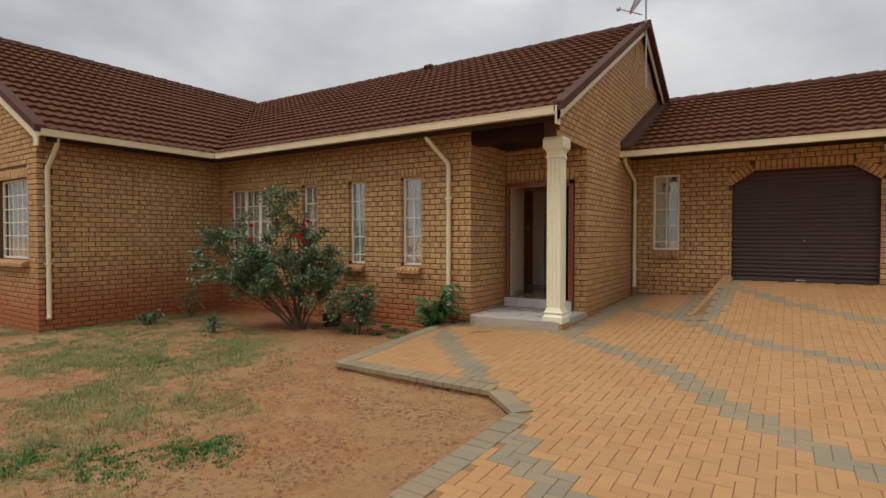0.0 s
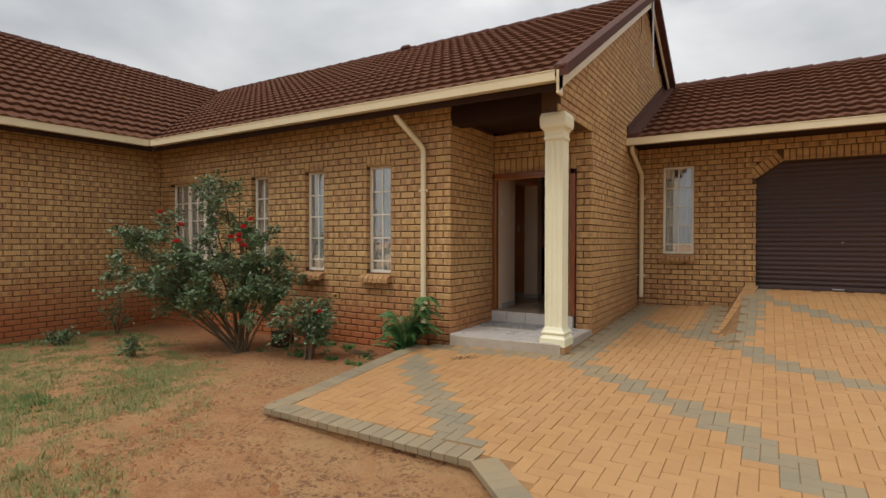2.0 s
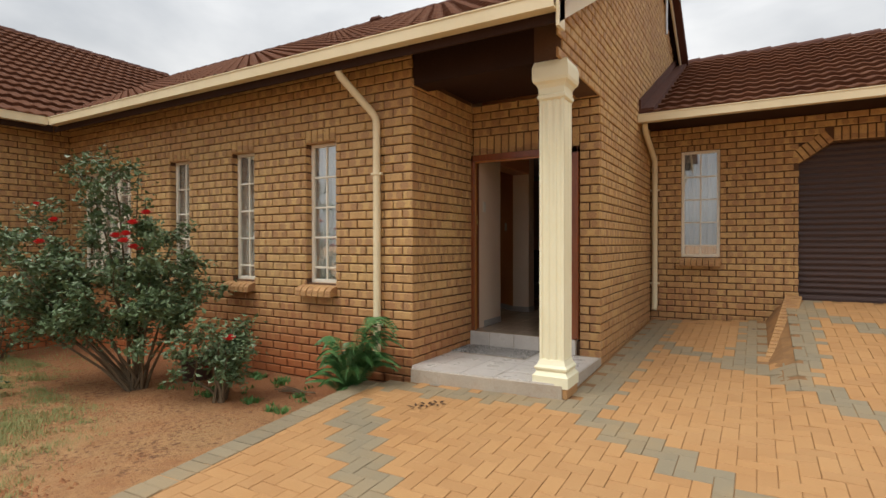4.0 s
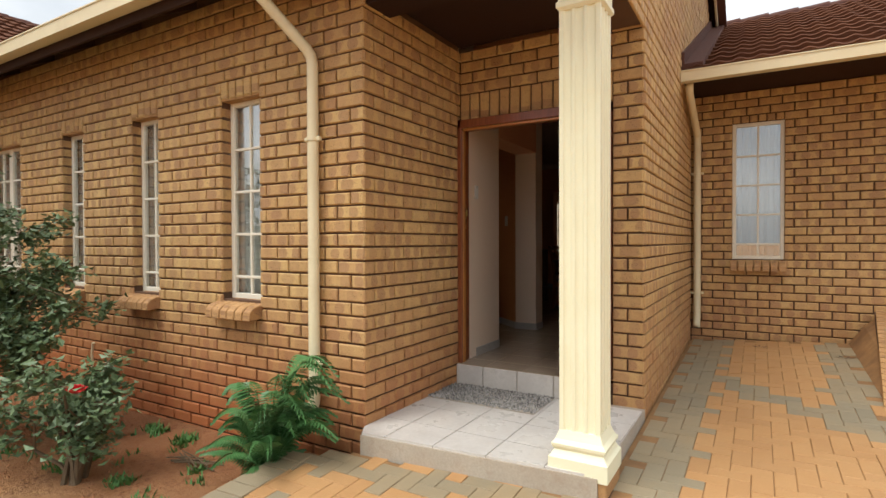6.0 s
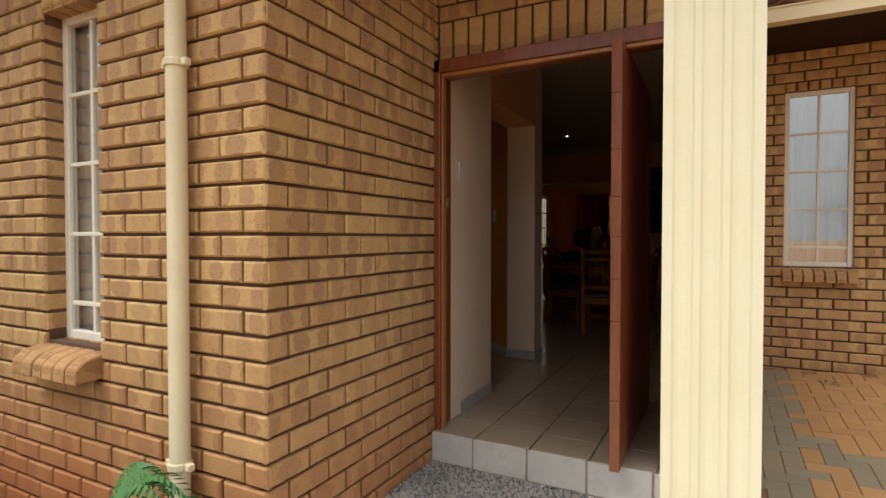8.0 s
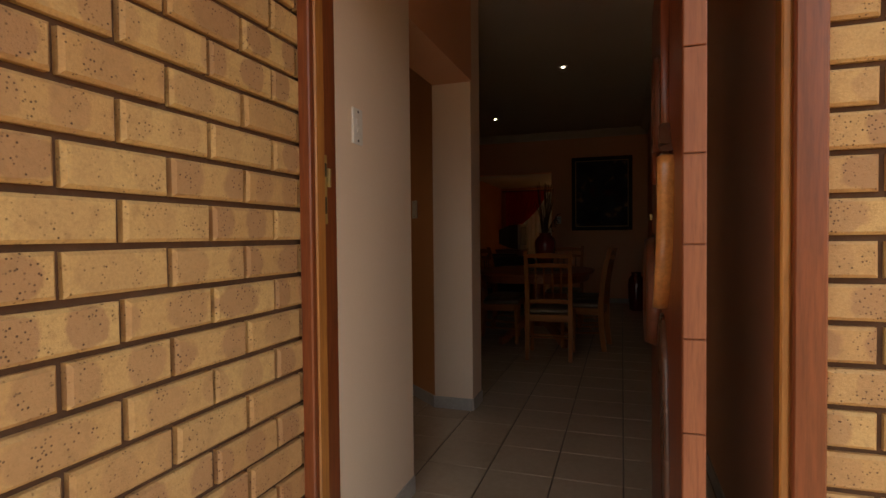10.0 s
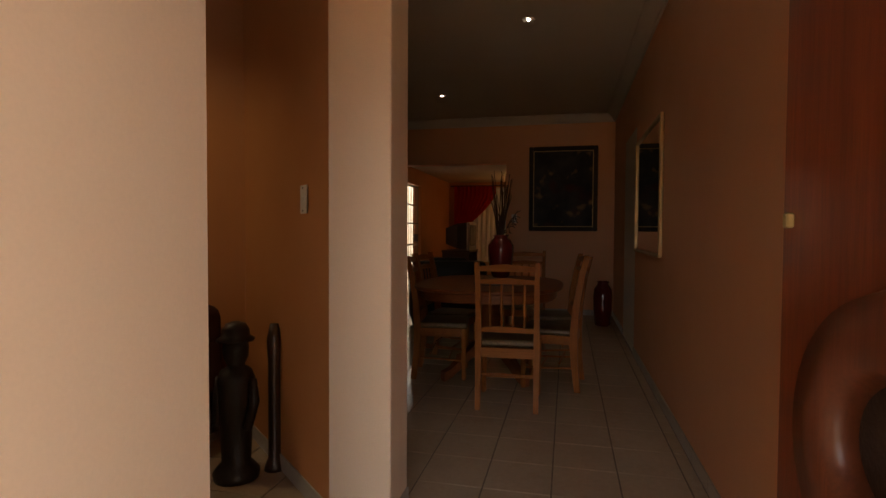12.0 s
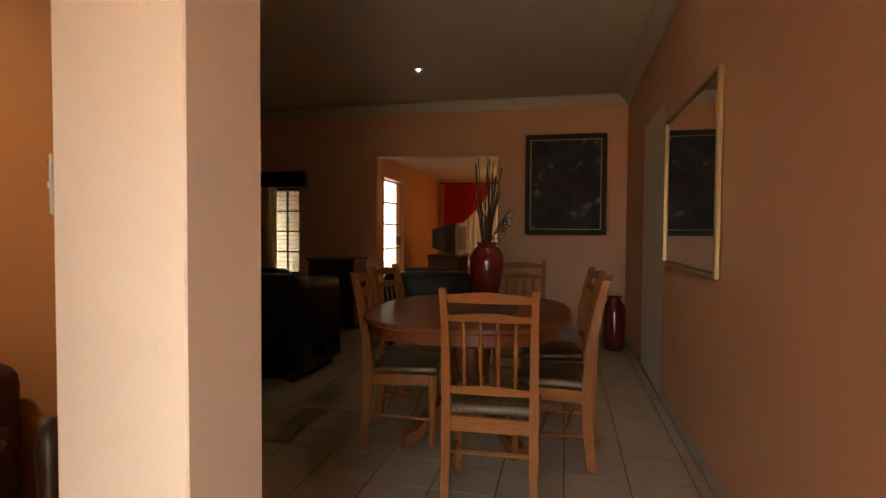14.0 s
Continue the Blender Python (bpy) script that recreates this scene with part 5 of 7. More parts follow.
fpart("strike_plate", (0.02, 1.325, 1.42), (0.024, 1.349, 1.625), M_BRASS, "tarnished brass strike plate", 0.001)
fpart("strike_keep", (0.023, 1.345, 1.53), (0.034, 1.357, 1.585), M_BRASS, "", 0.002)
fpart("strike_slot", (0.0235, 1.331, 1.45), (0.0255, 1.344, 1.5), M_SCREW, "", 0.0005)
fpart("strike_slot", (0.0235, 1.331, 1.56), (0.0255, 1.344, 1.6), M_SCREW, "", 0.0005)

# carved pivot door, standing open
DX = 0.972
leaf = thing("front_door", "carved mahogany pivot door standing open", "door", (DX + 0.022, 1.71, FLOOR + 0.012))
L0 = Vector((DX + 0.022, 1.71, FLOOR + 0.012))


def dpart(name, bm_, mat, label="", smooth=False):
    bmesh.ops.transform(bm_, matrix=Matrix.Translation(-L0), verts=bm_.verts)
    return part(name, bm_, mat, leaf, label, smooth)


dpart("leaf", boxes(((DX, 1.111, FLOOR + 0.012), (DX + 0.045, 2.25, 2.25)), bev=0.004), M_DOOR)
edge_z = [FLOOR + 0.012, 0.62, 0.98, 1.17, 1.36, 1.54, 1.75, 2.0, 2.25]
for z0, z1 in zip(edge_z, edge_z[1:]):
    dpart("edge_strip", boxes(((DX + 0.001, 1.102, z0 + 0.001), (DX + 0.044, 1.111, z1 - 0.001)), bev=0.002), M_DOOR_EDGE)


def relief(outline, height, back=0.004, steps=((1.0, 0.55), (0.93, 0.9), (0.82, 1.0), (0.4, 1.0))):
    """A carved raised shape on the door's face: outline of (y, z)."""
    bm_ = bmesh.new()
    k = len(outline)
    cy, cz = sum(p[0] for p in outline) / k, sum(p[1] for p in outline) / k
    rings = []
    for ins, h in ((1.0, -back), *((q, height * e) for q, e in steps)):
        rings.append([bm_.verts.new((DX - h, cy + (y - cy) * ins, cz + (z - cz) * ins)) for y, z in outline])
    for a_, b_ in zip(rings, rings[1:]):
        for i in range(k):
            bm_.faces.new((a_[i], a_[(i + 1) % k], b_[(i + 1) % k], b_[i]))
    bm_.faces.new(rings[-1])
    bm_.faces.new(rings[0][::-1])
    return bm_


def ring_relief(cy, cz, ry, rz, width, height, lean=0.0):
    bm_ = bmesh.new()
    k, sec = 40, 8
    loops = []
    for i in range(k):
        a_ = 2 * math.pi * i / k
        row = []
        for j in range(sec):
            b_ = 2 * math.pi * j / sec
            ox, oz = math.cos(b_) * width, math.sin(b_) * height
            u, v = math.cos(a_) * (ry + ox), math.sin(a_) * (rz + ox)
            row.append(bm_.verts.new((DX - max(min(oz * 1.7, height), -0.004), cy + u + v * lean, cz + v)))
        loops.append(row)
    for i in range(k):
        for j in range(sec):
            bm_.faces.new((loops[i][j], loops[(i + 1) % k][j], loops[(i + 1) % k][(j + 1) % sec], loops[i][(j + 1) % sec]))
    return bm_


def smooth_outline(pts, rounds=2):
    """Corner-cutting of a closed outline into soft curves."""
    for _ in range(rounds):
        out = []
        for (y0, z0), (y1, z1) in zip(pts, pts[1:] + pts[:1]):
            out += [(y0 * 0.75 + y1 * 0.25, z0 * 0.75 + z1 * 0.25), (y0 * 0.25 + y1 * 0.75, z0 * 0.25 + z1 * 0.75)]
        pts = out
    return pts


def ellipse(cy, cz, ry, rz, lean=0.0, n_=28):
    return [(cy + ry * math.cos(a_) + lean * rz * math.sin(a_), cz + rz * math.sin(a_)) for a_ in np.linspace(0, 2 * math.pi, n_, endpoint=False)]


M_LIT_FIGURED = wood("daylit_figured_wood", (0.62, 0.27, 0.075), (0.42, 0.15, 0.04), 0.32, 1, 0.3, False, 0.7)
M_RINGWOOD = wood("dark_turned_wood", (0.17, 0.05, 0.022), (0.1, 0.028, 0.012), 0.38, 2, 0.1, False)
M_WAXED = surface("dark_waxed_wood", (0.1, 0.04, 0.022), (0.14, 0.06, 0.035), 0.28, 0, 9, 120, 0.25, coat=0.3)
# crescent; daylight on its outer edge is painted as a brighter amber strip
M_STRIPED = wood("red_figured_wood", (0.36, 0.11, 0.034), (0.17, 0.042, 0.014), 0.32, 1, 0.3, False, 1.0)
dpart("crescent", relief(smooth_outline([(1.318, 1.564), (1.325, 1.46), (1.345, 1.37), (1.39, 1.28), (1.452, 1.215), (1.488, 1.205), (1.464, 1.28), (1.444, 1.371), (1.438, 1.487), (1.444, 1.6), (1.394, 1.575)], 1), 0.03, steps=((1.0, 0.5), (0.9, 1.0))), M_STRIPED, "red-brown figured crescent carving", True)
dpart("crescent_lit_edge", relief(smooth_outline([(1.272, 1.558), (1.27, 1.49), (1.287, 1.4), (1.315, 1.325), (1.388, 1.243), (1.456, 1.184), (1.508, 1.176), (1.464, 1.212), (1.395, 1.28), (1.348, 1.37), (1.328, 1.46), (1.32, 1.566), (1.3, 1.57)], 1), 0.036, steps=((1.0, 0.6), (0.97, 1.0))), M_LIT_FIGURED, "outer edge of the crescent, coloured amber for the daylight on it", True)
dpart("ring", ring_relief(1.885, 1.187, 0.158, 0.136, 0.056, 0.04, -0.15), M_RINGWOOD, "carved raised ring", True)
# flat near-black disc: the shade within the ring is put in as colour
dpart("ring_shade_disc", relief(ellipse(1.89, 1.185, 0.11, 0.088), 0.002), M_STATUE, "dark flat disc painting the shade inside the ring")
dpart("ring", ring_relief(1.72, 1.765, 0.085, 0.125, 0.03, 0.024, -0.1), M_RINGWOOD, "carved raised ring", True)
# likewise a dark disc as painted shade inside the upper ring
dpart("oval_shade_disc", relief(ellipse(1.72, 1.765, 0.062, 0.1, -0.1), 0.004), M_CARVED, "dark flat disc painting the shade inside the ring")
# stem running up from the crescent, blade running down from the ring
dpart("stem", relief([(1.445, 1.6), (1.402, 1.63), (1.418, 1.73), (1.42, 2.2), (1.5, 2.2), (1.482, 1.76), (1.464, 1.65)], 0.02), M_DOOR, "raised carved stem", True)
dpart("fillet", relief([(1.435, 1.602), (1.372, 1.585), (1.3, 1.575), (1.35, 1.6), (1.4, 1.66)], 0.026), M_WAXED, "dark waxed fillet")
dpart("panel_field", relief(smooth_outline([(1.615, 1.52), (1.76, 1.495), (1.8, 1.4), (1.7, 1.33), (1.655, 1.25), (1.6, 1.165), (1.505, 1.195), (1.466, 1.306), (1.476, 1.489)]), 0.012), M_CARVED, "stippled carved panel")
dpart("blade", relief(smooth_outline([(1.655, 1.15), (1.55, 1.152), (1.462, 1.05), (1.4, 0.8), (1.34, 0.5), (1.42, 0.5), (1.53, 0.8), (1.6, 0.96), (1.7, 1.08)]), 0.014), M_WAXED, "dark waxed blade", True)
dpart("shoulder", relief(smooth_outline([(1.785, 1.655), (1.652, 1.62), (1.61, 1.525), (1.71, 1.53), (1.77, 1.58)], 1), 0.028), M_DOOR, "raised carved shoulder", True)
dpart("latch", boxes(((DX - 0.012, 2.2, 1.435), (DX, 2.22, 1.46)), bev=0.003), M_BRASS, "small brass latch")

# doormat of pebbly loops
mat_t = thing("doormat", "grey speckled loop doormat on the porch tiles", "doormat", (0.44, 0.95, 0.121))
part("backing", boxes(((-0.43, -0.21, 0.0), (0.43, 0.22, 0.008)), bev=0.003), M_CONCRETE, mat_t)
M_MAT = paver_material("grey_speckled_loop", (0.04, 0.036, 0.032), (0.62, 0.58, 0.54), (0.2, 0.18, 0.165))
bm = bmesh.new()
rng = random.Random(3)
for i in range(3600):
    x, y = rng.uniform(-0.43, 0.43), rng.uniform(-0.21, 0.22)
    r = rng.uniform(0.005, 0.009)
    c = Vector((x, y, 0.01))
    vs = [bm.verts.new(c + Vector(d) * r) for d in ((1, 0, 0), (0, 1, 0), (-1, 0, 0), (0, -1, 0))]
    t_ = bm.verts.new(c + Vector((rng.uniform(-1, 1) * r, rng.uniform(-1, 1) * r, r * rng.uniform(0.8, 1.8))))
    for i_ in range(4):
        bm.faces.new((vs[i_], vs[(i_ + 1) % 4], t_))
ob = part("loop_layer", bm, M_MAT, mat_t)

# ---- porch column ----
col = thing("porch_column", "pale yellow fluted square column on a brick plinth", "column", (1.39, 0.15, -0.06))


def square_profile(prof):
    """A square body with the given (half width, height) outline."""
    bm_ = bmesh.new()
    rings = [[bm_.verts.new((sx * r, sy * r, z)) for sx, sy in ((-1, -1), (1, -1), (1, 1), (-1, 1))] for r, z in prof]
    for a_, b_ in zip(rings, rings[1:]):
        for i in range(4):
            bm_.faces.new((a_[i], a_[(i + 1) % 4], b_[(i + 1) % 4], b_[i]))
    bm_.faces.new(rings[0][::-1])
    bm_.faces.new(rings[-1])
    return bm_


part("base", square_profile([(0.155, 0.145), (0.155, 0.235), (0.142, 0.25), (0.13, 0.27), (0.13, 0.275), (0.14, 0.29), (0.142, 0.305), (0.125, 0.325), (0.115, 0.35), (0.108, 0.37)]), M_COLUMN, col)
bm = bmesh.new()
pro = []
R = 0.108
for side in range(4):
    a_ = side * math.pi / 2
    pts = [(-R, -R)]
    for g in range(3):
        c = -0.062 + g * 0.062
        pts += [(c - 0.024, -R), (c - 0.018, -R + 0.007), (c - 0.008, -R + 0.011), (c + 0.008, -R + 0.011), (c + 0.018, -R + 0.007), (c + 0.024, -R)]
    pro += [(x * math.cos(a_) - y * math.sin(a_), x * math.sin(a_) + y * math.cos(a_)) for x, y in pts]
prism(bm, pro, 2, 0.36, 2.63)
part("shaft", bm, M_COLUMN, col, "fluted shaft")
part("capital", square_profile([(0.108, 2.58), (0.122, 2.595), (0.122, 2.62), (0.113, 2.63), (0.115, 2.68), (0.13, 2.71), (0.15, 2.73), (0.157, 2.76), (0.157, 2.85), (0.15, 2.875), (0.14, 2.9)]), M_COLUMN, col)
for i, (x0, x1) in enumerate(((-0.148, -0.005), (0.005, 0.148))):
    part("plinth_brick", boxes(((x0, -0.148, 0.06), (x1, 0.148, 0.145)), bev=0.005), M_BRICK_EDGE, col)
part("plinth_foot", boxes(((-0.15, -0.15, 0.0), (0.15, 0.15, 0.06))), M_MORTAR, col)

# satellite dish on the gable
dish = thing("satellite_dish", "light grey satellite dish on a steel pole", "satellite dish", (1.6, 4.75, 5.0))
bm = bmesh.new()
tube(bm, [(0.05, 0, -0.4), (0.05, 0, 1.75)], 0.02, 8)
part("pole", bm, M_STEEL, dish)
bm = bmesh.new()
rings = []
for r in (0.0, 0.1, 0.2, 0.3, 0.38):
    rings.append([bm.verts.new((r * math.cos(2 * math.pi * k / 24), r * math.sin(2 * math.pi * k / 24) * 1.08, r * r * 0.55)) for k in range(24)] if r else [bm.verts.new((0, 0, 0))])
for k in range(24):
    bm.faces.new((rings[0][0], rings[1][k], rings[1][(k + 1) % 24]))
for a_, b_ in zip(rings[1:], rings[2:]):
    for k in range(24):
        bm.faces.new((a_[k], b_[k], b_[(k + 1) % 24], a_[(k + 1) % 24]))
bmesh.ops.solidify(bm, geom=bm.faces[:], thickness=0.008)
bmesh.ops.transform(bm, matrix=Matrix.Translation((-0.02, -0.08, 1.55)) @ Matrix.Rotation(radians(-60), 4, "Y") @ Matrix.Rotation(radians(15), 4, "X"), verts=bm.verts)
part("reflector", bm, M_DISH, dish, "", True)
bm = bmesh.new()
tube(bm, [(-0.02, -0.05, 1.2), (-0.5, -0.1, 1.42)], 0.012, 6)
part("feed_arm", bm, M_STEEL, dish)
part("feed_horn", boxes(((-0.56, -0.14, 1.38), (-0.47, -0.06, 1.47)), bev=0.02), M_DISH, dish)
bm = bmesh.new()
tube(bm, [(0.0, 0.0, 1.1), (-0.08, -0.4, 0.5), (-0.09, -0.35, 0.2), (-0.09, -0.5, 0.05)], 0.006, 5)
part("cable", bm, M_SCREW, dish, "black cable looped on the gable")

# garage security light under the eave
sl = thing("security_light", "small white floodlight under the garage eave", "floodlight", (5.72, 4.22, 2.85))
part("housing", boxes(((-0.07, -0.05, 0.0), (0.07, 0.06, 0.1)), bev=0.015), M_SWITCH, sl)
part("arm", boxes(((-0.02, 0.03, 0.08), (0.02, 0.1, 0.13)), bev=0.004), M_STEEL, sl)


# ---- switches ----
def switch_plate(at, turn, n_keys, label):
    th = thing("light_switch", label, "light switch", at, turn)
    part("plate", boxes(((-0.035, -0.008, -0.06), (0.035, 0.0, 0.06)), bev=0.003), M_SWITCH, th)
    for i in range(n_keys):
        z = (i - (n_keys - 1) / 2) * 0.016
        part("rocker", boxes(((-0.009, -0.012, z - 0.006), (0.009, -0.008, z + 0.006)), bev=0.0015), M_SWITCH, th)
    for z in (-0.048, 0.048):
        bm_ = bmesh.new()
        lathe(bm_, [(0.004, 0.0), (0.004, 0.002)], 10)
        bmesh.ops.transform(bm_, matrix=Matrix.Translation((0, -0.008, z)) @ Matrix.Rotation(radians(90), 4, "X"), verts=bm_.verts)
        part("screw", bm_, M_SCREW, th)


switch_plate((0.013, 1.556, 1.75), 90, 3, "white three-gang light switch on the pale hall wall")
switch_plate((-0.465, 3.303, 1.56), -42, 1, "white light switch on the splayed lounge wall")
switch_plate((-0.12, FAR_Y, 1.62), 0, 1, "white light switch beside the arch")


# ---- dining set ----
def dining_chair():
    th = thing("dining_chair", "honey oak dining chair with turned spindles and brocade seat", "chair", (0, 0, 0), 0, "chairs round the dining table")
    W, D = 0.185, 0.36
    for sx in (-1, 1):
        bm_ = bmesh.new()
        pts = [(sx * W, -0.03, 0.0), (sx * W, -0.005, 0.2), (sx * W, 0.0, 0.42), (sx * W, -0.012, 0.6), (sx * W, -0.045, 0.8), (sx * (W + 0.004), -0.085, 0.955)]
        rings_ = []
        for i, p_ in enumerate(pts):
            h = (0.019, 0.021, 0.023, 0.021, 0.019, 0.017)[i]
            rings_.append([bm_.verts.new((p_[0] + a_ * h * 0.85, p_[1] + b_ * h * 1.15, p_[2])) for a_, b_ in ((-1, -1), (1, -1), (1, 1), (-1, 1))])
        for a_, b_ in zip(rings_, rings_[1:]):
            for i in range(4):
                bm_.faces.new((a_[i], a_[(i + 1) % 4], b_[(i + 1) % 4], b_[i]))
        bm_.faces.new(rings_[0][::-1])
        bm_.faces.new(rings_[-1])
        part("back_post", bm_, M_OAK, th)
        bm_ = bmesh.new()
        lathe(bm_, [(0.014, 0.0), (0.02, 0.02), (0.016, 0.1), (0.022, 0.2), (0.018, 0.24), (0.024, 0.27), (0.024, 0.4)], 12, (sx * (W + 0.005), D, 0))
        part("front_leg", bm_, M_OAK, th)
        bm_ = bmesh.new()
        tube(bm_, [(sx * W, 0.0, 0.17), (sx * (W + 0.004), D, 0.15)], [0.008, 0.008], 8)
        part("stretcher", bm_, M_OAK, th)
        part("side_rail", boxes(((sx * W - 0.011, 0.01, 0.335), (sx * W + 0.011, D - 0.01, 0.4)), bev=0.003), M_OAK_H, th)
    bm_ = bmesh.new()
    tube(bm_, [(-W, 0.1, 0.2), (W, 0.1, 0.2)], 0.008, 8)
    part("stretcher", bm_, M_OAK, th)
    bm_ = bmesh.new()
    tube(bm_, [(-W, 0.24, 0.15), (W, 0.24, 0.15)], 0.008, 8)
    part("stretcher", bm_, M_OAK, th)
    part("front_rail", boxes(((-W, D - 0.012, 0.335), (W, D + 0.012, 0.4)), bev=0.003), M_OAK_H, th)
    part("back_rail", boxes(((-W, -0.012, 0.335), (W, 0.012, 0.4)), bev=0.003), M_OAK_H, th)
    bm_ = bmesh.new()
    box(bm_, (-W - 0.005, 0.02, 0.398), (W + 0.005, D + 0.025, 0.445), 0.02, 3)
    part("seat_pad", bm_, M_PATTERN, th, "black and gold brocade seat pad", True)

    def slat(z0, z1, y0, y1, bow=0.0):
        bm_ = bmesh.new()
        n_ = 10
        rows_ = []
        for i in range(n_ + 1):
            u = -W + 2 * W * i / n_
            b_ = bow * math.cos(math.pi * (i / n_ - 0.5))
            up = 0.006 * math.cos(2 * math.pi * (i / n_ - 0.5))
            rows_.append([bm_.verts.new((u, y_ - b_, z_)) for y_, z_ in ((y0 - 0.009, z0), (y0 + 0.009, z0), (y1 + 0.009, z1 + up), (y1 - 0.009, z1 + up))])
        for a_, b2 in zip(rows_, rows_[1:]):
            for i in range(4):
                bm_.faces.new((a_[i], a_[(i + 1) % 4], b2[(i + 1) % 4], b2[i]))
        bm_.faces.new(rows_[0][::-1])
        bm_.faces.new(rows_[-1])
        part("back_slat", bm_, M_OAK_H, th)

    slat(0.895, 0.935, -0.068, -0.078, 0.012)
    slat(0.815, 0.848, -0.05, -0.056, 0.01)
    slat(0.5, 0.535, -0.004, -0.008, 0.008)
    for i in range(4):
        u = (i - 1.5) * 0.072
        bm_ = bmesh.new()
        prof = [(0.006, 0.0), (0.008, 0.03), (0.006, 0.07), (0.009, 0.1), (0.011, 0.14), (0.006, 0.15), (0.011, 0.16), (0.009, 0.19), (0.006, 0.22), (0.008, 0.255), (0.006, 0.29)]
        lathe(bm_, prof, 10)
        bmesh.ops.transform(bm_, matrix=Matrix.Translation((u, -0.01, 0.53)) @ Matrix.Rotation(radians(8.0), 4, "X"), verts=bm_.verts)
        part("spindle", bm_, M_OAK, th, "", True)
    return th


chair = dining_chair()
chair.matrix_world = pose(0.25, 4.64, FLOOR, 0, 0, 2)
copy_thing(chair, pose(0.69, 5.32, FLOOR, 0, 0, 84))
copy_thing(chair, pose(-0.53, 5.38, FLOOR, 0, 0, -82))
copy_thing(chair, pose(-0.56, 5.85, FLOOR, 0, 0, -95))
copy_thing(chair, pose(0.2, 6.72, FLOOR, 0, 0, 178))
copy_thing(chair, pose(0.67, 5.95, FLOOR, 0, 0, 96))

table = thing("dining_table", "red-brown oval pedestal dining table", "table", (0.02, 5.5, FLOOR))


def oval(bm_, a_, b_, z0, z1, power=2.6, inset=0.01, n_=56):
    def ring(s, z):
        out = []
        for i in range(n_):
            t = 2 * math.pi * i / n_
            c, s_ = math.cos(t), math.sin(t)
            out.append(bm_.verts.new(((a_ - s) * math.copysign(abs(c) ** (2 / power), c), (b_ - s) * math.copysign(abs(s_) ** (2 / power), s_), z)))
        return out
    rs = [ring(inset, z0), ring(0, z0 + inset * 0.7), ring(0, z1 - inset * 0.7), ring(inset, z1)]
    for p_, q_ in zip(rs, rs[1:]):
        for i in range(n_):
            bm_.faces.new((p_[i], p_[(i + 1) % n_], q_[(i + 1) % n_], q_[i]))
    bm_.faces.new(rs[0][::-1])
    bm_.faces.new(rs[-1])
    return bm_


part("tabletop", oval(bmesh.new(), 0.57, 0.7, 0.712, 0.74, 2.7), M_TABLE, table)
part("apron", oval(bmesh.new(), 0.52, 0.64, 0.64, 0.712, 2.8), M_TABLE, table)
bm = bmesh.new()
lathe(bm, [(0.09, 0.16), (0.11, 0.2), (0.1, 0.26), (0.07, 0.3), (0.095, 0.38), (0.1, 0.46), (0.07, 0.52), (0.085, 0.58), (0.14, 0.63), (0.14, 0.64)], 24)
part("pedestal", bm, M_TABLE, table, "turned pedestal", True)
for k in range(4):
    a_ = radians(45 + 90 * k)
    bm = bmesh.new()
    pts = [(0.05, 0.24), (0.16, 0.22), (0.28, 0.14), (0.38, 0.06), (0.45, 0.035)]
    rings = []
    for i, (r, z) in enumerate(pts):
        w, h = (0.035, 0.035, 0.033, 0.03, 0.03)[i], (0.05, 0.045, 0.04, 0.035, 0.035)[i]
        rings.append([bm.verts.new((r * math.cos(a_) - s * w * math.sin(a_), r * math.sin(a_) + s * w * math.cos(a_), z + q * h)) for s, q in ((-1, -1), (1, -1), (1, 1), (-1, 1))])
    for p_, q_ in zip(rings, rings[1:]):
        for i in range(4):
            bm.faces.new((p_[i], p_[(i + 1) % 4], q_[(i + 1) % 4], q_[i]))
    bm.faces.new(rings[0][::-1])
    bm.faces.new(rings[-1])
    part("pedestal_foot", bm, M_TABLE, table)
runner = part("table_mat", oval(bmesh.new(), 0.2, 0.26, 0.0, 0.006), M_DARKWOOD)
runner.matrix_world = pose(0.1, 5.45, FLOOR + 0.741)
tagged(runner, "dark oval mat on the dining table", "table mat")

vase = thing("table_vase", "maroon glazed vase of dried twigs on the dining table", "vase", (0.04, 5.98, FLOOR + 0.741))
bm = bmesh.new()
lathe(bm, [(0.065, 0.0), (0.08, 0.02), (0.104, 0.12), (0.116, 0.22), (0.115, 0.28), (0.088, 0.33), (0.062, 0.35), (0.07, 0.375), (0.06, 0.375), (0.05, 0.345)], 28)
part("body", bm, M_MAROON, vase, "maroon glazed body", True)
rng = random.Random(21)
for i in range(30):
    a_ = rng.uniform(0, 6.28)
    lean = rng.uniform(0.02, 0.12)
    h = rng.uniform(0.6, 0.95)
    bm = bmesh.new()
    w1, w2 = rng.uniform(-0.015, 0.015), rng.uniform(-0.015, 0.015)
    tube(bm, [(0.015 * math.cos(a_), 0.015 * math.sin(a_), 0.2), (lean * 0.4 * math.cos(a_) + w1, lean * 0.4 * math.sin(a_) + w2, 0.5), (lean * math.cos(a_), lean * math.sin(a_), h)], [0.005, 0.0045, 0.003], 5)
    part("twig", bm, M_TWIG, vase)
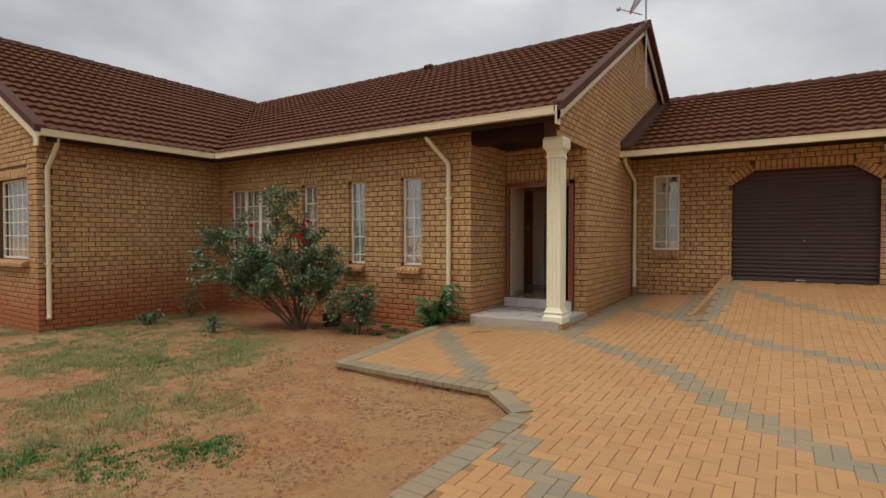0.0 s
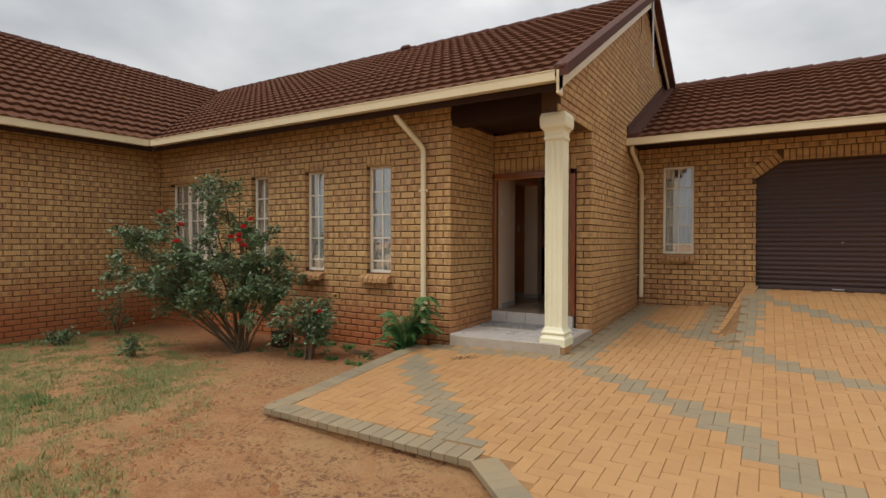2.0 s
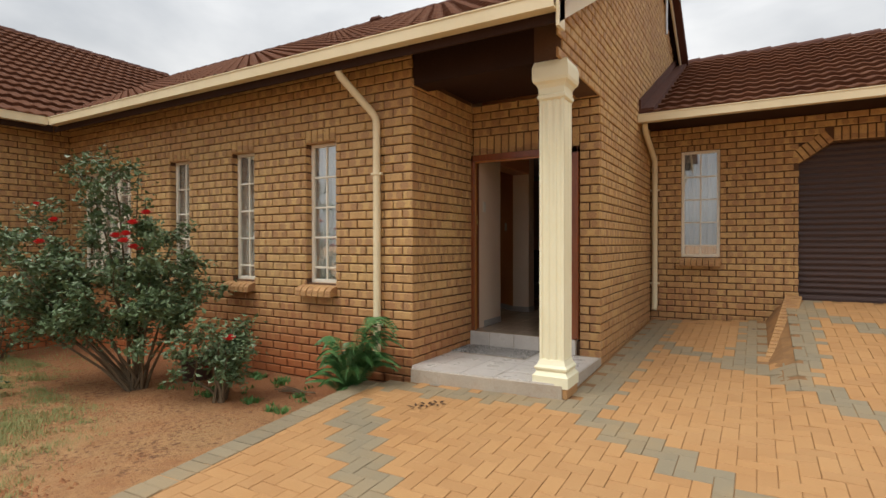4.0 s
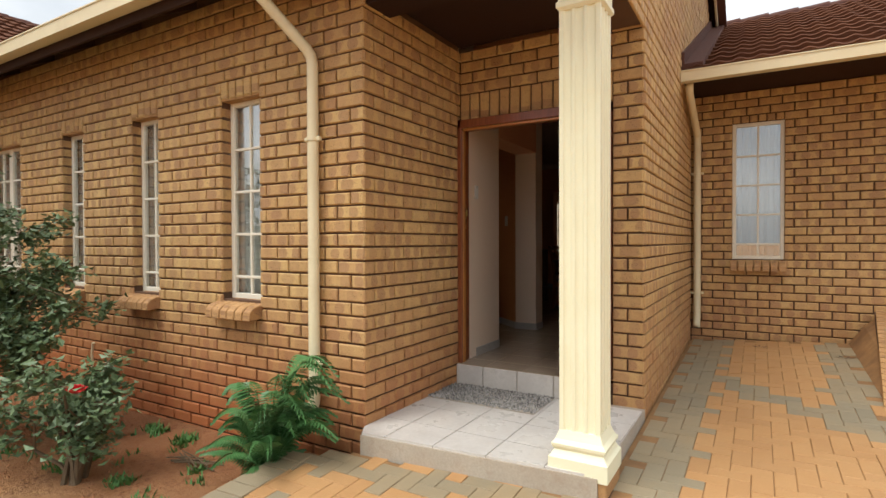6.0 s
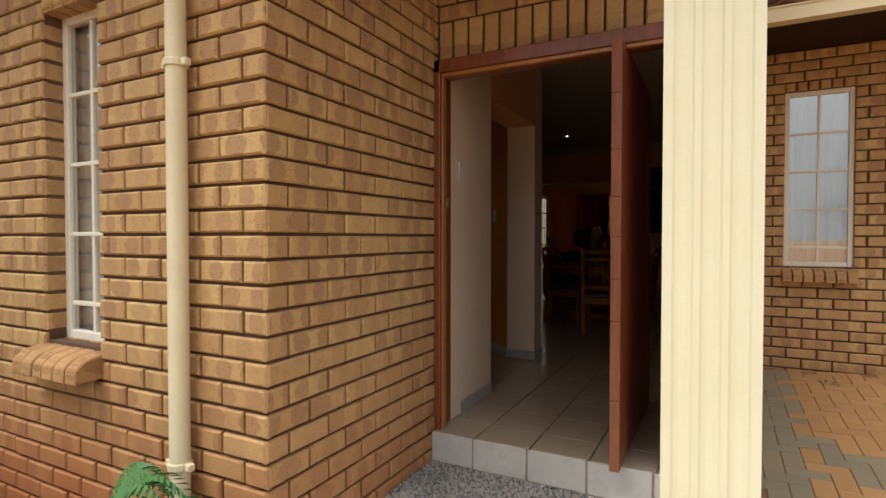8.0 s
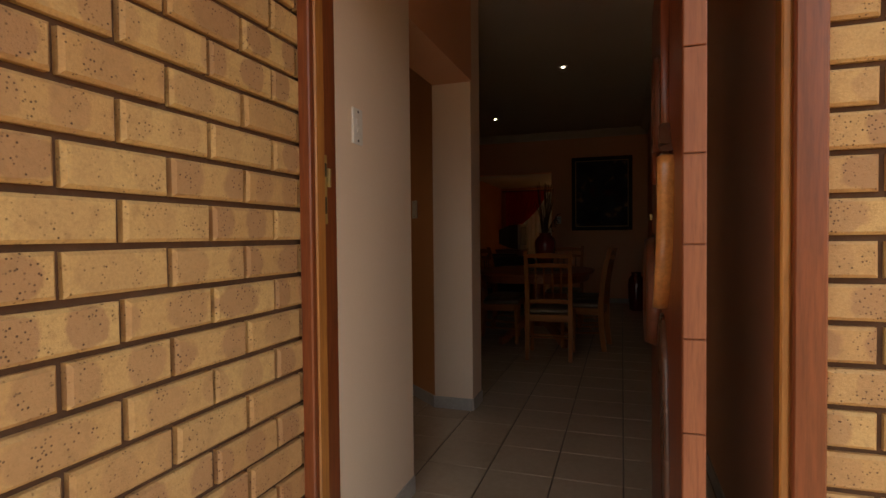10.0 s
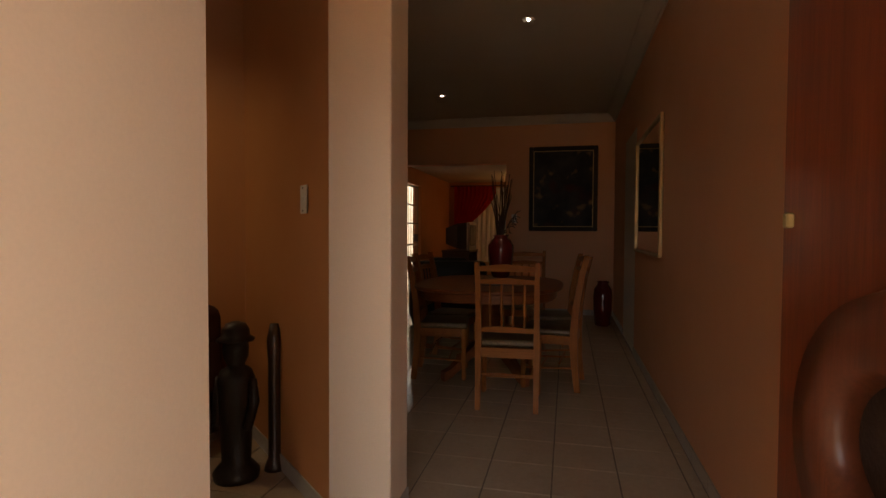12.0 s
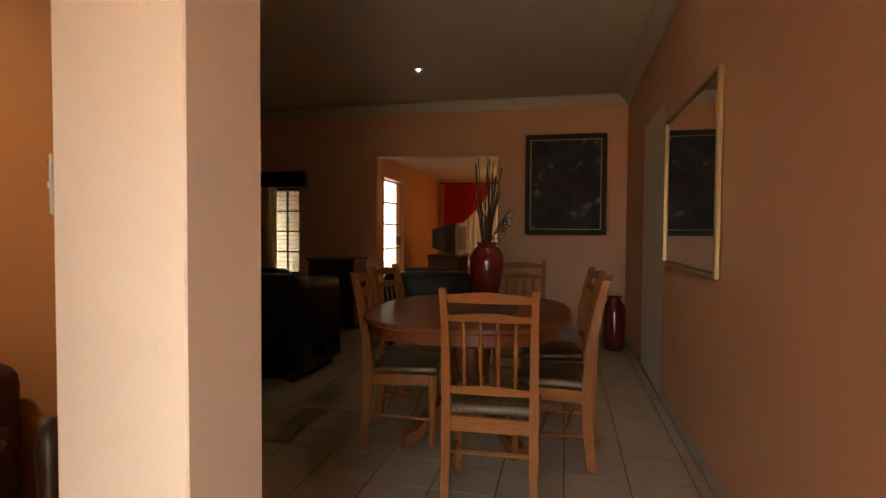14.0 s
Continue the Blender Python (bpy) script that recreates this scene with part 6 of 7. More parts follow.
for i in range(5):
    a_ = rng.uniform(-0.6, 1.0)
    bm = bmesh.new()
    pts = [(0.02, 0, 0.34)]
    for k in range(14):
        t = k / 13
        pts.append((0.04 + 0.12 * t + 0.03 * math.sin(t * 9 + i), 0.02 * math.cos(t * 9 + i), 0.36 + 0.2 * t + 0.035 * math.cos(t * 9 + i)))
    tube(bm, [Matrix.Rotation(a_, 3, "Z") @ Vector(p_) for p_ in pts], 0.003, 5)
    part("curled_twig", bm, M_TWIG, vase)

fvase = thing("floor_vase", "tall maroon floor vase in the corner", "vase", (1.05, 8.05, FLOOR))
bm = bmesh.new()
lathe(bm, [(0.08, 0.0), (0.095, 0.02), (0.11, 0.2), (0.115, 0.35), (0.105, 0.45), (0.07, 0.5), (0.06, 0.52), (0.075, 0.545), (0.06, 0.545), (0.05, 0.5)], 28)
part("body", bm, M_MAROON, fvase, "", True)

# picture and mirror
M_CANVAS, n_, l_, p_ = nodes_of("dark_abstract_canvas")
pos_ = n_.new("ShaderNodeNewGeometry").outputs["Position"]
c_ = mix_node(n_, l_, remap(n_, l_, noise_node(n_, l_, pos_, 3.0, 4), 0.4, 0.7), (0.03, 0.037, 0.05), (0.07, 0.07, 0.078))
c_ = mix_node(n_, l_, remap(n_, l_, noise_node(n_, l_, pos_, 4.6, 2), 0.6, 0.75, 0.0, 0.8), c_, (0.4, 0.26, 0.13))
c_ = mix_node(n_, l_, remap(n_, l_, noise_node(n_, l_, pos_, 2.1, 2), 0.55, 0.7, 0.0, 0.6), c_, (0.14, 0.02, 0.015))
l_.new(c_, p_.inputs["Base Color"])
p_.inputs["Roughness"].default_value = 0.75
p_.inputs["Specular IOR Level"].default_value = 0.2
pic = thing("framed_picture", "large dark abstract painting in a black frame", "picture", (0.55, FAR_Y, 2.03))
hw, hh = 0.464, 0.585
for lo, hi in (((-hw, -0.035, -hh), (-hw + 0.06, -0.002, hh)), ((hw - 0.06, -0.035, -hh), (hw, -0.002, hh)), ((-hw + 0.06, -0.035, hh - 0.06), (hw - 0.06, -0.002, hh)), ((-hw + 0.06, -0.035, -hh), (hw - 0.06, -0.002, -hh + 0.06))):
    part("frame", boxes((lo, hi), bev=0.008), M_BLACK_FRAME, pic)
g = 0.06
for lo, hi in (((-hw + g, -0.03, -hh + g), (-hw + g + 0.008, -0.012, hh - g)), ((hw - g - 0.008, -0.03, -hh + g), (hw - g, -0.012, hh - g)), ((-hw + g, -0.03, hh - g - 0.008), (hw - g, -0.012, hh - g)), ((-hw + g, -0.03, -hh + g), (hw - g, -0.012, -hh + g + 0.008))):
    part("slip", boxes((lo, hi)), M_GILT, pic, "thin pale gilt slip")
part("canvas", boxes(((-hw + 0.05, -0.014, -hh + 0.05), (hw - 0.05, -0.004, hh - 0.05))), M_CANVAS, pic, "dark abstract canvas")

M_MIRROR, n_, l_, p_ = nodes_of("mirror_silver")
p_.inputs["Base Color"].default_value, p_.inputs["Metallic"].default_value, p_.inputs["Roughness"].default_value = (0.85, 0.85, 0.85, 1), 1.0, 0.01
mir = thing("wall_mirror", "wide mirror in a thin gilt frame", "mirror", (HR, 5.69, 1.745))
hl, hh = 0.66, 0.485
part("glass", boxes(((-0.014, -hl + 0.03, -hh + 0.03), (-0.004, hl - 0.03, hh - 0.03))), M_MIRROR, mir, "silvered mirror glass")
for lo, hi in (((-0.03, -hl, -hh), (-0.002, -hl + 0.022, hh)), ((-0.03, hl - 0.022, -hh), (-0.002, hl, hh)), ((-0.03, -hl + 0.022, hh - 0.022), (-0.002, hl - 0.022, hh)), ((-0.03, -hl + 0.022, -hh), (-0.002, hl - 0.022, -hh + 0.022))):
    part("frame", boxes((lo, hi), bev=0.006), M_GILT, mir)


# downlights
M_BULB = glow("lit_downlight", (1.0, 0.85, 0.6), 30.0)
for x, y, power in ((0.31, 5.37, 0.45), (-0.85, 7.45, 0.06), (-1.9, 3.2, 3.4), (-3.6, 3.2, 4.2)):
    dl = thing("downlight", "small lit recessed ceiling downlight", "downlight", (x, y, CEIL), 0, "ceiling downlights")
    bm = bmesh.new()
    lathe(bm, [(0.03, -0.004), (0.042, -0.006), (0.045, -0.001), (0.03, -0.001)], 20)
    part("bezel", bm, M_STEEL, dl)
    bm = bmesh.new()
    lathe(bm, [(0.006, -0.009), (0.011, -0.006), (0.011, -0.002)], 16)
    part("bulb", bm, M_BULB, dl, "lit bulb")
    lamp = new("downlight_beam", bpy.data.lights.new("downlight_beam", "SPOT"))
    lamp.data.energy, lamp.data.spot_size, lamp.data.spot_blend, lamp.data.color, lamp.data.shadow_soft_size = power, radians(120), 0.8, (1.0, 0.75, 0.45), 0.03
    lamp.matrix_world = look((x, y, CEIL - 0.02), (x, y, 0))


# ---- living room ----
def sofa(name, label, at, turn, w, d, h, mat, seats, arm=0.24, arm_top=0.76):
    th = thing(name, label, "sofa", at, turn)
    part("base", boxes(((-w / 2, 0, 0.06), (w / 2, d - 0.05, 0.3)), bev=0.03, seg=2), mat, th, "", True)
    part("backrest", boxes(((-w / 2 + 0.02, d - 0.26, 0.2), (w / 2 - 0.02, d, h)), bev=0.08, seg=4), mat, th, "", True)
    for s in (-1, 1):
        x0, x1 = sorted((s * w / 2, s * (w / 2 - arm)))
        part("armrest", boxes(((x0, 0.0, 0.08), (x1, d - 0.04, h * arm_top)), bev=0.075, seg=4), mat, th, "", True)
        for y in (0.05, d - 0.1):
            part("foot", boxes(((s * (w / 2 - 0.1) - 0.03, y, 0.0), (s * (w / 2 - 0.1) + 0.03, y + 0.05, 0.07))), M_DARKWOOD, th)
    sw = (w - 2 * arm) / seats
    for i in range(seats):
        x0 = -w / 2 + arm + i * sw
        part("seat_cushion", boxes(((x0 + 0.005, -0.02, 0.3), (x0 + sw - 0.005, d - 0.25, 0.46)), bev=0.06, seg=4), mat, th, "", True)
        part("back_cushion", boxes(((x0 + 0.005, d - 0.42, 0.44), (x0 + sw - 0.005, d - 0.22, h + 0.03)), bev=0.07, seg=4), mat, th, "", True)
    return th


sofa("leather_sofa", "black leather sofa in the living room", (-2.35, 6.95, FLOOR), 180, 1.85, 0.8, 0.84, M_BLACK_LEATHER, 2, 0.26, 0.94)
sofa("leather_armchair", "black leather armchair before the arch", (-0.95, 8.0, FLOOR), 200, 0.9, 0.8, 0.8, M_BLACK_LEATHER, 1, 0.2)
sofa("lounge_sofa", "brown corduroy sofa against the lounge wall", (-2.25, 3.05, FLOOR), 0, 2.0, 0.86, 0.73, M_BROWN_SOFA, 2, 0.26)
cush = part("cushion", boxes(((-0.22, -0.07, -0.2), (0.22, 0.07, 0.2)), bev=0.06, seg=4), M_BROWN_SOFA, None, "", True)
cush.matrix_world = pose(-1.55, 3.5, FLOOR + 0.68, -20, 0, 8)
tagged(cush, "dark brown cushion leaning on the lounge sofa", "cushion")

# carved statue
bm = bmesh.new()
lathe(bm, [(0.1, 0.0), (0.105, 0.03), (0.09, 0.05), (0.065, 0.08), (0.07, 0.2), (0.074, 0.32), (0.08, 0.42), (0.084, 0.46), (0.07, 0.5), (0.04, 0.52), (0.04, 0.53), (0.055, 0.56), (0.058, 0.6), (0.055, 0.63), (0.082, 0.636), (0.086, 0.645), (0.063, 0.66), (0.06, 0.69), (0.045, 0.715), (0.015, 0.725)], 20)
for s in (-1, 1):
    tube(bm, [(s * 0.078, 0, 0.46), (s * 0.095, 0, 0.36), (s * 0.08, -0.035, 0.24)], [0.026, 0.024, 0.02], 8)
st = part("carved_statue", bm, M_STATUE, None, "", True)
st.matrix_world = pose(-0.865, 3.4, FLOOR)
tagged(st, "blackened carved wooden statue with a brimmed hat", "statue")
# dark post added in place of the faint wall shadow by the statue
tall = thing("drum_stand", "slim dark post standing in for the shadow beside the statue", "stand", (-0.74, 3.52, FLOOR))
bm = bmesh.new()
lathe(bm, [(0.05, 0.0), (0.045, 0.02), (0.03, 0.06), (0.028, 0.5), (0.035, 0.62), (0.02, 0.7)], 14)
part("post", bm, M_DARKWOOD, tall, "", True)

# pelmet, cabinet and the sun room
pel = thing("pelmet", "dark wooden pelmet over the living room window", "pelmet", (-3.1, FAR_Y, 2.04))
part("board", boxes(((-0.3, -0.1, 0.0), (0.36, -0.09, 0.2)), bev=0.005), M_DARKWOOD, pel)
part("top", boxes(((-0.3, -0.09, 0.19), (0.36, -0.002, 0.2))), M_DARKWOOD, pel)
part("end", boxes(((0.35, -0.09, 0.0), (0.36, -0.002, 0.19))), M_DARKWOOD, pel)
drape("net_curtain", -3.3, -3.14, 0.7, 2.05, FAR_Y - 0.05, cloth("gold_side_curtain", (0.5, 0.33, 0.12), 0.4, 0.0), "gold side curtain at the living room window", 3, 0.015)
cab = thing("side_cabinet", "low dark wooden side cabinet against the wall", "cabinet", (-2.2, 8.6, FLOOR))
part("carcass", boxes(((-0.3, -0.2, 0.04), (0.3, 0.2, 0.82)), bev=0.006), M_DARKWOOD, cab)
part("top", boxes(((-0.32, -0.22, 0.82), (0.32, 0.2, 0.85)), bev=0.006), M_DARKWOOD, cab)
for s in (-1, 1):
    d_ = part("door", boxes(((min(s * 0.005, s * 0.29), -0.215, 0.07), (max(s * 0.005, s * 0.29), -0.2, 0.8)), bev=0.004), M_DARKWOOD, cab)
    part("knob", boxes(((s * 0.03 - 0.01, -0.235, 0.45), (s * 0.03 + 0.01, -0.215, 0.47)), bev=0.006), M_BRASS, d_)

tv = thing("television", "silver-grey tube television on a dark stand", "television", (-1.5, 11.9, FLOOR + 0.78), 88)
part("front", boxes(((-0.34, -0.26, 0.0), (0.34, -0.2, 0.56)), bev=0.02, seg=2), M_TV, tv)
part("screen", boxes(((-0.27, -0.266, 0.09), (0.27, -0.258, 0.5)), bev=0.01), M_SCREEN, tv)
bm = bmesh.new()
rings = [[bm.verts.new((sx * a_, y, 0.28 + sz * b_)) for sx, sz in ((-1, -1), (1, -1), (1, 1), (-1, 1))] for a_, b_, y in ((0.32, 0.27, -0.2), (0.3, 0.25, 0.0), (0.2, 0.17, 0.22), (0.19, 0.16, 0.26))]
for a_, b_ in zip(rings, rings[1:]):
    for i in range(4):
        bm.faces.new((a_[i], a_[(i + 1) % 4], b_[(i + 1) % 4], b_[i]))
bm.faces.new(rings[-1])
part("back_shell", bm, M_BLACK_LEATHER, tv, "dark tapered back shell")
stand = thing("tv_stand", "dark wooden television stand", "stand", (-1.5, 11.9, FLOOR), 88)
part("top", boxes(((-0.45, -0.28, 0.74), (0.45, 0.28, 0.78)), bev=0.005), M_DARKWOOD, stand)
for s in (-1, 1):
    part("side", boxes(((s * 0.43 - 0.015, -0.26, 0.0), (s * 0.43 + 0.015, 0.26, 0.74))), M_DARKWOOD, stand)
part("shelf", boxes(((-0.415, -0.26, 0.3), (0.415, 0.26, 0.33))), M_DARKWOOD, stand)


def swept(s, t, u, z):
    pull = max(0.0, (t - 0.15) / 0.85) ** 1.3
    return -2.05 + (u + 2.05) * (1 - 0.72 * pull), z + (u + 2.05) * 0.25 * pull


drape("red_curtain", -2.05, -1.05, 1.3, 2.52, 13.88, M_RED_CLOTH, "sheer red curtain swept aside at the sun room window", 10, 0.025, swept)
drape("net_curtain", -1.9, -0.3, 0.72, 2.45, 13.96, M_NET, "white net curtain at the sun room window", 14, 0.015)
bm = bmesh.new()
tube(bm, [(-2.15, 13.9, 2.53), (-0.1, 13.9, 2.53)], 0.014, 8)
tagged(part("curtain_rail", bm, M_DARKWOOD), "dark curtain rail over the sun room window", "curtain rail")

# barred door of the sun room
sdoor = thing("security_gate", "barred cream steel gate in the sun room doorway", "gate", (-2.27, 10.875, FLOOR))
for y in (-0.52, 0.52):
    part("stile", boxes(((-0.02, y - 0.02, 0.0), (0.02, y + 0.02, 2.03))), M_BARS, sdoor)
for i in range(1, 7):
    y = -0.52 + 1.04 * i / 7
    bm = bmesh.new()
    tube(bm, [(0, y, 0.02), (0, y, 2.02)], 0.011, 6)
    part("bar", bm, M_BARS, sdoor)
for z in (0.02, 0.45, 0.9, 1.3, 1.65, 2.0):
    part("rail", boxes(((-0.012, -0.5, z - 0.012), (0.012, 0.5, z + 0.012))), M_BARS, sdoor)
part("lock_box", boxes(((-0.03, 0.36, 0.95), (0.03, 0.48, 1.1)), bev=0.008), M_SCREW, sdoor)
# wall light in the sun room
wl_t = thing("wall_light", "small lit wall light in the sun room", "wall light", (-0.2, 12.8, 2.3))
bm = bmesh.new()
lathe(bm, [(0.05, 0.0), (0.07, 0.05), (0.08, 0.1), (0.05, 0.1)], 16)
part("shade", bm, glow("lit_amber_shade", (1.0, 0.55, 0.2), 4.0), wl_t, "lit amber shade", True)
bm = bmesh.new()
tube(bm, [(0, 0, 0.1), (0, 0, 0.32)], 0.008, 6)
part("stem", bm, M_BRASS, wl_t)
# garden wall seen through the living room window
bm = boxes(((-12.0, 12.6 + P, -0.6), (-3.4, 12.8, 2.6)))
M_PALE_BRICK = brick_material("pale_garden_brick", (0.78, 0.66, 0.46), (0.7, 0.57, 0.39), (0.58, 0.45, 0.3), None, 0)
garden_wall = setting("garden_wall", bm, M_MORTAR, "pale face-brick garden wall in the back yard", "wall")
lay_bricks(garden_wall, bond(-10.0, -3.4, -0.5, 2.6, [], True), frame_of((0, 12.6, 0), (1, 0, 0)), None, M_PALE_BRICK)
# assumed roof, added to darken the gate view and cut daylight indoors
veranda = thing("veranda_roof", "assumed brown boarded veranda roof, added to shade the back yard", "roof", kind="structure")
part("deck", boxes(((-5.6, FAR_Y + 0.21, 2.72), (-2.36, 12.5, 2.76))), M_SOFFIT, veranda)
for x in np.arange(-5.5, -2.4, 0.6):
    part("beam", boxes(((float(x), FAR_Y + 0.21, 2.6), (float(x) + 0.05, 12.5, 2.72)), bev=0.004), M_SOFFIT, veranda)

# white frame round the side opening of the hall
df2 = thing("door_frame_2", "pale painted frame round the side opening", "door frame", (1.36, 7.0, FLOOR), kind="structure")
part("jamb", boxes(((-0.12, 0.47, 0.0), (0.13, 0.5, 2.13)), bev=0.003), M_SWITCH, df2)
part("jamb", boxes(((-0.12, -0.5, 0.0), (0.13, -0.47, 2.13)), bev=0.003), M_SWITCH, df2)
part("head", boxes(((-0.12, -0.47, 2.1), (0.13, 0.47, 2.13)), bev=0.003), M_SWITCH, df2)
# added pale panel closes the opening, imitating its lit far jamb
part("opening_panel", boxes(((-0.1222, -0.5, 0.0), (-0.1182, 0.5, 2.13))), M_SWITCH, df2, "pale panel standing for the lit far jamb of the opening")


# ---- planting ----
def leaf_blob(vs, fs, c, size, rng_, up=0.4):
    """One small leaf, folded along its rib."""
    d = Vector((rng_.gauss(0, 1), rng_.gauss(0, 1), rng_.gauss(0, 0.6))).normalized()
    s = d.cross(Vector((rng_.gauss(0, 0.4), rng_.gauss(0, 0.4), 1))).normalized()
    n_ = s.cross(d) * 0.18
    k = len(vs)
    w = size * 0.32
    vs += [c, c + d * size * 0.5 + s * w - n_ * size, c + d * size, c + d * size * 0.5 - s * w - n_ * size, c + d * size * 0.5]
    fs += [(k, k + 1, k + 4), (k + 1, k + 2, k + 4), (k + 2, k + 3, k + 4), (k + 3, k, k + 4)]


def mesh_part(name, vs, fs, mat, parent, label=""):
    me_ = bpy.data.meshes.new(name)
    me_.from_pydata([tuple(v) for v in vs], [], fs)
    me_.materials.append(mat)
    ob = new(name, me_)
    ob.parent = parent
    if label:
        ob["label"] = label
    return ob


def rose_bush(name, label, at, height, spread, stems, leaves, seed, flowers, ends=(), category="rose bush"):
    """Canes from one root, each with side twigs; ends gives the canes' tips, or they spread evenly."""
    th = thing(name, label, category, at)
    rng_ = random.Random(seed)
    vs, fs = [], []
    tips = []
    goals = [Vector(e) for e in ends]
    for i in range(0 if goals else stems):
        a = 2 * math.pi * (i + rng_.uniform(-0.3, 0.3)) / stems
        r = spread * rng_.uniform(0.3, 1.0)
        h = height * rng_.uniform(0.55, 1.0) * (1.0 if r < spread * 0.6 else 0.66)
        goals.append(Vector((r * math.cos(a), r * math.sin(a), h)))
    for end in goals:
        h = end.z
        p0 = Vector((rng_.uniform(-0.07, 0.07), rng_.uniform(-0.07, 0.07), -0.05)) * min(1, height)
        mid = Vector((end.x * 0.42, end.y * 0.42, h * 0.45)) + Vector((rng_.gauss(0, 0.05), rng_.gauss(0, 0.05), 0)) * min(1, height)
        pts = [p0, mid * 0.5 + p0 * 0.5 + Vector((0, 0, 0.04)), mid, mid.lerp(end, 0.5) + Vector((rng_.gauss(0, 0.04), rng_.gauss(0, 0.04), 0.06)), end]
        bm_ = bmesh.new()
        tube(bm_, pts, [0.02, 0.015, 0.011, 0.008, 0.004], 6)
        part("stem", bm_, M_STEM, th)
        tips.append(pts)
        for b in range(6 if goals and height > 1 else 4):
            t0 = mid.lerp(end, rng_.uniform(0.1, 0.95))
            e = t0 + Vector((rng_.gauss(0, 0.24), rng_.gauss(0, 0.24), rng_.uniform(-0.12, 0.26))) * spread
            bm_ = bmesh.new()
            tube(bm_, [t0, t0.lerp(e, 0.5) + Vector((0, 0, 0.03)), e], [0.006, 0.005, 0.002], 5)
            part("twig", bm_, M_STEM, th)
            tips.append([t0, t0, t0, t0.lerp(e, 0.5), e])
    per = leaves // len(tips)
    for pts in tips:
        for k in range(per):
            t = rng_.uniform(0.0, 1.0) ** 0.7
            base = pts[2].lerp(pts[4], t)
            for q in range(3):
                c = base + Vector((rng_.gauss(0, 0.05), rng_.gauss(0, 0.05), rng_.gauss(0, 0.04)))
                leaf_blob(vs, fs, c, rng_.uniform(0.035, 0.08), rng_)
    mesh_part("foliage", vs, fs, M_LEAF, th, "small dark green rose leaves")
    for f_ in flowers:
        bm_ = bmesh.new()
        c = Vector(f_)
        for k in range(14):
            a = k * 2.4
            rr = 0.012 + 0.0022 * k
            d = Vector((math.cos(a), math.sin(a), 0))
            s = Vector((-d.y, d.x, 0))
            up = Vector((0, 0, 0.05 - k * 0.0022))
            q = [c + d * rr * 0.5 - s * 0.014, c + d * rr * 0.5 + s * 0.014, c + d * rr * 1.5 + s * 0.02 + up, c + d * rr * 1.7 + up * 0.9, c + d * rr * 1.5 - s * 0.02 + up]
            bm_.faces.new([bm_.verts.new(p) for p in q])
        part("flower", bm_, M_ROSE, th, "crimson rose flower")
    return th


rng = random.Random(8)
fl = [(0.27, -0.05, 1.87), (0.35, -0.3, 1.65), (0.24, -0.34, 1.63), (-0.3, -0.76, 1.57), (-1.37, -0.35, 2.0), (0.22, -0.1, 1.5), (0.34, -0.22, 1.52), (0.4, -0.26, 1.76), (0.42, -0.36, 1.58), (-0.62, -0.5, 1.8)]
# cane tips: along the wall's view, across it, height above the root
CANES = [(-0.3, 0.0, 2.6), (-0.08, 0.2, 2.35), (-0.42, -0.1, 2.2), (0.1, 0.0, 2.05), (-1.85, 0.0, 1.35), (-1.7, 0.3, 1.65), (-1.45, -0.3, 1.8), (-1.2, 0.0, 2.0), (-1.0, 0.3, 1.6),
         (-1.55, -0.2, 1.1), (-1.0, -0.4, 1.2), (-0.7, 0.4, 1.75), (-0.7, -0.3, 1.4), (0.72, 0.0, 1.2), (0.5, 0.3, 1.45), (0.4, -0.4, 1.1), (0.2, 0.4, 1.65), (0.0, -0.4, 1.35), (0.6, -0.2, 0.95), (-0.3, -0.45, 1.1), (-1.2, 0.1, 1.0), (0.25, -0.1, 1.7)]
rose_bush("rose_bush", "tall sprawling rose bush with crimson flowers", (-2.78, -1.1, -0.26), 2.6, 1.0, 0, 5600, 4, fl, [(0.855 * r - 0.52 * d, 0.52 * r + 0.855 * d, z) for r, d, z in CANES])
rose_bush("small_rose_bush", "small rose bush with a crimson flower", (-1.53, -1.0, -0.24), 0.95, 0.42, 10, 700, 9, [(0.24, -0.1, 0.66), (-0.3, 0.05, 0.3)])
rose_bush("rose_seedling", "spindly young rose plant in bare soil", (-3.84, -2.05, -0.28), 0.42, 0.08, 2, 60, 12, [])
rose_bush("rose_seedling", "dusty young rose plant beside the wing wall", (-5.9, -1.2, -0.26), 0.75, 0.18, 3, 60, 15, [])
rose_bush("rose_seedling", "dusty low plant beside the wing wall", (-5.7, -2.1, -0.26), 0.35, 0.2, 4, 110, 17, [])

rose_bush("garden_shrub", "leafy green garden shrub behind the sun room gate", (-4.0, 12.2, -0.5), 2.4, 0.7, 14, 1500, 23, [], (), "shrub")

fern = thing("fern", "green fern-like cycad at the foot of the downpipe", "fern", (-0.42, -0.42, -0.22))
rng = random.Random(14)
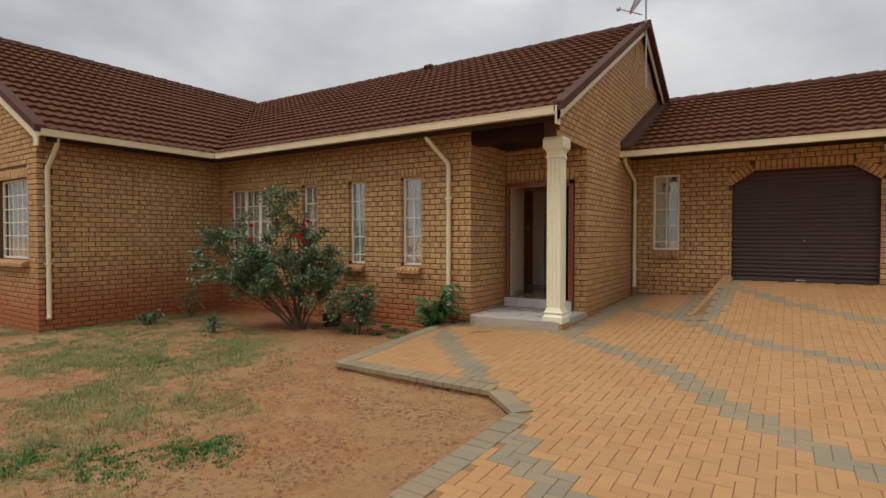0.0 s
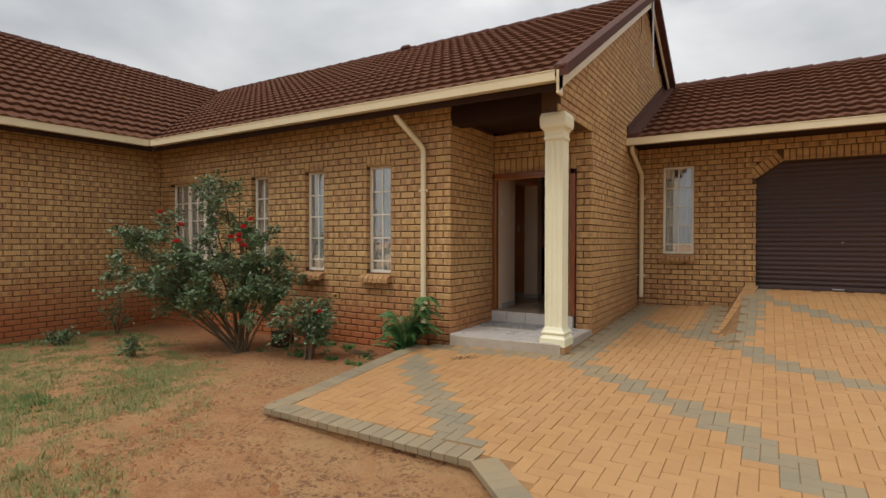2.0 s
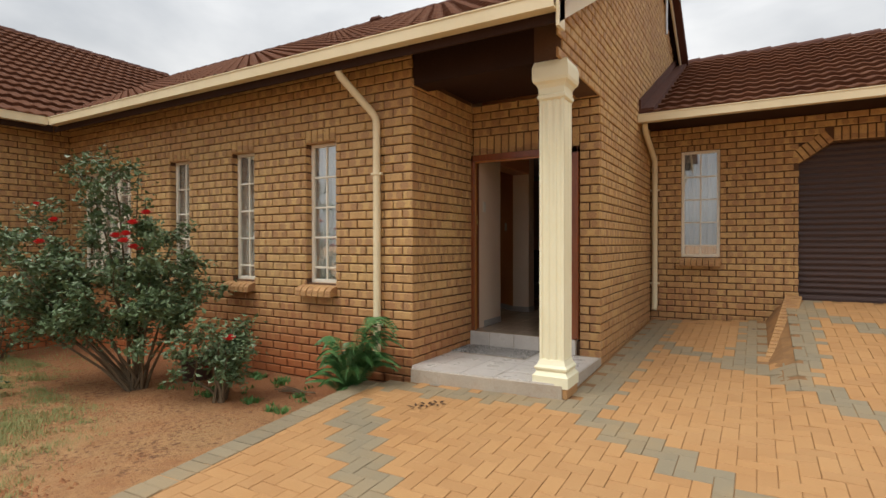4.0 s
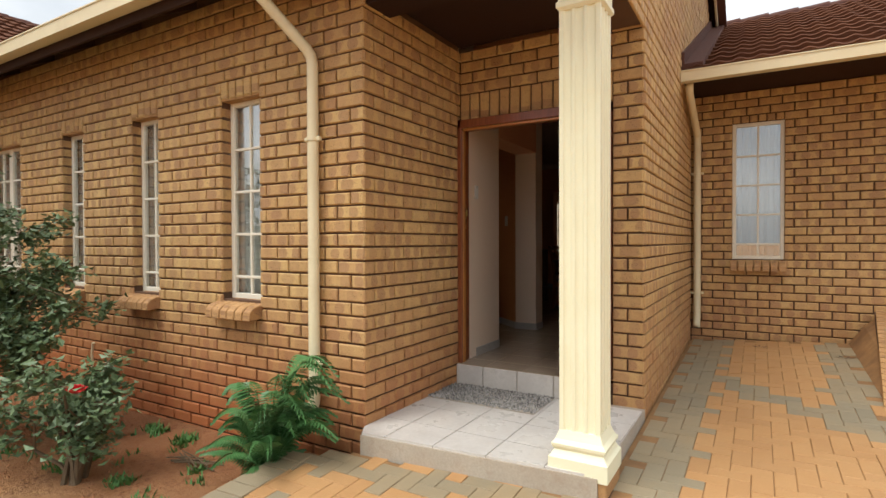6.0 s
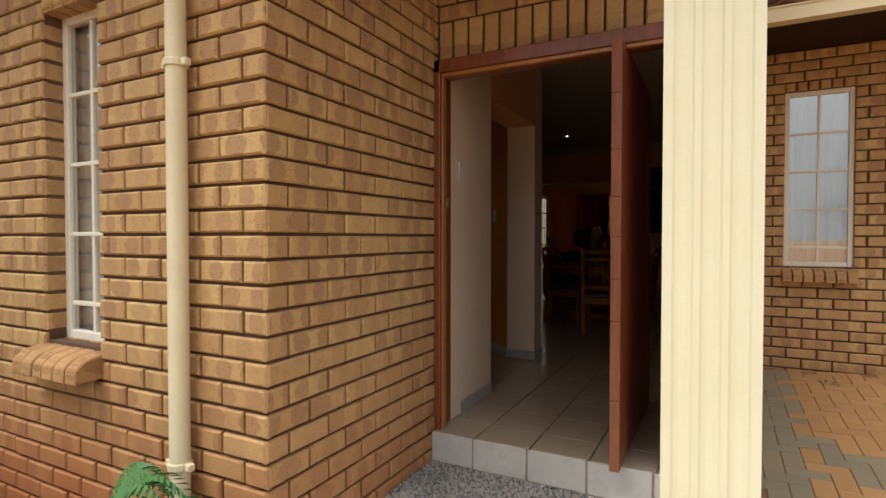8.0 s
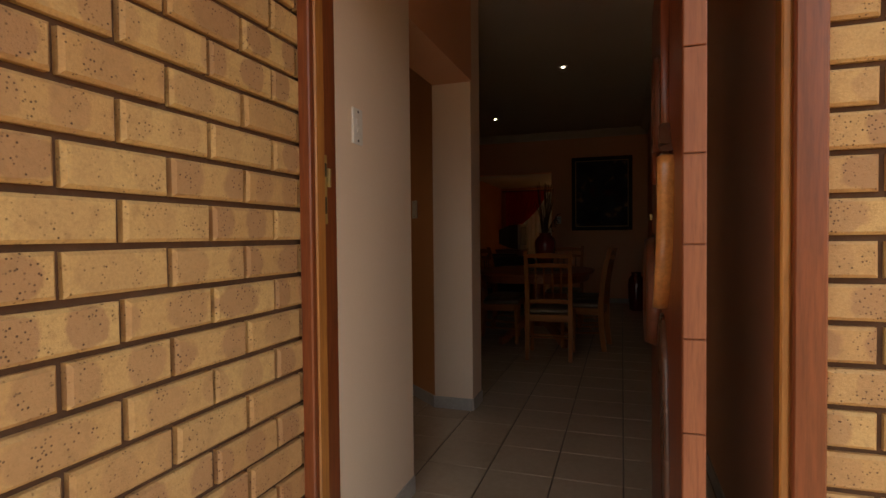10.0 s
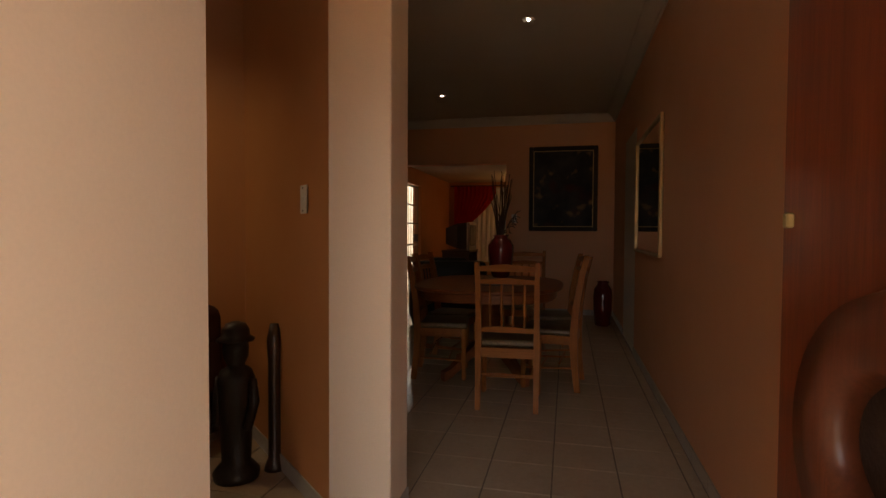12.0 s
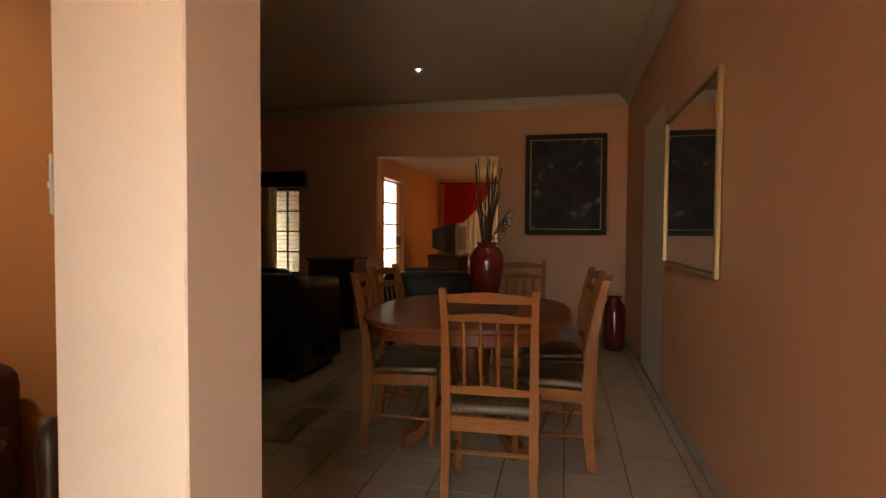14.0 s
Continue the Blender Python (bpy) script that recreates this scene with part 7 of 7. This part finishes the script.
for i in range(64):
    a = rng.uniform(0, 2 * math.pi)
    ln = rng.uniform(0.26, 0.54)
    rise_ = rng.uniform(0.12, 0.8) + (0.3 if math.cos(a) > 0.3 else 0.0)
    vs, fs = [], []
    d = Vector((math.cos(a), math.sin(a) * 0.8, 0))
    s = Vector((-d.y, d.x, 0)).normalized()
    for k in range(26):
        t = 0.12 + 0.88 * k / 25
        c = d * ln * t * (0.65 + 0.35 * t) + Vector((0, 0, 0.05 + rise_ * math.sin(min(t * 2.1, 2.6)) * 0.75))
        w = 0.085 * math.sin(math.pi * min(t * 0.9 + 0.12, 1)) + 0.012
        for sg in (-1, 1):
            q = len(vs)
            tip = c + s * sg * w + d * 0.035 + Vector((0, 0, -0.02))
            vs += [c - d * 0.009, c + d * 0.009, c.lerp(tip, 0.5) + d * 0.012 + Vector((0, 0, 0.006)), tip, c.lerp(tip, 0.5) - d * 0.007]
            fs.append((q, q + 1, q + 2, q + 3, q + 4))
        if k:
            q = len(vs)
            vs += [prev - s * 0.003, prev + s * 0.003, c + s * 0.003, c - s * 0.003]
            fs.append((q, q + 1, q + 2, q + 3))
        prev = c
    mesh_part("frond", vs, fs, M_LEAF_FERN, fern)

# grass tufts and ground cover
def scatter(name, label, region, count_, blade, mat, seed, mask):
    rng_ = random.Random(seed)
    vs, fs = [], []
    made_ = 0
    tries = 0
    while made_ < count_ and tries < count_ * 12:
        tries += 1
        x, y = rng_.uniform(region[0], region[1]), rng_.uniform(region[2], region[3])
        if inside(x, y, PAVED) or rng_.random() > mask(x, y):
            continue
        made_ += 1
        z = lawn_z(x, y)
        for b in range(blade[2]):
            a = rng_.uniform(0, 6.28)
            h = rng_.uniform(0.4, 1.0) * blade[0]
            w = blade[1]
            bx, by = x + rng_.gauss(0, 0.02), y + rng_.gauss(0, 0.02)
            k = len(vs)
            dx, dy = math.cos(a), math.sin(a)
            vs += [(bx - dy * w, by + dx * w, z - 0.01), (bx + dy * w, by - dx * w, z - 0.01), (bx + dx * h * 0.7, by + dy * h * 0.7, z + h)]
            fs.append((k, k + 1, k + 2))
    me_ = bpy.data.meshes.new(name)
    me_.from_pydata(vs, [], fs)
    me_.materials.append(mat)
    tagged(new(name, me_), label, "grass", kind="stuff")


def patchy(x, y):
    v = noise.noise((x * 0.7 + 3, y * 0.7, 1)) + 0.5 * noise.noise((x * 2.2, y * 2.2, 4))
    far = min(max((-1.0 + (-3.2 - y) * 1.06 - x + 0.7) / 1.3, 0), 1)
    if y > -1.0 or (x > -4 and y > -1.6):
        far *= 0.05
    return max(0.0, min(1.0, v * 1.6 + 0.3 + 0.9 * noise.noise((x * 6, y * 6, 8)))) * far


def clover_mask(x, y):
    d = min(math.hypot((x - 0.5) / 0.5, (y + 5.05) / 0.4), math.hypot((x - 0.2) / 0.6, (y + 5.6) / 0.3), math.hypot((x + 0.4) / 0.5, (y + 5.9) / 0.35), math.hypot((x + 2.6) / 0.5, (y + 3.7) / 0.3))
    return max(0.0, 1 - d) * (0.6 + noise.noise((x * 5, y * 5, 2)))


scatter("grass", "thin patchy yellow-green lawn grass", (-9, 1.8, -7.0, -0.4), 46000, (0.05, 0.003, 4), M_GRASS, 31, patchy)
scatter("grass", "taller light green grass tufts in the lawn", (-9, 1.0, -6.5, -1.2), 420, (0.13, 0.0035, 7), M_GRASS, 35, lambda x, y: patchy(x, y) ** 2 if noise.noise((x * 3, y * 3, 6)) > 0.15 else 0.0)
scatter("ground_cover", "low fresh green creeping weeds", (-3.5, 1.2, -6.4, -3.2), 2600, (0.03, 0.009, 6), M_CLOVER, 32, clover_mask)
scatter("weeds", "few green weeds in the flower bed", (-3.0, -0.6, -1.0, -0.15), 130, (0.06, 0.012, 8), M_CLOVER, 33, lambda x, y: 1.0 if noise.noise((x * 3, y * 3, 7)) > 0.3 else 0.02)

# dry twigs and clods
rng = random.Random(40)
tw = thing("dry_twigs", "small heap of dry twigs on the soil", "twigs", (-1.15, -0.45, lawn_z(-1.15, -0.45)))
for i in range(9):
    a = rng.uniform(-0.5, 0.5)
    bm = bmesh.new()
    ln = rng.uniform(0.12, 0.22)
    o = Vector((rng.gauss(0, 0.04), rng.gauss(0, 0.03), 0.012 + 0.004 * i))
    tube(bm, [o - Vector((math.cos(a), math.sin(a), 0)) * ln, o + Vector((0, 0, 0.01)), o + Vector((math.cos(a), math.sin(a), 0)) * ln], 0.005, 5)
    part("twig", bm, M_STEM, tw)
stake = thing("garden_pipe", "thin pale pipe standing against the front wall", "pipe", (-3.17, -0.1, -0.22))
bm = bmesh.new()
tube(bm, [(0, 0, 0), (0.0, 0, 0.5), (0.015, 0, 0.58), (0.03, 0, 0.6)], 0.012, 8)
part("tube", bm, M_CREAM, stake)
pot = thing("dark_pot", "dark plastic bucket behind the rose bush", "bucket", (-2.55, -0.55, -0.24))
bm = bmesh.new()
lathe(bm, [(0.13, 0.0), (0.15, 0.02), (0.17, 0.22), (0.18, 0.23), (0.16, 0.23), (0.14, 0.05)], 20)
part("shell", bm, M_GARAGE, pot, "", True)
vs, fs = [], []
for i in range(16000):
    x, y = rng.uniform(-5, 2.3), rng.uniform(-6.8, -0.2)
    if noise.noise((x * 1.6, y * 1.6, 9)) + rng.uniform(-0.35, 0.35) < 0.12:
        continue
    if inside(x, y, PAVED):
        continue
    r = rng.uniform(0.006, 0.024) * (1.5 if y < -2.6 and x > -1.5 else 0.8)
    z = lawn_z(x, y)
    k = len(vs)
    vs += [(x + r * dx * rng.uniform(0.6, 1.2), y + r * dy * rng.uniform(0.6, 1.2), z - 0.003) for dx, dy in ((1, 0), (0, 1), (-1, 0), (0, -1))]
    vs.append((x + rng.uniform(-0.3, 0.3) * r, y + rng.uniform(-0.3, 0.3) * r, z + r * rng.uniform(0.4, 0.9)))
    fs += [(k, k + 1, k + 4), (k + 1, k + 2, k + 4), (k + 2, k + 3, k + 4), (k + 3, k, k + 4)]
me = bpy.data.meshes.new("soil_clods")
me.from_pydata(vs, [], fs)
me.materials.append(surface("damp_red_soil_crumb", (0.27, 0.11, 0.045), (0.44, 0.2, 0.08), 0.95, 0, 6, 70, 0.5))
tagged(new("soil_clods", me), "loose crumbs of red soil", "soil", kind="stuff")
# fallen leaves on the paving
for i, (x, y, a) in enumerate(((0.55, -0.62, 0.3), (0.62, -0.55, 1.4), (0.5, -0.7, 2.2), (2.2, 3.9, 0.4), (2.9, 3.6, 1.0))):
    bm = bmesh.new()
    z = paving_z(x, y) + 0.004
    for k in range(5):
        t = a + k * 1.25
        c = Vector((x + 0.02 * math.cos(t), y + 0.02 * math.sin(t), z))
        d, s = Vector((math.cos(t), math.sin(t), 0.1)), Vector((-math.sin(t), math.cos(t), 0))
        bm.faces.new([bm.verts.new(p) for p in (c, c + d * 0.03 + s * 0.012, c + d * 0.06, c + d * 0.03 - s * 0.012)])
    tagged(part("dead_leaf", bm, M_TWIG), "curled brown dead leaf on the paving", "dead leaf", "fallen leaves")

# ---- single pieces: bricks, pavers, kerb blocks, tiles ----
lay_singles()
PAVER_MESH = {}
for g in (True, False):
    v, f = paver_solid(0, 0, 0, BW, BW / 2, lambda x, y: 0.0)
    me = bpy.data.meshes.new("paver")
    me.from_pydata(v, [], f)
    me.materials.append(M_PAVER_GREY if g else M_PAVER)
    PAVER_MESH[g] = me


def lay_block(name, mesh, parent, x, y, a, dz=0.0, zf=paving_z):
    gx_, gy_ = (zf(x + 0.05, y) - zf(x - 0.05, y)) / 0.1, (zf(x, y + 0.05) - zf(x, y - 0.05)) / 0.1
    ob = new(name, mesh)
    ob.parent = parent
    n_ = Vector((-gx_, -gy_, 1)).normalized()
    q = Vector((0, 0, 1)).rotation_difference(n_).to_matrix().to_4x4()
    ob.matrix_basis = parent.matrix_world.inverted() @ Matrix.Translation((x, y, zf(x, y) + dz)) @ q @ Matrix.Rotation(a, 4, "Z")
    return ob


for x, y, a, g in NEAR_PAVERS:
    lay_block("paver", PAVER_MESH[g], driveway, x, y, a, rng.uniform(-0.001, 0.002))
v, f = paver_solid(0, 0, 0, 0.055, 0.1, lambda x, y: 0.0, 0.003, 0.05)
me = bpy.data.meshes.new("kerb_block")
me.from_pydata(v, [], f)
me.materials.append(M_KERB)
for x, y, a, w in kerb_blocks[:300]:
    lay_block("kerb_block", me, kerb, x, y, a, 0.006 + rng.uniform(-0.002, 0.003))
v, f = paver_solid(0, 0, 0, 0.054, 0.1, lambda x, y: 0.0, 0.004, 0.06)
me = bpy.data.meshes.new("edging_brick")
me.from_pydata(v, [], f)
me.uv_layers.new(name="UVMap")
me.materials.append(M_BRICK_EDGE)
for i, (x, y, a) in enumerate(RAMP_BRICKS):
    ob = new("brick", me)
    ob.parent = ramp_edge
    ob.matrix_basis = pose(x + 0.04, y, 0.06 + 0.53 * (i + 0.5) / 21, 12, 0, 0) @ Matrix.Rotation(a, 4, "Z")

# floor tiles
T = 0.302


def tile_mesh(w, d, mat):
    bm_ = boxes(((0, 0, 0), (w, d, 0.008)), bev=0.0025)
    return finish(bm_, mat, "tile")


TM = {}


def lay_tile(parent, x0, x1, y0, y1, z, mat):
    key = (round(x1 - x0, 3), round(y1 - y0, 3), mat.name)
    if key not in TM:
        TM[key] = tile_mesh(x1 - x0, y1 - y0, mat)
    ob = new("tile", TM[key])
    ob.parent = parent
    ob.location = (x0, y0, z)


count = 0
far_tiles = bmesh.new()
for i in range(-22, 4):
    for j in range(-2, 42):
        x0, x1 = 0.259 + i * T, 0.259 + (i + 1) * T
        y0, y1 = 2.96 + (j - 6) * T, 2.96 + (j - 5) * T
        x0, x1, y0, y1 = max(x0, -6.3) + 0.003, min(x1, 1.23) - 0.003, max(y0, 1.21) + 0.003, min(y1, 13.9) - 0.003
        if x1 - x0 < 0.03 or y1 - y0 < 0.03:
            continue
        if y1 < 1.6 and x0 < 0:
            x0 = 0.006
            if x1 - x0 < 0.03:
                continue
        if x0 > -1.7 and y1 < 7.5 and count < 295:
            lay_tile(floor_in, x0, x1, y0, y1, FLOOR - 0.008, M_FLOOR_TILE)
            count += 1
        elif y0 > 1.6:
            r = bmesh.ops.create_cube(far_tiles, size=1.0, matrix=Matrix.LocRotScale(((x0 + x1) / 2, (y0 + y1) / 2, FLOOR - 0.004), None, (x1 - x0, y1 - y0, 0.008)))
ob = part("floor_tiles", far_tiles, M_FLOOR_TILE, floor_in)
tagged(ob, kind="stuff")
# porch tiles, cut to the slab's outline
def clipped(poly, edge):
    """The part of a convex outline on the inner side of each edge of another."""
    for (x0, y0), (x1, y1) in zip(edge, edge[1:] + edge[:1]):
        out = []
        for p, q in zip(poly, poly[1:] + poly[:1]):
            sp_, sq = ((x1 - x0) * (r[1] - y0) - (y1 - y0) * (r[0] - x0) for r in (p, q))
            if sp_ >= 0:
                out.append(p)
            if sp_ * sq < 0:
                t = sp_ / (sp_ - sq)
                out.append((p[0] + (q[0] - p[0]) * t, p[1] + (q[1] - p[1]) * t))
        poly = out
        if len(poly) < 3:
            return []
    return poly


PT = 0.33
SLAB_EDGE = [(0.006, -0.015), (0.07, -0.115), (1.49, 0.0), (1.49, 1.2), (0.006, 1.2)]
for i in range(5):
    for j in range(5):
        x0, x1 = i * PT - 0.1 + 0.003, (i + 1) * PT - 0.1 - 0.003
        y0, y1 = 1.2 - (j + 1) * PT + 0.003, 1.2 - j * PT - 0.003
        q = clipped([(x0, y0), (x1, y0), (x1, y1), (x0, y1)], SLAB_EDGE)
        if len(q) > 2 and max(p[0] for p in q) - min(p[0] for p in q) > 0.02 and max(p[1] for p in q) - min(p[1] for p in q) > 0.02:
            bm = prism(bmesh.new(), q, 2, 0.106, 0.121)
            part("tile", bm, M_PORCH_TILE, porch)
